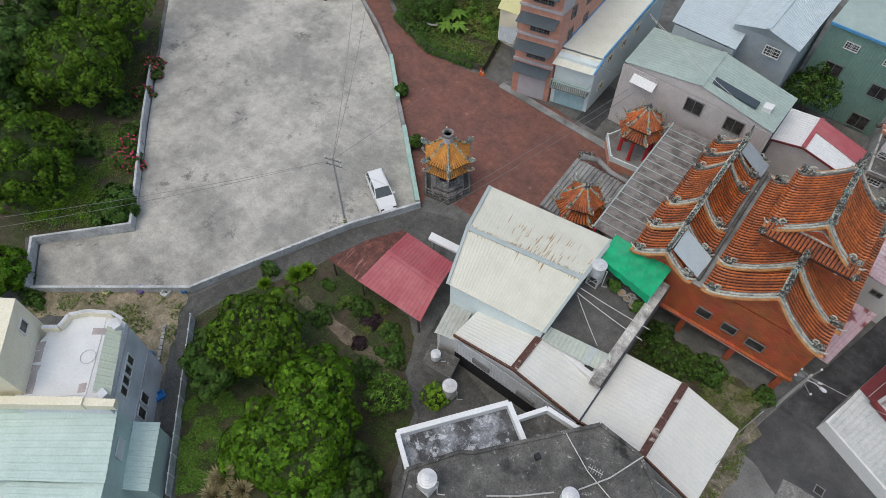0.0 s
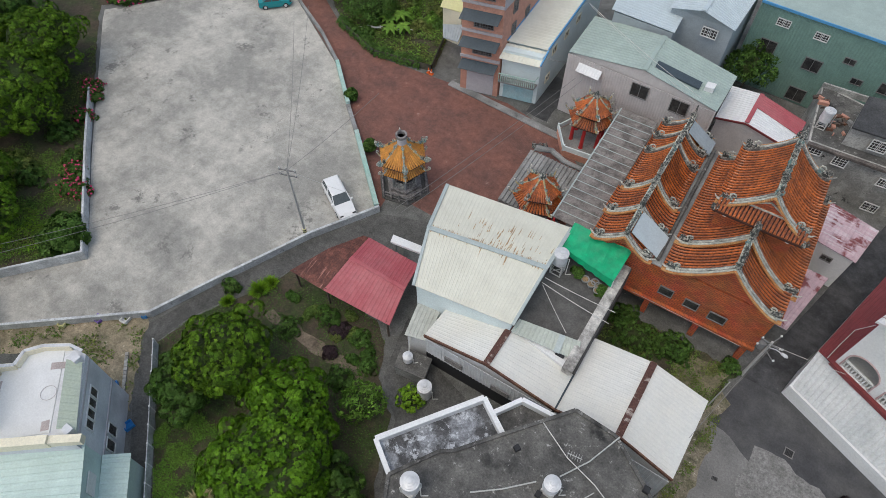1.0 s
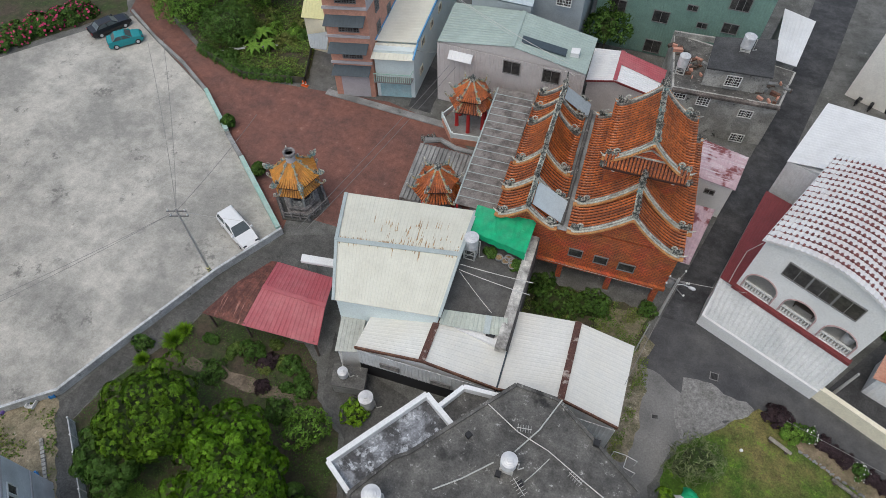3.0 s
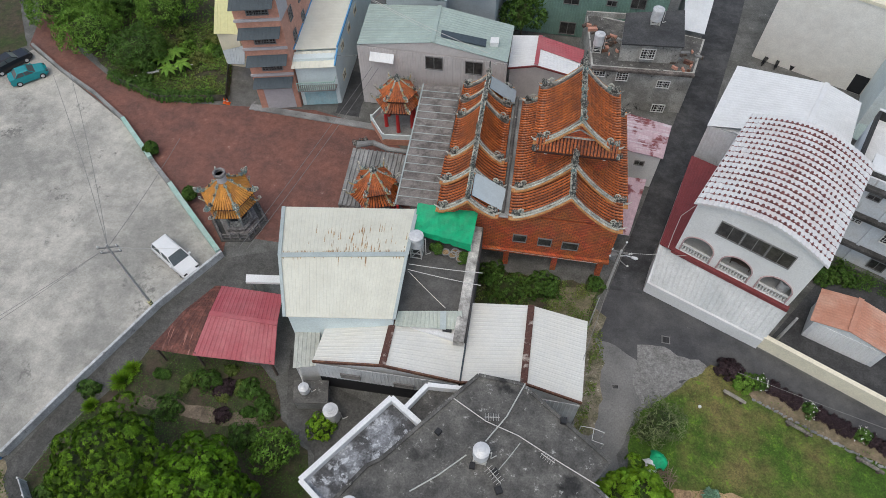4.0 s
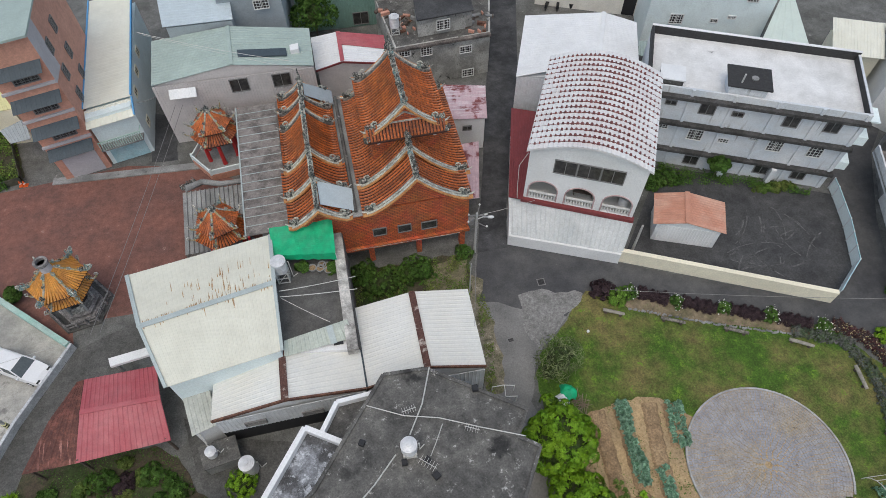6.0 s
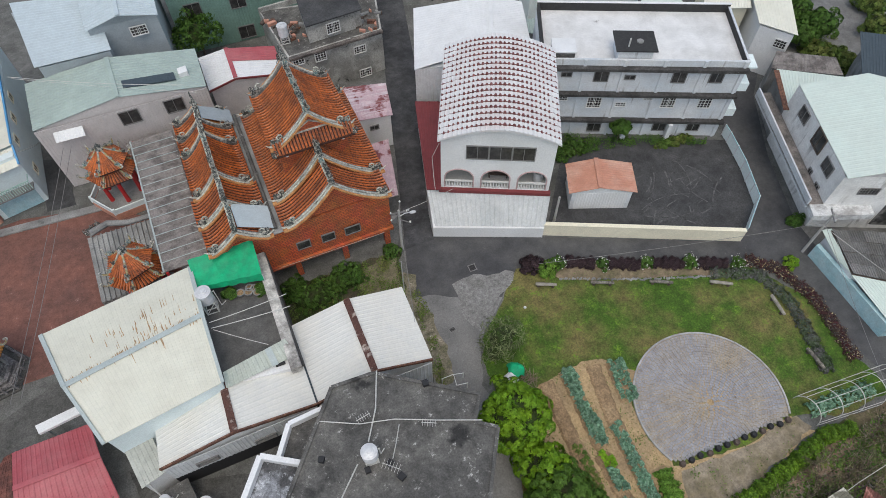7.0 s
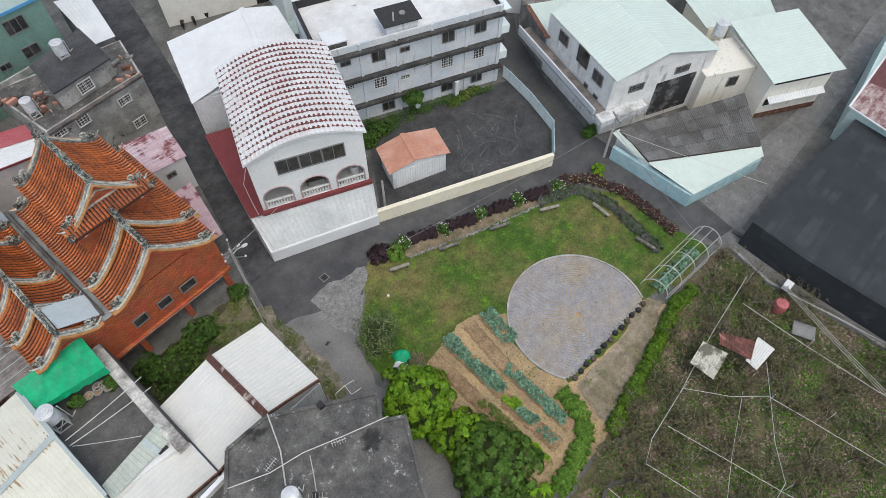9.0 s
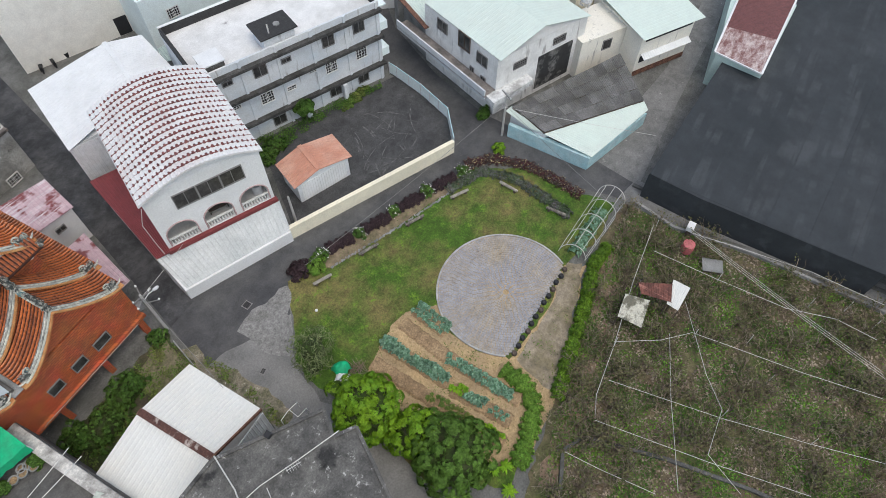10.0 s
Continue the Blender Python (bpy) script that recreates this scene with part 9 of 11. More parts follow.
# grey wavy roof by the plaza gate, with a carved end
gate = thing("gate_roof", "low grey ribbed roof with carved ridge beside the plaza", "roof", (-15.37, 40.63, 0))
gA, gB, gC, gD = (-17.14, 40.07, 1.4), (-11.8, 40.14, 1.4), (-11.44, 33.38, 1.1), (-16.66, 33.31, 1.1)
part("roof_sheet", corrugated(gA, gB, gC, gD, 0.42, 0.12, 0.05), M_conc, gate)
part("wall", prism([p[:2] for p in (gA, gB, gC, gD)], 0, 1.0), M_bandd, gate)
part("ridge", tube([(-16.76, 40.05, 1.9), (-15.39, 41.01, 1.5), (-13.73, 40.54, 1.4), (-11.67, 40.48, 1.5)], [0.3, 0.28, 0.26, 0.22], 8), M_conc, gate)
for i, p in enumerate(((-16.89, 40.23, 1.7), (-16.65, 40.61, 1.6), (-16.19, 40.93, 1.5))):
    o = new("roof_ornament", ORN_MESH[i % 2])
    o.matrix_basis = pose(*p, 0, 0, 60 * i)
    o.parent = gate
    o.matrix_parent_inverse = gate.matrix_basis.inverted()


# ---- cars ----
def car(label, a, b, paint, h=1.45, w=1.75, van=False):
    """A car whose tail is at a and nose at b."""
    a, b = Vector(a[:2]), Vector(b[:2])
    L = (b - a).length
    d = (b - a).normalized()
    c = (a + b) / 2
    t = thing("parked_car", label, "car", (c.x, c.y, 0.05), math.degrees(math.atan2(d.y, d.x)), group="parked cars")
    hl = L / 2
    secs = [(-hl, 0.45, 0.75, 0.8), (-hl + 0.12, 0.28, 0.95, 0.96), (-hl * 0.55, 0.22, 0.98, 1.0), (0, 0.22, 0.96, 1.0), (hl * 0.5, 0.22, 0.93, 1.0), (hl * 0.85, 0.25, 0.82, 0.94), (hl, 0.4, 0.62, 0.78)]
    vs, fs = [], []
    for x, z0, z1, k in secs:
        hw = w / 2 * k
        vs += [(x, -hw, z0), (x, -hw * 1.02, (z0 + z1) / 2), (x, -hw * 0.93, z1), (x, hw * 0.93, z1), (x, hw * 1.02, (z0 + z1) / 2), (x, hw, z0)]
    for s in range(len(secs) - 1):
        for i in range(6):
            fs.append((6 * s + i, 6 * s + 6 + i, 6 * s + 6 + (i + 1) % 6, 6 * s + (i + 1) % 6))
    fs += [tuple(range(6)), tuple(range(len(vs) - 6, len(vs)))[::-1]]
    body = local("body", (vs, fs), paint, t)
    x0, x1 = (-hl + 0.25, hl * 0.42) if van else (-hl * 0.72, hl * 0.42)
    r0, r1 = (x0 + 0.3, x1 - 0.75) if van else (x0 + 0.55, x1 - 0.65)
    hw, hr = w / 2 * 0.9, w / 2 * 0.74
    cab = [(x0, -hw, 0.94), (x1, -hw, 0.92), (x1, hw, 0.92), (x0, hw, 0.94), (r0, -hr, h - 0.05), (r1, -hr, h - 0.05), (r1, hr, h - 0.05), (r0, hr, h - 0.05)]
    local("window_band", (cab, [(3, 2, 1, 0), (0, 1, 5, 4), (1, 2, 6, 5), (2, 3, 7, 6), (3, 0, 4, 7), (4, 5, 6, 7)]), M_carglass, t, "car glass paled for sky reflection")
    rf = [(r0 - 0.08, -hr - 0.02, h - 0.06), (r1 + 0.06, -hr - 0.02, h - 0.06), (r1 + 0.06, hr + 0.02, h - 0.06), (r0 - 0.08, hr + 0.02, h - 0.06), (r0 + 0.1, -hr + 0.12, h), (r1 - 0.1, -hr + 0.12, h), (r1 - 0.1, hr - 0.12, h), (r0 + 0.1, hr - 0.12, h)]
    local("car_roof", (rf, [(3, 2, 1, 0), (0, 1, 5, 4), (1, 2, 6, 5), (2, 3, 7, 6), (3, 0, 4, 7), (4, 5, 6, 7)]), paint, t)
    for s in (-1, 1):
        for p, q in (((x0, hw, 0.94), (r0, hr, h - 0.06)), ((x1, hw, 0.92), (r1, hr, h - 0.06)), (((x0 + x1) / 2, hw, 0.93), ((r0 + r1) / 2, hr, h - 0.06))):
            local("pillar", beam((p[0], s * (p[1] + 0.01), p[2]), (q[0], s * (q[1] + 0.01), q[2]), 0.08, 0.05), paint, t)
        local("mirror", box(x1 - 0.15, s * (w / 2 + 0.05), 0.95, 0.14, 0.2, 0.14), paint, t)
        local("headlight", box(hl * 0.93, s * w * 0.33, 0.6, 0.14, 0.32, 0.14), M_glass, t)
        local("tail_light", box(-hl + 0.08, s * w * 0.38, 0.66, 0.1, 0.22, 0.18), M_red, t)
        for x in (-hl * 0.6, hl * 0.62):
            wh = local("wheel", xform(lathe([(0.2, -0.1), (0.31, -0.09), (0.31, 0.09), (0.2, 0.1)], 14), pose(x, s * (w / 2 - 0.08), 0.31, 90, 0, 0)), M_rubber, t)
            local("rim", xform(lathe([(0.05, -0.11), (0.19, -0.1), (0.19, 0.1), (0.05, 0.11)], 10), pose(x, s * (w / 2 - 0.07), 0.31, 90, 0, 0)), M_steel, wh)
    return t


car("white compact van parked on the concrete lot", (-31.06, 26.46, 0.9), (-26.81, 24.12, 0.7), M_carwhite, 1.6, 1.8, True)
car("black saloon car parked beside a teal hatchback", (-59.39, 43.77, 0.7), (-57.11, 47.93, 0.7), M_carblack, 1.4, 1.75)
car("teal hatchback parked beside a black saloon", (-56.4, 43.02, 0.7), (-53.7, 45.85, 0.7), M_cargreen, 1.4, 1.7)


# ---- water tanks ----
def tank(x, y, z, r, h, legs, label="ribbed stainless steel water tank on a stand"):
    t = thing("water_tank", label, "water tank", (x, y, z), group="water tanks")
    prof = [(r * 0.9, legs)]
    for k in range(6):
        z0 = legs + 0.05 + k * h / 6
        prof += [(r, z0), (r, z0 + h / 6 * 0.7), (r * 0.96, z0 + h / 6 * 0.85)]
    prof += [(r * 0.98, legs + h + 0.06)]
    local("cylinder", lathe(prof, 24), M_steel, t)
    top = legs + h
    local("lid", lathe([(r * 1.03, top + 0.04), (r * 1.03, top + 0.09), (r * 0.86, top + 0.1), (r * 0.84, top + 0.14), (r * 0.6, top + 0.16), (r * 0.58, top + 0.21), (r * 0.34, top + 0.23), (r * 0.32, top + 0.3), (r * 0.06, top + 0.31)], 24), M_steel, t, "stepped steel lid")
    if legs > 0.3:
        foot = lambda k, zz: Vector((r * 1.08 * math.cos(math.pi / 4 + k * math.pi / 2), r * 1.08 * math.sin(math.pi / 4 + k * math.pi / 2), zz))
        for k in range(4):
            local("leg", beam(foot(k, 0), foot(k, legs), 0.08), M_pipe, t)
            for zz in (0.06, legs * 0.5, legs * 0.98):
                local("brace", beam(foot(k, zz), foot(k + 1, zz), 0.06), M_pipe, t)
            local("diagonal", beam(foot(k, 0.06), foot(k + 1, legs * 0.98), 0.045), M_pipe, t)
    local("pipe", tube([(r * 1.1, 0, top * 0.9), (r * 1.25, 0.05, top * 0.9), (r * 1.25, 0.05, 0.05), (r * 1.9, 0.3, 0.05)], 0.035, 6), M_pipe, t)
    return t


tank(*(-7.73, 27.11, 4.6), 0.55, 1.1, 1.3)
tank(*(-0.19, 11.62, 7), 0.5, 0.8, 0.6, "stainless water tank on the flat grey roof")
tank(*(-6.95, 6.97, 7), 0.56, 0.9, 0.9, "stainless water tank at the edge of the flat roof")
tank(*(-13.69, 15.45, 1.6), 0.38, 0.6, 0.15, "small white-lidded water tank on a garden wall")
tank(*(-11.45, 14.44, 0), 0.55, 1.5, 0.1, "steel water tank among shrubs behind the shed")
tank(*(4.54, 54.46, 5), 0.5, 1.1, 0.8, "steel water tank on the ruined house")
tank(*(9.67, 56.83, 7.3), 0.55, 1.1, 0.35, "steel water tank on the ruined house")
tank(*(32.41, 60.35, 0), 0.6, 1.2, 0.1, "steel water tank behind the white shed")
tank(*(55.73, 15.85, 5.6), 0.6, 1.2, 0.4, "steel water tank beside the mint roof")
tank(*(65.14, 23.27, 5.4), 0.6, 1.2, 0.35, "steel water tank on a grey roof")
hut = thing("pump_hut", "small mossy concrete hut with pipes beside the lean-to", "hut", (-13.98, 16.01, 0))
part("wall", prism([(-14.75, 16.1), (-12.42, 16.52), (-12.01, 15.01), (-14.29, 14.57)], 0, 1.5), M_conc, hut)
part("slab", prism([(-14.82, 16.19), (-12.25, 16.62), (-11.81, 14.9), (-14.32, 14.45)], 1.5, 1.6), M_roofc, hut)
part("pipe", tube([(-14.46, 16.94, 3.2), (-14.03, 16.06, 2), (-13.78, 15.62, 1.7)], 0.05), M_pipe, hut)
# green net over the terrace
net2 = thing("net_canopy", "bright green shade net draped over terrace frame", "canopy", (-6.22, 30.55, 4.6))
nA, nB, nC, nD = Vector((-8.39, 30.52, 6.7)), Vector((-3.53, 30.64, 6.7)), Vector((-3.54, 27.61, 6.3)), Vector((-8.19, 28.18, 6.3))
vs, fs = [], []
N = 16
for j in range(N + 1):
    for i in range(N + 1):
        u, v = i / N, j / N
        p = nA.lerp(nB, u).lerp(nD.lerp(nC, u), v)
        z = -0.18 * math.sin(math.pi * ((u * 3) % 1)) * math.sin(math.pi * v) + 0.04 * math.sin(23 * u + 11 * v)
        vs.append((p.x, p.y, p.z + z))
for i in range(N + 1):
    p = nD.lerp(nC, i / N)
    vs.append((p.x + 0.04 * math.sin(i * 1.9), p.y - 0.08 * abs(math.sin(i * 1.3)), p.z - (0.35 + 0.35 * (i / N)) - 0.15 * abs(math.sin(i * 2.2))))
for j in range(N + 1):
    for i in range(N):
        o = j * (N + 1) + i
        fs.append((o, o + N + 1, o + N + 2, o + 1))
part("net", (vs, fs), M_greennet, net2)
for p in (nA, nB, nC, nD):
    part("pole", beam((p.x, p.y, 4.6), (p.x, p.y, p.z - 0.02), 0.06), M_steel, net2)
for i, p in enumerate(((-5.54, 27.52, 4.6), (-4.95, 27.37, 4.6), (-4.43, 27.53, 4.6), (-4.31, 27.11, 4.6), (-4.79, 27.69, 4.6))):
    pt = thing("plant_pot", "round plant pot with soil on the terrace", "plant pot", p, group="terrace pots")
    local("pot", lathe([(0.22, 0), (0.3, 0.32), (0.34, 0.34), (0.26, 0.33), (0.25, 0.25)], 14), M_conc, pt)
    local("soil", lathe([(0.25, 0.24), (0.25, 0.27)], 12), M_soil, pt)
for i, p in enumerate(((-6.23, 27.78, 4.6), (-3.88, 27.27, 4.6))):
    t = bush("potted_plant", "leafy plant on the terrace", p[0], p[1], 0.5, 0.4, 0.7, M_leafd, 0.16, 0, 140 + i)
    t.location.z = 4.6
# drying lines over the terrace


def wire(pts, r, material, label, name="cable", category="cable"):
    o = part(name, tube(pts, r, 4), material)
    return tagged(o, label, category)


wire(sag((-7.88, 25.05, 6.2), (-2.32, 25.71, 5.6), 0.1), 0.035, M_pipe, "white drying line over the terrace")
wire(sag((-7.83, 24.56, 6.2), (-2.28, 24.61, 5.6), 0.1), 0.035, M_pipe, "white drying line over the terrace")
wire(sag((-7.73, 24.41, 6.2), (-4.47, 22.29, 5.4), 0.1), 0.025, M_pipe, "white drying line over the terrace")
# pipes, cables and aerials on the flat roof
wire([(1.89, 16.86, 7.15), (1.03, 14.47, 7.12), (-0.03, 12.64, 7.12)], 0.045, M_pipe, "white pipe across the flat roof", "roof_pipe", "pipe")
wire([(-1.05, 11.58, 7.12), (-2.53, 10.04, 7.12), (-3.97, 8.82, 7.12)], 0.045, M_pipe, "white pipe across the flat roof", "roof_pipe", "pipe")
wire([(-2.49, 14.97, 7.14), (-0.22, 13.89, 7.14), (1.91, 13.38, 7.14), (4.33, 12.35, 7.14), (7.02, 11.29, 7.14)], 0.04, M_pipe, "white pipe across the flat roof", "roof_pipe", "pipe")
wire([(2.08, 12.95, 7.12), (1.54, 11.96, 7.12), (1.02, 11.1, 7.12)], 0.03, M_pipe, "white pipe across the flat roof", "roof_pipe", "pipe")


def aerial(p, turn, s=1.0):
    t = thing("aerial", "old metal television aerial on the flat roof", "aerial", p, turn, group="roof aerials")
    local("mast", beam((0, 0, 0), (0, 0, 0.5 * s), 0.04), M_frame, t)
    local("boom", beam((-0.6 * s, 0, 0.5 * s), (0.6 * s, 0, 0.5 * s), 0.035), M_pipe, t)
    for k in range(6):
        local("rod", beam((-0.5 * s + k * 0.2 * s, -0.3 * s, 0.5 * s), (-0.5 * s + k * 0.2 * s, 0.3 * s, 0.5 * s), 0.02), M_pipe, t)


aerial((0.13, 14.13, 7), 10, 0.8)
aerial((3.82, 12.28, 7), -25, 0.8)
aerial((0.78, 10.62, 7), -40, 1.0)
aerial((-2.28, 15.03, 6), 30, 0.6)
for i, (p, s) in enumerate((((-0.59, 11, 7), 0.35), ((0.78, 10.89, 7), 0.4), ((-3.02, 12.63, 7), 0.35), ((4.55, 14.87, 7), 0.4), ((1.18, 9.9, 7), 0.4))):
    bx = thing("roof_box", "small dark concrete block on the flat roof", "block", p, 30 * i, group="roof blocks")
    local("block", prism([(-s / 2, -s / 2), (s / 2, -s / 2), (s / 2 * 0.9, s / 2), (-s / 2, s / 2 * 0.9)], 0, 0.35), M_dark, bx)


# ---- poles and cables ----
M_polec = mat("pale_pole", (0.42, 0.41, 0.39), 0.85, 0.15, 3.0)


def pole(p, h, label, arms=2, lamp=False, r=0.13, turn=0):
    t = thing("utility_pole", label, "utility pole", (p[0], p[1], 0), turn, group="utility poles")
    local("post", lathe([(r, 0), (r * 0.7, h)], 10), M_polec, t)
    for k in range(arms):
        local("cross_arm", box(0, 0, h - 0.35 - 0.6 * k, 1.5, 0.09, 0.09), M_frame, t)
        for s in (-0.65, 0, 0.65):
            local("insulator", lathe([(0.05, h - 0.26 - 0.6 * k), (0.07, h - 0.16 - 0.6 * k), (0.03, h - 0.06 - 0.6 * k)], 8, s, 0), M_wframe, t)
    if lamp:
        local("lamp_arm", tube([(0, 0, h - 0.8), (0.5, 0, h - 0.5), (1.0, 0, h - 0.5)], 0.04), M_steel, t)
        local("lamp_head", xform(lathe([(0.05, -0.3), (0.12, -0.2), (0.14, 0.1), (0.06, 0.25)], 10), pose(1.15, 0, h - 0.5, 0, 90, 0)), M_steel, t)
    return t


LP = (-29.06, 20.67, 0)
pole(LP, 8.9, "concrete utility pole with cross arms at the lot wall", 2, turn=20, r=0.11)
band = thing("pole_guard", "black and yellow striped guard at the pole foot", "guard", LP)
local("sleeve", lathe([(0.17, 0.06), (0.17, 0.9)], 10), M_yellow, band)
for k in range(3):
    local("stripe", lathe([(0.175, 0.15 + 0.28 * k), (0.175, 0.28 + 0.28 * k)], 10), M_dark, band)
TP = (7.9, 29.9)
pole(TP, 5.6, "concrete pole with lamp at the temple corner", 1, True, turn=-10)
gear = thing("pole_gear", "grey transformer drum and cable brackets on the corner pole", "transformer", (TP[0], TP[1], 4.2))
local("drum", lathe([(0.05, 0), (0.24, 0.03), (0.26, 0.1), (0.26, 0.65), (0.2, 0.74), (0.05, 0.78)], 14, -0.42, 0.1), M_frame, gear)
for k, (ax, ay, az) in enumerate(((0.9, 0.3, 0.5), (-0.8, -0.5, 0.9), (0.4, 0.9, 1.1), (0.7, -0.7, 0.2))):
    br = local("bracket", beam((0, 0, az), (ax, ay, az + 0.1), 0.06), M_frame, gear)
    local("insulator", lathe([(0.05, az + 0.12), (0.09, az + 0.2), (0.04, az + 0.32)], 8, ax, ay), M_wframe, br)
pole((40.19, 16.77, 0), 5.6, "wooden utility pole beside the white house", 1, turn=60)
pole((21.4, 27.45, 0), 3.9, "short grey pole beside the garage", 0, turn=0)
pole((6.65, 25.95, 0), 4.5, "thin pole behind the white shed", 0, r=0.06)
LT2 = (LP[0], LP[1], 8.6)
for a, b, s in ((LT2, (-44.59, 0.09, 7), 0.4), (LT2, (-45.48, 0.55, 7), 0.4), (LT2, (-42.65, 38.4, 8), 0.6), (LT2, (-43.72, 37.47, 8), 0.6), (LT2, (-29.83, 33.24, 7), 0.2), (LT2, (-24.64, 26.07, 2), 0.1), ((-3.09, 30.41, 2.2), (6.69, 30.66, 2.2), 0.02), ((TP[0], TP[1], 5.3), (13, 30.8, 5), 0.1), ((TP[0], TP[1], 5.2), (5.82, 20.6, 4.5), 0.15), ((39.04, 16.39, 5.3), (17.12, 22.57, 3), 0.3), ((39.04, 16.39, 5.3), (34.29, 2.87, 4), 0.2), ((39.01, 16.34, 5), (44.37, 3.51, 3.5), 0.1), ((-19, 53.16, 9), (-4.57, 46.69, 8), 0.1)):
    wire(sag(a, b, s), 0.018, M_frame if s > 0.12 else M_pipe, "thin overhead cable between the poles")
for k in range(3):
    wire(sag(Vector((35.23, -2.85, 4)) + Vector((0.25 * k, 0.2 * k, 0)), Vector((30.19, -18.62, 4)) + Vector((0.25 * k, 0.2 * k, 0)), 0.2), 0.015, M_pipe, "thin overhead cable above the orchard")
wire([(13.8, 36.03, 5), (12.86, 35.33, 4.3), (12.26, 33.42, 4.1), (11.89, 32.09, 4)], 0.03, M_pipe, "white drainpipe on the red side roof", "drain_pipe", "pipe")
wire(sag((-18.84, 52.09, 10), (-5.39, 47.36, 8.6), 0.25), 0.025, M_pipe, "thin pale cable slung over the beige house")
wire(sag((-20.6, 48.0, 5.6), (-18.4, 48.0, 6.0), 0.15), 0.02, M_frame, "thin dark cable between the houses")
for dx in (0.0, 0.65):
    wire(sag((-21.1 + dx, 24.0, 6.0), (-16.4 + dx, 46.0, 6.4), 0.25), 0.02, M_frame, "thin dark cable slung over the plaza")
# irrigation pipes over the orchard
IRR = [[(36.47, 0.12, 1.5), (30.13, -0.45, 1.5), (24.01, -1.29, 1.5), (19.76, -1.67, 1.5), (18.01, -2.33, 1.5), (19.31, -10.21, 1.5), (20.65, -16.88, 1.5)],
       [(33.92, -0.82, 1.5), (33.95, -6.21, 1.5), (34.18, -11.83, 1.5), (35.24, -15.45, 1.5), (35.01, -18.55, 1.5)],
       [(24.41, -1.13, 1.5), (26.42, -4.21, 1.5), (28.26, -6.07, 1.5), (28.63, -8.72, 1.5), (29.32, -14.24, 1.5), (30.31, -19.9, 1.5)],
       [(21.32, -1.99, 1.5), (22.79, -10.01, 1.5), (24.17, -15.86, 1.5), (25.5, -20.81, 1.5)],
       [(37.32, -3.02, 1.5), (37.9, -6.77, 1.5), (38.66, -12.68, 1.5), (38.52, -18.48, 1.5)],
       [(30.62, -4.71, 1.5), (27.51, -6.77, 1.5), (25.48, -8.09, 1.5), (23.46, -9.92, 1.5), (19.79, -10.06, 1.5), (18.35, -12.82, 1.5)],
       [(27.62, -4.63, 1), (22.82, -6.43, 1), (19.02, -8.12, 1), (16.56, -9.19, 1)],
       [(14.97, -1.44, 1.2), (15.11, -3.94, 1.2), (15.53, -7.89, 1.2)]]
for pts in IRR:
    wire(pts, 0.022, M_pipe, "white irrigation pipe strung over the orchard", "irrigation_pipe", "pipe")
for p in ((36.25, -13.66, 0), (37.44, -16.34, 0), (36.8, -18.54, 0), (27.92, -12.52, 0), (28.68, -6.45, 0), (23.55, -10.35, 0), (24.82, -1.33, 0), (34.77, -6.52, 0), (37, -0.13, 0), (24.78, -16.45, 0), (30.41, -10.28, 0)):
    st = thing("stake", "thin pale stake in the orchard", "stake", p, group="orchard stakes")
    local("rod", beam((0, 0, 0), (0.08, 0.05, 1.55), 0.04), M_pipe, st)
# drain channel wall
low_wall("orchard_kerb", [(12.28, -2.47), (15.26, -1.3), (16.93, -2.11), (18.56, -7.98), (19.56, -13.8), (19.88, -17.22)], 0.35, 0.25, M_path, "dark concrete drain edge through the orchard")
low_wall("road_edge", [(39, 2.35), (38.14, -1.45), (39, -8.29), (38.9, -19.39)], 0.4, 0.25, M_conc, "grey concrete edge along the orchard road")
low_wall("net_kerb", [(40.91, 3.26), (40.58, -6.33), (41.02, -19.03)], 0.25, 0.3, M_path, "dark concrete kerb below the shade house")

# ---- lawn things ----
PC = (24.75, 8.25)
PR = 5.72
c1, c2 = Vector((29.62, 5.09)), Vector((19.85, 5.29))
chord_n = Vector((-(c2 - c1).y, (c2 - c1).x)).normalized()
if (Vector((23.31, 12.57)) - c1).dot(chord_n) < 0:
    chord_n = -chord_n
M_kerb = mat("pale_kerb", (0.46, 0.45, 0.44), 0.9, 0.2, 3.0, (0.3, 0.29, 0.27), 0.35, 1.0)
patio = thing("patio", "grey sett-paved half-round patio with pale kerb", "patio", (*PC, 0), kind="structure")
rngp = random.Random(8)
sett = bpy.data.meshes.new("sett")
sv, sf = prism([(-0.1, -0.155), (0.1, -0.155), (0.1, 0.155), (-0.1, 0.155)], 0.05, 0.13)
sett.from_pydata(sv, [], sf)
sett.materials.append(M_patio)
spots = []
r = 0.25
while r < PR - 0.1:
    n = max(6, int(2 * math.pi * r / 0.34))
    off = rngp.random()
    for k in range(n):
        am = 2 * math.pi * (k + off) / n
        x, y = (r + 0.1) * math.cos(am), (r + 0.1) * math.sin(am)
        if (Vector((PC[0] + x, PC[1] + y)) - c1).dot(chord_n) > 0.05:
            spots.append((x, y, rngp.uniform(-0.008, 0.008), am))
    r += 0.215
spots.sort(key=lambda q: q[1] + 0.4 * q[0])
rest = []
for i, (x, y, z, a) in enumerate(spots):
    m = Matrix.Translation((x, y, z)) @ Matrix.Rotation(a, 4, "Z")
    if i < 300:
        o = new("sett", sett)
        o.parent = patio
        o.matrix_basis = m
    else:
        rest.append(xform((sv, sf), m))
tagged(local("setts", join(*rest), M_patio, patio), kind="stuff")
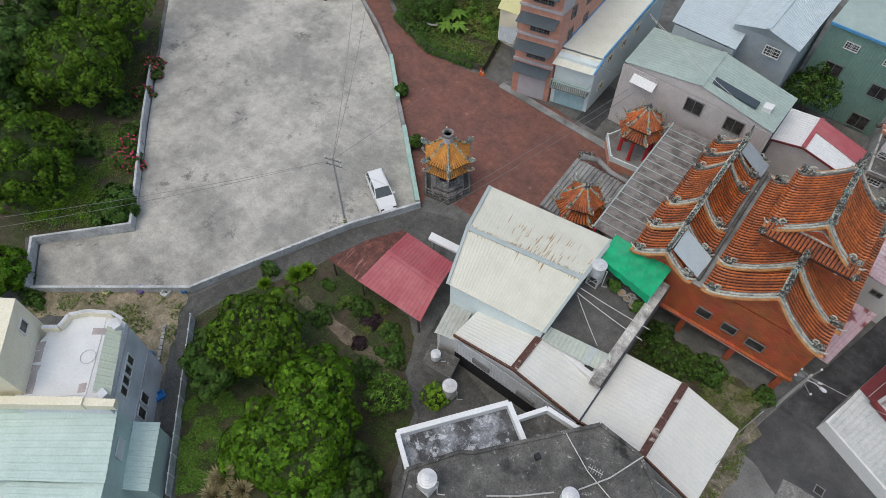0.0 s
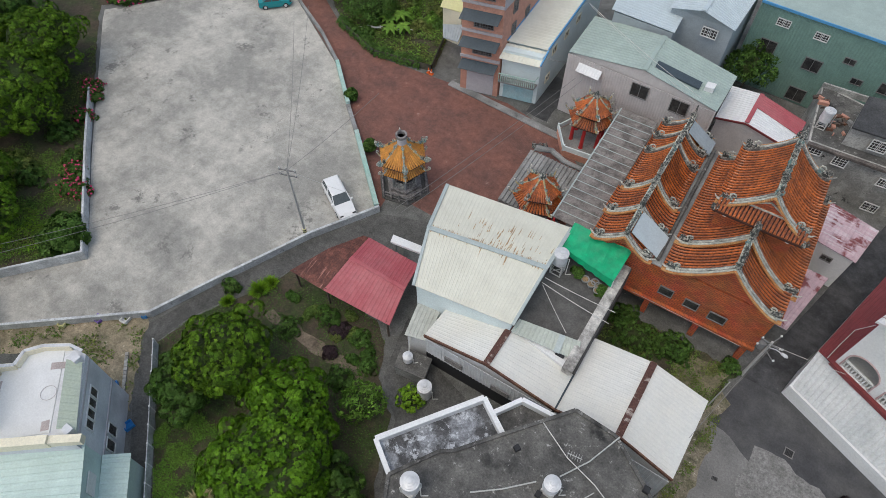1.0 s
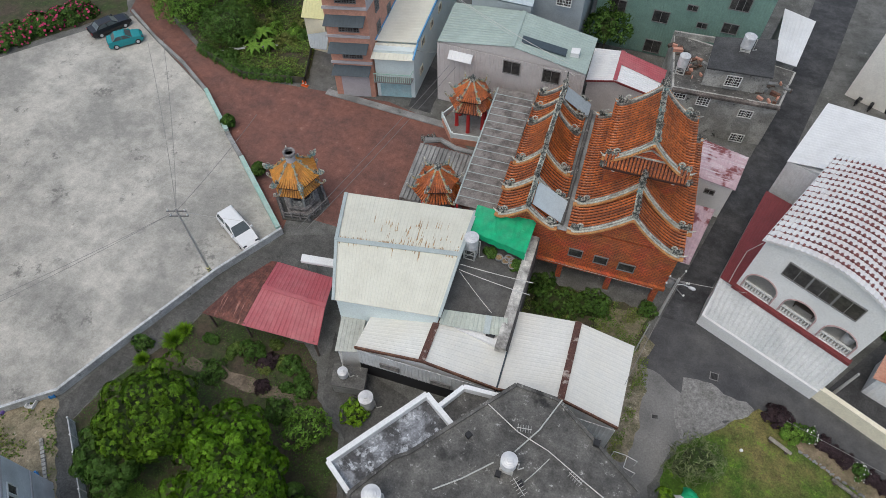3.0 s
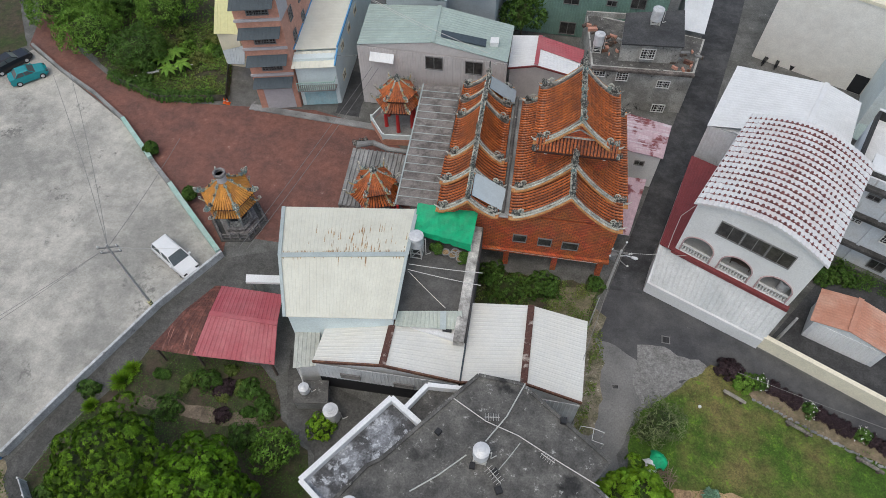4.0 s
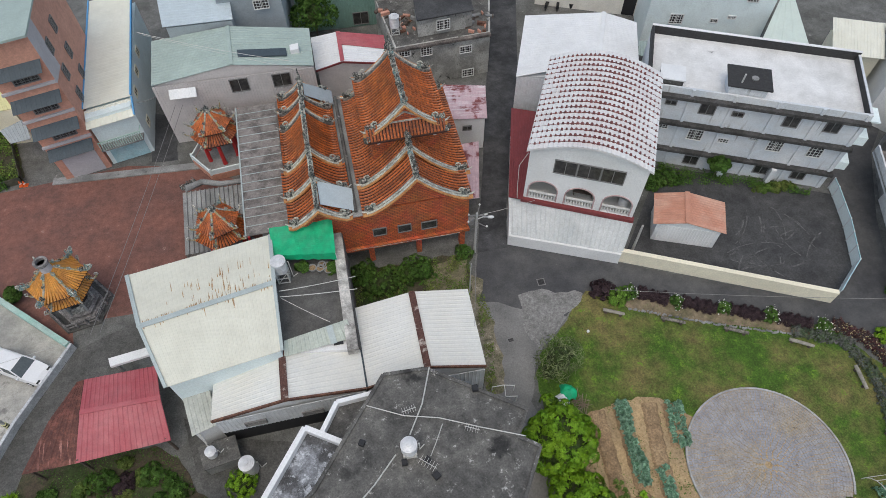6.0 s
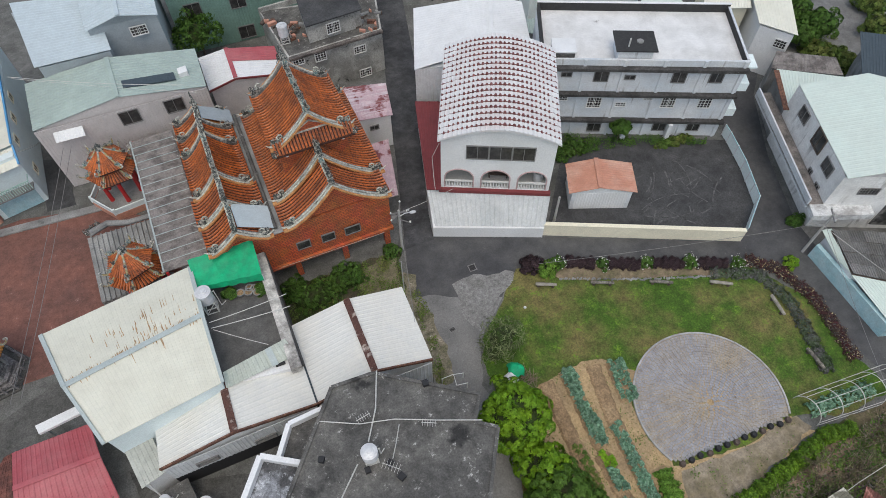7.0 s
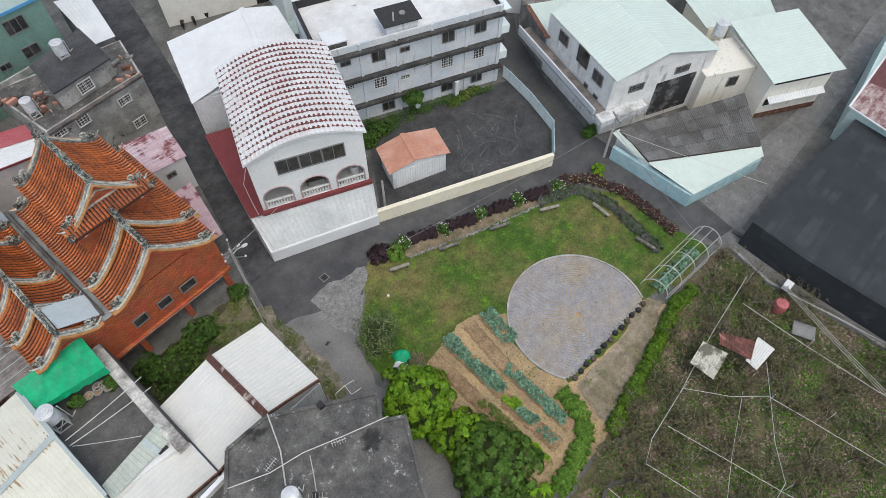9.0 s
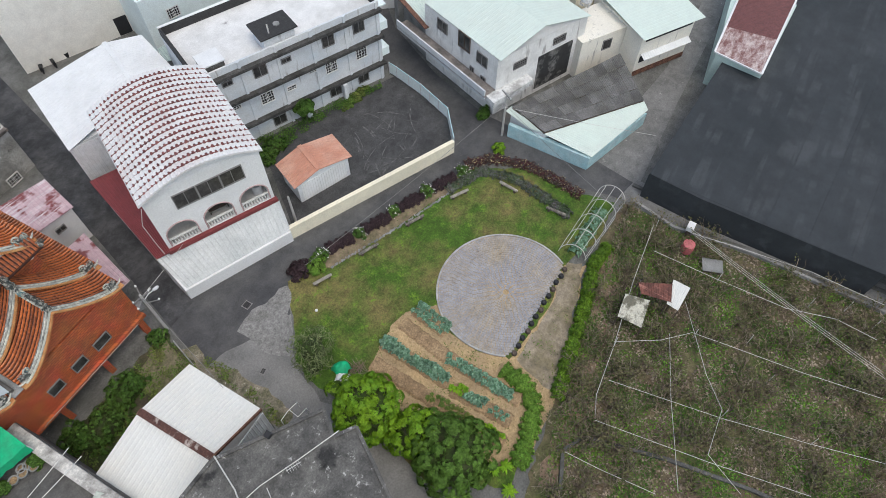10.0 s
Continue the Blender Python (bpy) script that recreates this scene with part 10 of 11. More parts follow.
bedv = [(PR * math.cos(a), PR * math.sin(a)) for a in np.linspace(0, 2 * math.pi, 60)[:-1]]
bedv = [v for v in bedv if (Vector((PC[0] + v[0], PC[1] + v[1])) - c1).dot(chord_n) > -0.02]
k0 = max(range(len(bedv)), key=lambda i: (Vector(bedv[i]) - Vector(bedv[i - 1])).length)
bedv = bedv[k0:] + bedv[:k0]
local("bedding", sheet(bedv, 0.11), M_sand, patio)
for i in range(len(bedv) - 1):
    a, b = Vector(bedv[i]), Vector(bedv[i + 1])
    local("kerb", beam((*a, 0.12), (*(a.lerp(b, 0.97)), 0.12), 0.14, 0.16), M_kerb, patio)
for k in range(13):
    p = c1.lerp(c2, (k + 0.5) / 13) - chord_n * (0.12 + 0.06 * math.sin(k * 2.3))
    tp = thing("tyre_stub", "half-buried dark stump edging the patio", "edging", (p.x, p.y, 0), 40 * k, group="patio edging")
    local("stump", lathe([(0.24, 0), (0.22, 0.28), (0.17, 0.34), (0.1, 0.3)], 9), M_dark if k % 3 else M_wood, tp)
M_paleclog = mat("pale_weathered_log", (0.36, 0.33, 0.28), 0.9, 0.3, 4.0, (0.22, 0.2, 0.17), 0.4, 2.0)
M_darklog = mat("dark_weathered_log", (0.12, 0.105, 0.09), 0.9, 0.35, 4.0, (0.26, 0.24, 0.2), 0.35, 2.5)
for a, b in (((17.02, 22.21), (18.59, 21.5)), ((21.39, 20.67), (23.15, 19.88)), ((26.03, 18.92), (27.75, 18.1)), ((30.68, 17.05), (32.3, 16.13)), ((34.63, 14.07), (34.46, 12.16)), ((34.19, 9.1), (34.29, 7.24))):
    A, B = Vector(a), Vector(b)
    c = (A + B) / 2
    d = (B - A)
    lg = thing("log_bench", "weathered log bench on the lawn", "bench", (c.x, c.y, 0), math.degrees(math.atan2(d.y, d.x)), group="log benches")
    L = d.length
    local("seat", xform(lathe([(0.13, -L / 2), (0.15, -L / 4), (0.14, L / 4), (0.12, L / 2)], 9), pose(0, 0, 0.42, 0, 90, 0)), M_paleclog if a[0] in (17.02, 30.68, 34.63) else M_darklog, lg)
    for s in (-1, 1):
        local("leg", box(s * L * 0.35, 0, 0, 0.2, 0.22, 0.34), M_wood, lg)
# hoop tunnel
ht = thing("hoop_tunnel", "white pipe hoop frame over a crop bed", "plant tunnel", (34.54, 5.14, 0))
hA, hB, hC, hD = Vector((30.73, 6.24, 0)), Vector((38.55, 5.88, 0)), Vector((38.47, 3.23, 0)), Vector((31.02, 3.87, 0))
for k in range(5):
    p, q = hA.lerp(hB, k / 4), hD.lerp(hC, k / 4)
    part("hoop", tube([tuple(p.lerp(q, 0.5 - 0.5 * math.cos(math.pi * i / 10)) + Vector((0, 0, 1.7 * math.sin(math.pi * i / 10)))) for i in range(11)], 0.03, 6), M_pipe, ht)
for i in (1, 3, 5, 7, 9, 0, 10):
    f, z = 0.5 - 0.5 * math.cos(math.pi * i / 10), 1.7 * math.sin(math.pi * i / 10)
    part("purlin", beam(hA.lerp(hD, f) + Vector((0, 0, z + 0.02)), hB.lerp(hC, f) + Vector((0, 0, z + 0.02)), 0.035), M_pipe, ht)
line_cover("crop_row", "row of leafy green vegetables inside the hoop frame", [(31.15, 4.99), (36.63, 4.68)], 1.0, 0.35, 900, 0.22, M_leafb, 130, category="crop row")
# shack, red tank and bits in the orchard
sk2 = thing("shack", "tumbledown shack roofed with rusty and pale sheets", "shack", (30.34, -2.27, 0))
for a, m in ((((28.51, -0.33, 2), (28.92, -2.21, 2), (26.52, -2.51, 1.7), (26.49, -0.55, 1.7)), mat("mossy_cream_sheet", (0.55, 0.53, 0.44), 0.8, 0.2, 2.0, (0.16, 0.15, 0.11), 0.36, 1.2, sharp=0.05)), (((29.82, -0.83, 2.3), (31.07, -3.21, 2.3), (29.59, -3.71, 2.1), (29.09, -1.4, 2.1)), M_oldred), (((31.59, -3.16, 2.2), (31.53, -4.58, 2.2), (29.21, -4.43, 2), (29.33, -3.46, 2)), M_rustwhite)):
    part("roof_sheet", corrugated(*a, 0.2), m, sk2)
    for p in a:
        part("post", beam((p[0], p[1], 0), (p[0], p[1], p[2] - 0.05), 0.09), M_wood, sk2)
rt = thing("red_tank", "faded red round tank beside the orchard shed", "tank", (36.35, -3.21, 0))
local("drum", xform(lathe([(0.2, -0.6), (0.5, -0.5), (0.55, 0), (0.5, 0.5), (0.2, 0.6)], 14), pose(0, 0, 0.75, 0, 0, 0)), mat("faded_red", (0.5, 0.14, 0.14), 0.6, 0.2), rt)
local("stand", box(0, 0, 0, 0.7, 0.7, 0.2), M_conc, rt)
wh = thing("white_crate", "white box on posts beside the red tank", "box", (38.21, -2.73, 0))
local("box", box(0, 0, 0.9, 0.8, 0.6, 0.5), M_white, wh)
for s in (-0.3, 0.3):
    local("leg", box(s, 0, 0, 0.08, 0.4, 0.9), M_wood, wh)
sb2 = thing("sheet_table", "pale mossy sheet laid on posts in the orchard", "table", (35.81, -5.65, 0), 20)
local("top", box(0, 0, 0.5, 1.3, 1.7, 0.06), M_conc, sb2)
for s in (-0.5, 0.5):
    local("leg", box(s, 0, 0, 0.1, 1.4, 0.5), M_wood, sb2)
def crumpled(cx, cy, w, l, h, seed, n=12):
    """A sheet thrown over a heap: high in the middle, creased, down to the ground at its edge."""
    vs, fs = [], []
    for j in range(n + 1):
        for i in range(n + 1):
            u, v = 2 * i / n - 1, 2 * j / n - 1
            z = h * max(0.0, 1 - (u * u + v * v) * 0.62) ** 0.6 + 0.1 * noise.noise(Vector((u * 3, v * 3, seed))) * (1 - max(abs(u), abs(v)) ** 4)
            vs.append((cx + u * w / 2 * (1 + 0.15 * math.sin(3 * v + seed)), cy + v * l / 2 * (1 + 0.15 * math.cos(2.5 * u + seed)), max(0.02, z)))
    for j in range(n):
        for i in range(n):
            o = j * (n + 1) + i
            fs.append((o, o + 1, o + n + 2, o + n + 1))
    return vs, fs


gb = thing("tarpaulin_heap", "crumpled green and white tarpaulin over a heap on the lawn", "tarpaulin", (12.07, 15.77, 0.05))
local("green_sheet", crumpled(0.15, 0.15, 1.1, 1.3, 0.75, 2), M_greennet, gb, "green tarpaulin")
local("white_sheet", crumpled(-0.35, -0.3, 0.9, 1.0, 0.6, 5), M_white, gb, "white plastic sheet")
rst = random.Random(12)
for k in range(22):
    a, l = rst.uniform(0, 3.14), rst.uniform(0.4, 0.9)
    sk = thing("stick", "dry brown stick on the brushwood heap", "stick", (12.9 + rst.uniform(-0.5, 0.6), 14.9 + rst.uniform(-0.4, 0.5), 0.08 + 0.012 * k), math.degrees(a), group="brushwood")
    local("twig", tube([(-l, 0, 0), (0, 0.05, 0.05), (l, 0, 0.02)], [0.03, 0.025, 0.012], 5), M_twig, sk)
# yard fence of pale blue panels
FP = [(41.92, 31.05, 0), (41.74, 30.01, 0), (40.89, 26.55, 0), (39.41, 22.5, 0), (37.61, 21.05, 0), (36.35, 20, 0)]
fence = thing("panel_fence", "pale blue sheet fence with steel posts round the yard", "fence", FP[0])
for a, b in zip(FP, FP[1:]):
    a, b = Vector(a), Vector(b)
    n = max(1, round((b - a).length / 1.6))
    for k in range(n):
        p, q = a.lerp(b, k / n), a.lerp(b, (k + 0.97) / n)
        part("panel", beam(p + Vector((0, 0, 0.75)), q + Vector((0, 0, 0.75)), 0.05, 1.3), M_bluewhite, fence)
        part("post", beam(p, p + Vector((0, 0, 1.5)), 0.09), M_steel, fence)
    part("rail", beam(a + Vector((0, 0, 1.42)), b + Vector((0, 0, 1.42)), 0.08), M_palebl, fence)
# mesh fence of the kitchen plot, trash bits
KF = [(-45.54, 45.7, 0), (-39.45, 43.82, 0), (-32.61, 45.3, 0), (-34.84, 51.53, 0)]
kf = thing("mesh_fence", "dark green mesh fence round the kitchen plot", "fence", KF[0])
for a, b in zip(KF, KF[1:]):
    a, b = Vector(a), Vector(b)
    part("mesh_panel", beam(a + Vector((0, 0, 0.42)), b + Vector((0, 0, 0.42)), 0.05, 0.8), mat("dark_green_mesh", (0.05, 0.06, 0.045), 0.9, 0.3, 2.0, (0.1, 0.09, 0.06), 0.4, 0.8) if "dark_green_mesh" not in bpy.data.materials else bpy.data.materials["dark_green_mesh"], kf)
    for k in range(5):
        p = a.lerp(b, k / 4)
        part("post", beam(p, p + Vector((0, 0, 0.95)), 0.08), M_wood, kf)
for i in range(9):
    p = Vector((-42.73, 46.93, 0.5)).lerp(Vector((-39.07, 48.65, 0.5)), i / 8)
    bp = thing("bamboo_pole", "loose pale bamboo pole on the garden heap", "pole", (p.x, p.y, 0.4 + 0.05 * i), 20 + 14 * math.sin(i * 2.1), group="bamboo poles")
    local("pole", xform(tube([(-1.3, 0, 0), (1.3, 0.1, 0.2)], 0.04), Matrix.Identity(4)), M_pipe, bp)
for i, p in enumerate(((-32.73, 44.96, 0), (-32.35, 44.91, 0))):
    cn = thing("traffic_cone", "orange traffic cone at the plaza edge", "traffic cone", p, group="traffic cones")
    local("cone", lathe([(0.18, 0.04), (0.13, 0.25), (0.04, 0.65)], 12), M_cone, cn)
    local("foot", box(0, 0, 0, 0.42, 0.42, 0.05), M_cone, cn)
    local("stripe", lathe([(0.125, 0.3), (0.09, 0.42)], 12), M_white, cn)
# bits by the dirt patch
for i, (p, m, w, lb) in enumerate((((-37.16, 4.49, 0), mat("purple_plastic", (0.2, 0.12, 0.45), 0.5), 0.7, "purple plastic crate by the wall"), ((-39.18, 2.53, 0), M_yellow, 0.6, "yellow plastic crate by the wall"), ((-34.28, 6.81, 0), M_plastblue, 0.4, "blue bucket by the wall"), ((-31.43, 1.52, 0), M_plastblue, 0.5, "blue plastic basin by the house"), ((-28.01, 0.01, 0), M_plastblue, 0.7, "blue and red bucket by the house"), ((-35.3, 5.72, 0), M_white, 0.7, "white plastic sack by the wall"))):
    cr = thing("plastic_crate", lb, "crate", p, 20 * i)
    local("shell", join(box(0, -w * 0.4, 0, w, 0.06, 0.35), box(0, w * 0.4, 0, w, 0.06, 0.35), box(-w / 2 + 0.03, 0, 0, 0.06, w * 0.74, 0.35), box(w / 2 - 0.03, 0, 0, 0.06, w * 0.74, 0.35), box(0, 0, 0, w - 0.1, w * 0.74, 0.05)), m, cr)
for k in range(11):
    f = k / 10
    pbk = thing("paving_block", "pale concrete block set in a row by the path", "block", (-32.75 + 2.3 * f, 3.75 - 2.25 * f, 0.03), 44, group="block row")
    local("block", prism([(-0.13, -0.14), (0.13, -0.13), (0.12, 0.14), (-0.14, 0.13)], 0, 0.16), M_kerb_pale, pbk)
ball = thing("ball", "small white ball on the lawn", "ball", (15.29, 20.64, 0.06))
local("shell", lathe([(0.02, 0), (0.1, 0.04), (0.13, 0.13), (0.1, 0.22), (0.02, 0.26)], 12), M_white, ball)
fr = thing("pipe_frame", "white pipe frame leaning beside the flat-roofed house", "frame", (7.4, 16.8, 0))
part("rail", tube([(6.57, 17.08, 1.0), (7.41, 17.1, 1.0), (8.24, 16.92, 1.0)], 0.035), M_wframe, fr)
part("rail", tube([(7.5, 17.1, 1.0), (7.4, 16.2, 1.0), (8.23, 16.07, 1.0)], 0.035), M_wframe, fr)
for p in ((6.57, 17.08), (8.24, 16.92), (8.23, 16.07)):
    part("post", beam((*p, 0), (*p, 1.0), 0.06), M_wframe, fr)
# path fence by the mango garden
pfn = thing("path_fence", "pale grey low fence along the path", "fence", (-31.3, 5.62, 0))
pA, pB = Vector((-31.38, 5.68, 0)), Vector((-21.24, -3.94, 0))
for k in range(10):
    a, b = pA.lerp(pB, k / 10), pA.lerp(pB, (k + 0.98) / 10)
    part("panel", beam(a + Vector((0, 0, 0.6)), b + Vector((0, 0, 0.6)), 0.08, 1.1), M_lotwall, pfn)
    part("post", beam(a, a + Vector((0, 0, 1.22)), 0.12), M_white, pfn)

# ---- houses further back ----
cw = thing("cream_block", "large plain cream-rendered house behind the white shed", "house", (22.12, 63.46, 0))
ea, eb = Vector((22.12, 63.46)), Vector((33, 59.04))
ed = (eb - ea).normalized()
eo = Vector((-ed.y, ed.x))
M_palecream = mat("pale_cream_render", (0.85, 0.82, 0.75), 0.8, 0.08, 1.0, (0.79, 0.75, 0.68), 0.3, 0.4, speck=((0.5, 0.47, 0.42), 0.7, 0.6))
part("wall", prism([tuple(ea), tuple(eb), tuple(eb + eo * 9), tuple(ea + eo * 9)], 0, 9.5), M_palecream, cw)
part("parapet", prism([tuple(ea - ed * 0.1 - eo * 0.1), tuple(eb + ed * 0.1 - eo * 0.1), tuple(eb + ed * 0.1 + eo * 9.1), tuple(ea - ed * 0.1 + eo * 9.1)], 9.5, 9.8), M_cream, cw)
part("doorway", prism([tuple(eb - ed * 1.6 - eo * 0.03), tuple(eb - ed * 0.2 - eo * 0.03), tuple(eb - ed * 0.2 - eo * 0.01), tuple(eb - ed * 1.6 - eo * 0.01)], 0.05, 2.2), M_dark, cw)
pb2 = thing("pale_blue_house", "tall pale blue-white rendered house with barred windows", "house", (31.84, 54.27, 0))
ba, bb = Vector((31.84, 54.27)), Vector((44.09, 51.06))
bd = (bb - ba).normalized()
bo = Vector((-bd.y, bd.x))
bq = lambda u, w: tuple(ba + bd * u + bo * w)
part("wall", prism([bq(4.02, 0), bq(12.66, 0), bq(12.66, 9), bq(4.02, 9)], 0, 9.2), M_bluewhite, pb2)
part("wing", prism([bq(-0.2, -0.5), bq(4.0, -0.5), bq(4.0, 9), bq(-0.2, 9)], 0, 5.6), M_bluewhite, pb2)
part("terrace_floor", prism([bq(0.0, -0.3), bq(3.95, -0.3), bq(3.95, 8.8), bq(0.0, 8.8)], 5.6, 5.63), mat("worn_tan_floor", (0.5, 0.47, 0.43), 0.9, 0.2, 1.5, (0.36, 0.33, 0.3), 0.4, 0.6), pb2, "worn tan terrace floor")
for c0, c1_, z1 in (((-0.2, -0.5), (4.0, -0.28), 6.4), ((-0.2, -0.27), (0.02, 9), 6.4), ((1.7, -0.27), (1.9, 8.9), 6.5), ((3.0, 4.0), (3.98, 4.2), 6.6)):
    part("parapet", prism([bq(*c0), bq(c1_[0], c0[1]), bq(*c1_), bq(c0[0], c1_[1])], 5.6, z1), M_bluewhite, pb2)
part("roof_tub", lathe([(0.3, 5.63), (0.36, 6.1), (0.32, 6.1)], 12, *bq(2.6, 2.2)), M_stone_grey, pb2)
part("roof_parapet", prism([bq(4.02, 0), bq(12.66, 0), bq(12.66, 0.2), bq(4.02, 0.2)], 9.2, 9.9), M_bluewhite, pb2)
part("roof_parapet", prism([bq(4.02, 0.22), bq(4.24, 0.22), bq(4.24, 9), bq(4.02, 9)], 9.2, 9.9), M_bluewhite, pb2)
part("roof_floor", prism([bq(4.26, 0.22), bq(12.6, 0.22), bq(12.6, 8.9), bq(4.26, 8.9)], 9.2, 9.23), M_roofc, pb2, "dark mouldy roof floor")
for c, w, h in (((34.67, 53.53, 3.76), 1.4, 1.2), ((38.69, 52.47, 3.38), 0.8, 0.5), ((40.35, 52.04, 3.88), 0.9, 0.4), ((41.74, 51.68, 6.24), 1.2, 0.9), ((37.36, 52.82, 7), 0.7, 0.5), ((38.59, 52.5, 6.83), 0.7, 0.5)):
    window(pb2, c, (31.84, 54.27, 0), (44.09, 51.06, 0), w, h, "grille", M_wframe, out=0.03 if w < 1.3 else 0.55)
gsh = thing("green_lean_to", "small green ribbed roofs beside the white apartments", "shed", (33.09, 51.82, 0))
part("roof_sheet", corrugated((29.06, 49.73, 4.2), (31.07, 49.3, 4.2), (30.2, 46.72, 3.8), (28.53, 48.12, 3.8), 0.3), M_greenroof, gsh)
part("roof_sheet", corrugated((31.04, 49.22, 4.2), (33.97, 48.79, 4.2), (33.3, 46.45, 3.8), (30.2, 46.72, 3.8), 0.3), M_greensheet, gsh)
part("wall", prism([(29.16, 49.45), (33.96, 48.87), (33.03, 46.57), (28.58, 47.96)], 0, 3.7), M_conc, gsh)
prf = thing("striped_roof_house", "low house with pale roof and two dark seams", "house", (48.46, 52.36, 0))
part("roof_sheet", corrugated((46.1, 53.11, 5), (47.59, 53.46, 5), (45.34, 45.31, 4.6), (40.95, 46.93, 4.6), 0.4), M_mintpale, prf)
part("wall", prism([(45.81, 52.2), (47.05, 52.56), (45.25, 45.73), (41.33, 47.15)], 0, 4.5), M_white, prf)
bk = thing("grey_roof_house", "house with dark grey ribbed roof behind the white houses", "house", (56.39, 36.13, 0))
part("roof_sheet", corrugated((49.88, 35.66, 4.4), (54.71, 32.67, 4.4), (54.11, 30.58, 4), (48.19, 34.09, 4), 0.25), M_corr, bk)
part("wall", prism([(50.09, 35.72), (54.7, 32.88), (53.96, 30.9), (48.65, 34.22)], 0, 3.9), M_conc, bk)
bk2 = thing("small_mint_roof", "small pale green roof with rusty edge", "house", (52.85, 32.63, 0))
part("roof_sheet", corrugated((47.94, 33.31, 4.6), (53.2, 30.01, 4.6), (50.45, 28.25, 4.4), (45.37, 28.33, 4.4), 0.3), M_mintpale, bk2)
part("rusty_edge", beam((47.75, 33.14, 4.65), (45.29, 28.44, 4.5), 0.5, 0.06), M_rust, bk2)
part("wall", prism([(47.82, 32.9), (52.64, 29.9), (50.33, 28.44), (45.7, 28.5)], 0, 4.3), M_conc, bk2)
bk3 = thing("slate_roof_house", "house with slate-blue roof and steel tanks", "house", (63.34, 33.97, 0))
part("roof_sheet", corrugated((57.47, 33.63, 6), (60.43, 31.66, 6), (56.78, 27.21, 5.4), (53.45, 28.37, 5.4), 0.3), M_awning, bk3)
part("roof_sheet", corrugated((60.43, 31.66, 6), (69.6, 26.61, 5.4), (61.98, 22.78, 5.2), (56.88, 27.15, 5.4), 0.3), M_corr, bk3)
part("roof_sheet", corrugated((60.91, 23.03, 5.3), (66.91, 21.16, 5.3), (65.31, 18.78, 5), (60.31, 21.7, 5), 0.3), M_greenroof, bk3)
part("wall", prism([(54.17, 29.12), (62.43, 23.01), (65.18, 19.07), (71.95, 24.57), (58.9, 33.27)], 0, 4.9), M_conc, bk3)
bk4 = thing("long_mint_house", "long house with mint roof behind the white house", "house", (66.03, 20.53, 0))
part("roof_sheet", corrugated((59.07, 21.52, 5.4), (67.17, 16.93, 5.4), (63.03, 12.68, 5), (57.07, 17.59, 5), 0.35), M_mintpale, bk4)
part("wall", prism([(59.31, 21.25), (66.27, 17.42), (62.59, 12.98), (57.16, 17.34)], 0, 4.9), M_cream, bk4)

# covers and patches in the road surface
for i, (p, w, l, tn) in enumerate((((31.91, -0.82, 0.03), 0.6, 0.45, 25), ((29.58, -6.76, 0.04), 0.5, 0.5, 40), ((9.04, 21.05, 0.04), 0.5, 0.35, 10), ((12.82, 25.86, 0.04), 0.6, 0.6, 0), ((9.66, 43.82, 0.03), 0.6, 0.6, 10))):
    mc = thing("drain_cover", "dark iron drain cover set in the lane", "drain cover", p, tn, group="drain covers")
    local("frame", join(box(0, l / 2, 0, w + 0.1, 0.06, 0.035), box(0, -l / 2, 0, w + 0.1, 0.06, 0.035), box(w / 2, 0, 0, 0.06, l - 0.06, 0.035), box(-w / 2, 0, 0, 0.06, l - 0.06, 0.035)), M_frame, mc)
    for k in range(5):
        local("bar", box(-w / 2 + w * (k + 0.9) / 6, 0, 0.005, 0.05, l - 0.07, 0.02), M_dark, mc)
# scooters and bins at the foot of the cream block
for i, p in enumerate(((23.38, 62.53, 0), (24.55, 62.18, 0))):
    sc = thing("scooter", "parked black motor scooter by the cream wall", "scooter", p, 60 + 12 * i, group="scooters")
    for x in (-0.6, 0.6):
        local("wheel", xform(lathe([(0.14, -0.06), (0.24, -0.04), (0.25, 0.0), (0.24, 0.04), (0.14, 0.06)], 14), pose(x, 0, 0.25, 90, 0, 0)), M_rubber, sc)
    local("body", join(prism([(-0.75, -0.14), (-0.2, -0.18), (-0.2, 0.18), (-0.75, 0.14)], 0.35, [0.85, 0.78, 0.78, 0.85]), box(0.1, 0, 0.3, 0.6, 0.3, 0.1)), M_carblack, sc)
    local("seat", prism([(-0.8, -0.13), (-0.15, -0.15), (-0.15, 0.15), (-0.8, 0.13)], 0.82, 0.92), M_rubber, sc)
    local("leg_shield", beam((0.42, 0, 0.35), (0.55, 0, 1.0), 0.3, 0.1), M_red if i else M_carblack, sc)
    local("handlebar", beam((0.5, -0.33, 1.05), (0.5, 0.33, 1.05), 0.05), M_dark, sc)
for i, p in enumerate(((26.22, 62.12, 0), (27.17, 62.69, 0), (28.09, 61.92, 0))):
    bn = thing("storage_tub", "black plastic tub against the cream wall", "tub", p, 15 * i, group="tubs")
    local("tub", lathe([(0.32, 0), (0.4, 0.6), (0.43, 0.62), (0.37, 0.6), (0.3, 0.1), (0.05, 0.09)], 16), M_rubber, bn)

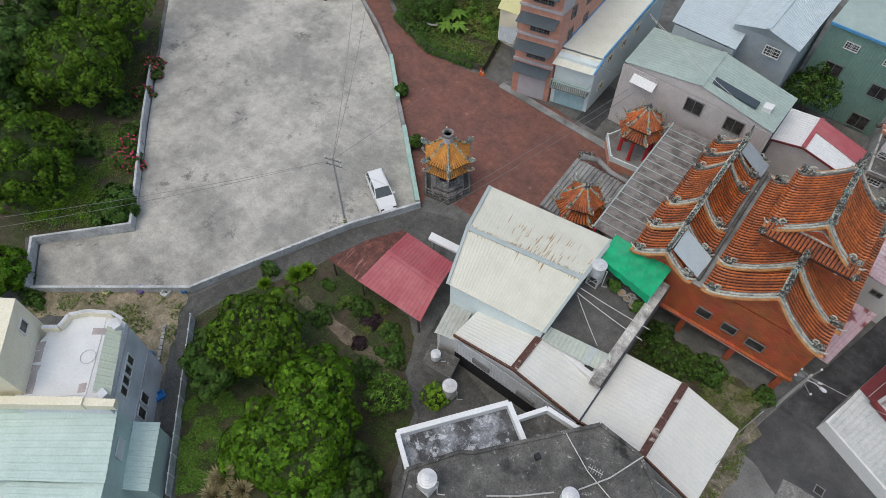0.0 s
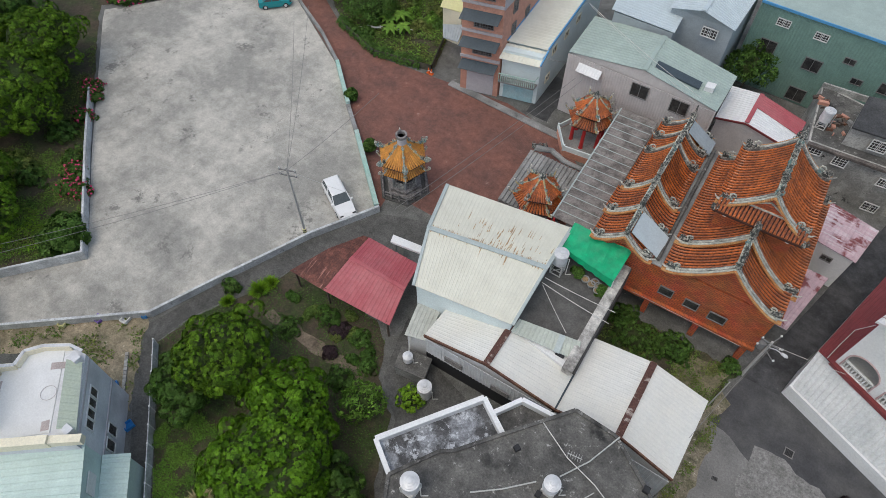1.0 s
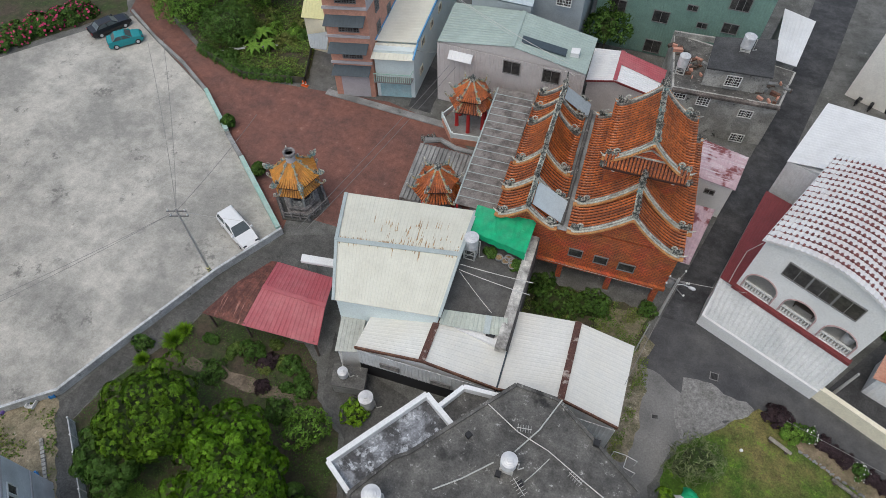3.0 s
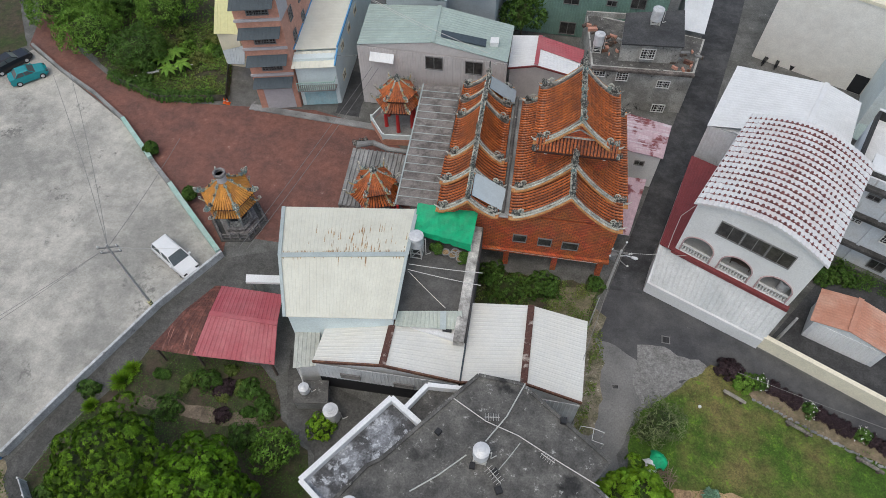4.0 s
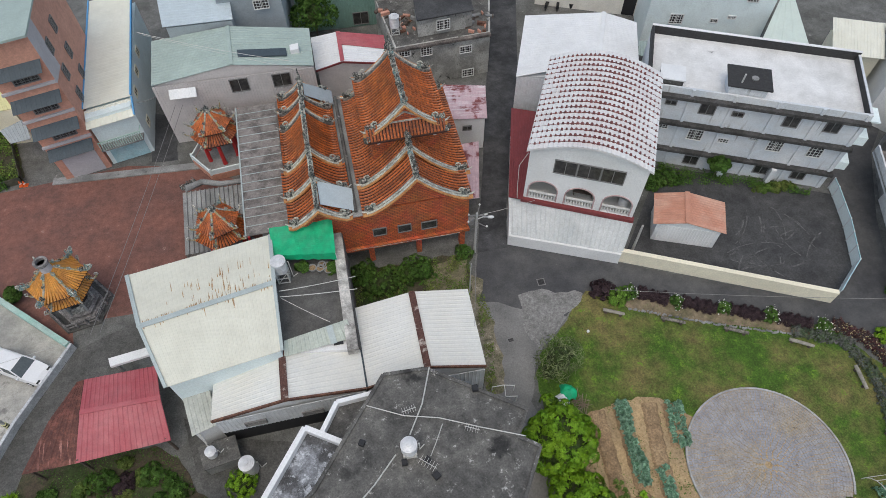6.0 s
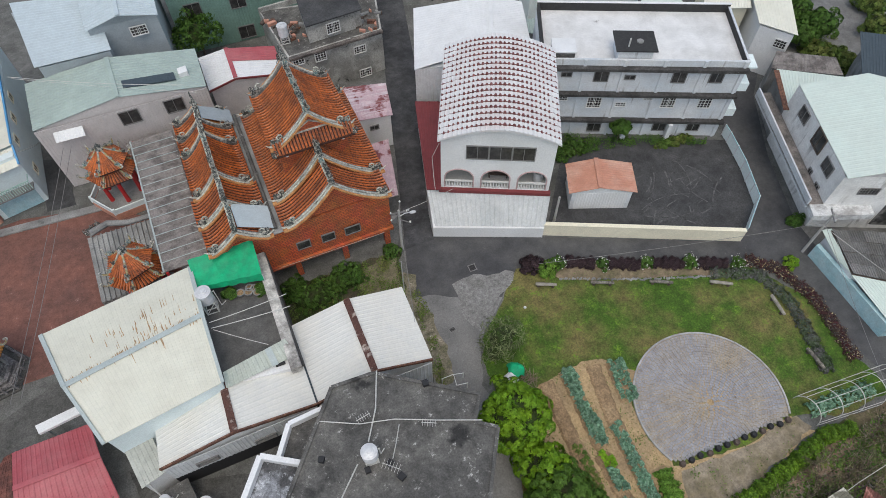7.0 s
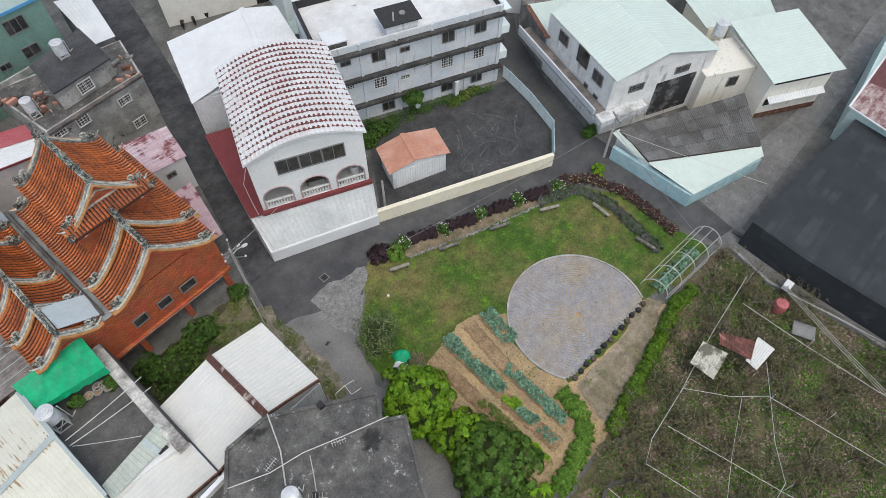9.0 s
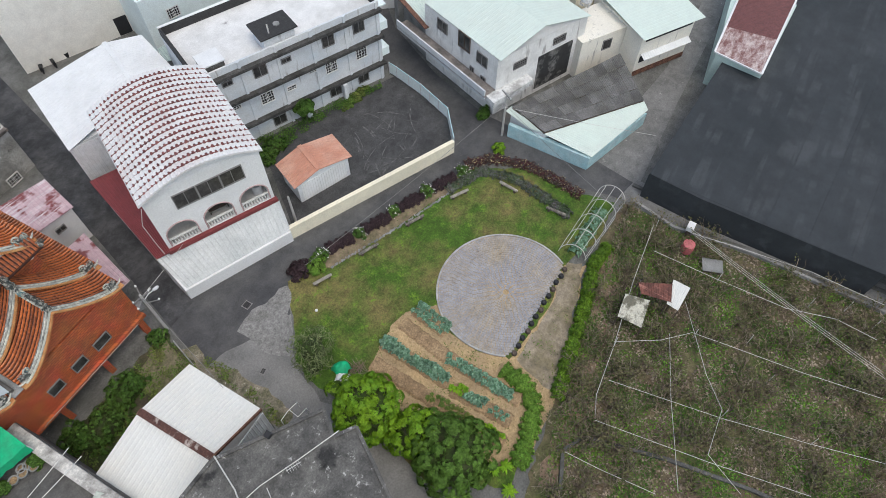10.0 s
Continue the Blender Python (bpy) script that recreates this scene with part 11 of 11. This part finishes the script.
# yard, trees and cream-roofed house beyond the apartments
ground_sheet("back_yard", [(67.15, 52), (81.48, 46.25), (67.98, 32.34), (62.12, 36.19), (60.27, 39.51)], 0.05, M_roadc, "worn concrete yard beyond the white houses", "yard", rough=0.3)
crh = thing("cream_roof_house", "house with pale cream metal roof beyond the apartments", "house", (56.16, 41.16, 0))
part("wall", prism([(49.64, 38.63), (51.76, 36.06), (56, 43.51), (52.77, 44.8)], 0, 5.4), M_white, crh)
part("roof_sheet", corrugated((52.74, 45.47, 6.2), (56.64, 43.9, 6.2), (51.81, 35.66, 5.7), (49.46, 38.7, 5.7), 0.4, 0.015), M_creamroof, crh)
part("wall", prism([(46.51, 43.26), (50.64, 41.81), (52.44, 44.94), (48.1, 46.68)], 0, 5.2), M_cream, crh)
part("roof_sheet", corrugated((48.41, 47.54, 6), (53, 45.7, 6), (50.51, 41.25, 5.5), (45.96, 42.87, 5.5), 0.3, 0.025), M_creamroof, crh, "cream ribbed side roof")
window(crh, (51.24, 36.69, 4.1), (49.64, 38.63, 5.5), (51.76, 36.06, 5.5), 1.2, 1.0, "grille", M_wframe)
for i, (p, r, h) in enumerate((((59.21, 42.62), 1.8, 3.0), ((60.39, 39.99), 1.9, 3.0), ((57.8, 39.46), 1.6, 2.6), ((58.4, 36.91), 1.5, 1.6), ((59.4, 34.54), 1.7, 1.6), ((67.27, 37.43), 2.0, 2.4), ((69.4, 41.54), 1.6, 2.0))):
    tree("small_tree", "dark green tree in the yard beyond the houses", *p, r, h, M_leafd if i < 3 else M_leafo, 0.22, 0.4, 0.8, 400 + i, group="back yard trees")
ground_cover("weeds", "weeds at the edge of the back yard", [(58.57, 41.26), (62.71, 39.6), (62.37, 35.58), (59.91, 34.09), (56.93, 38.26)], 2500, 0.16, M_leafo, 25, 0.2, 1.2, -0.1)
# vent in the mint gable wall
part("vent_panel", beam(Vector((-24.66, -3.35, 4.65)), Vector((-23.67, -4.27, 4.72)), 0.08, 1.0), M_wframe, mh, "white perforated vent panel")
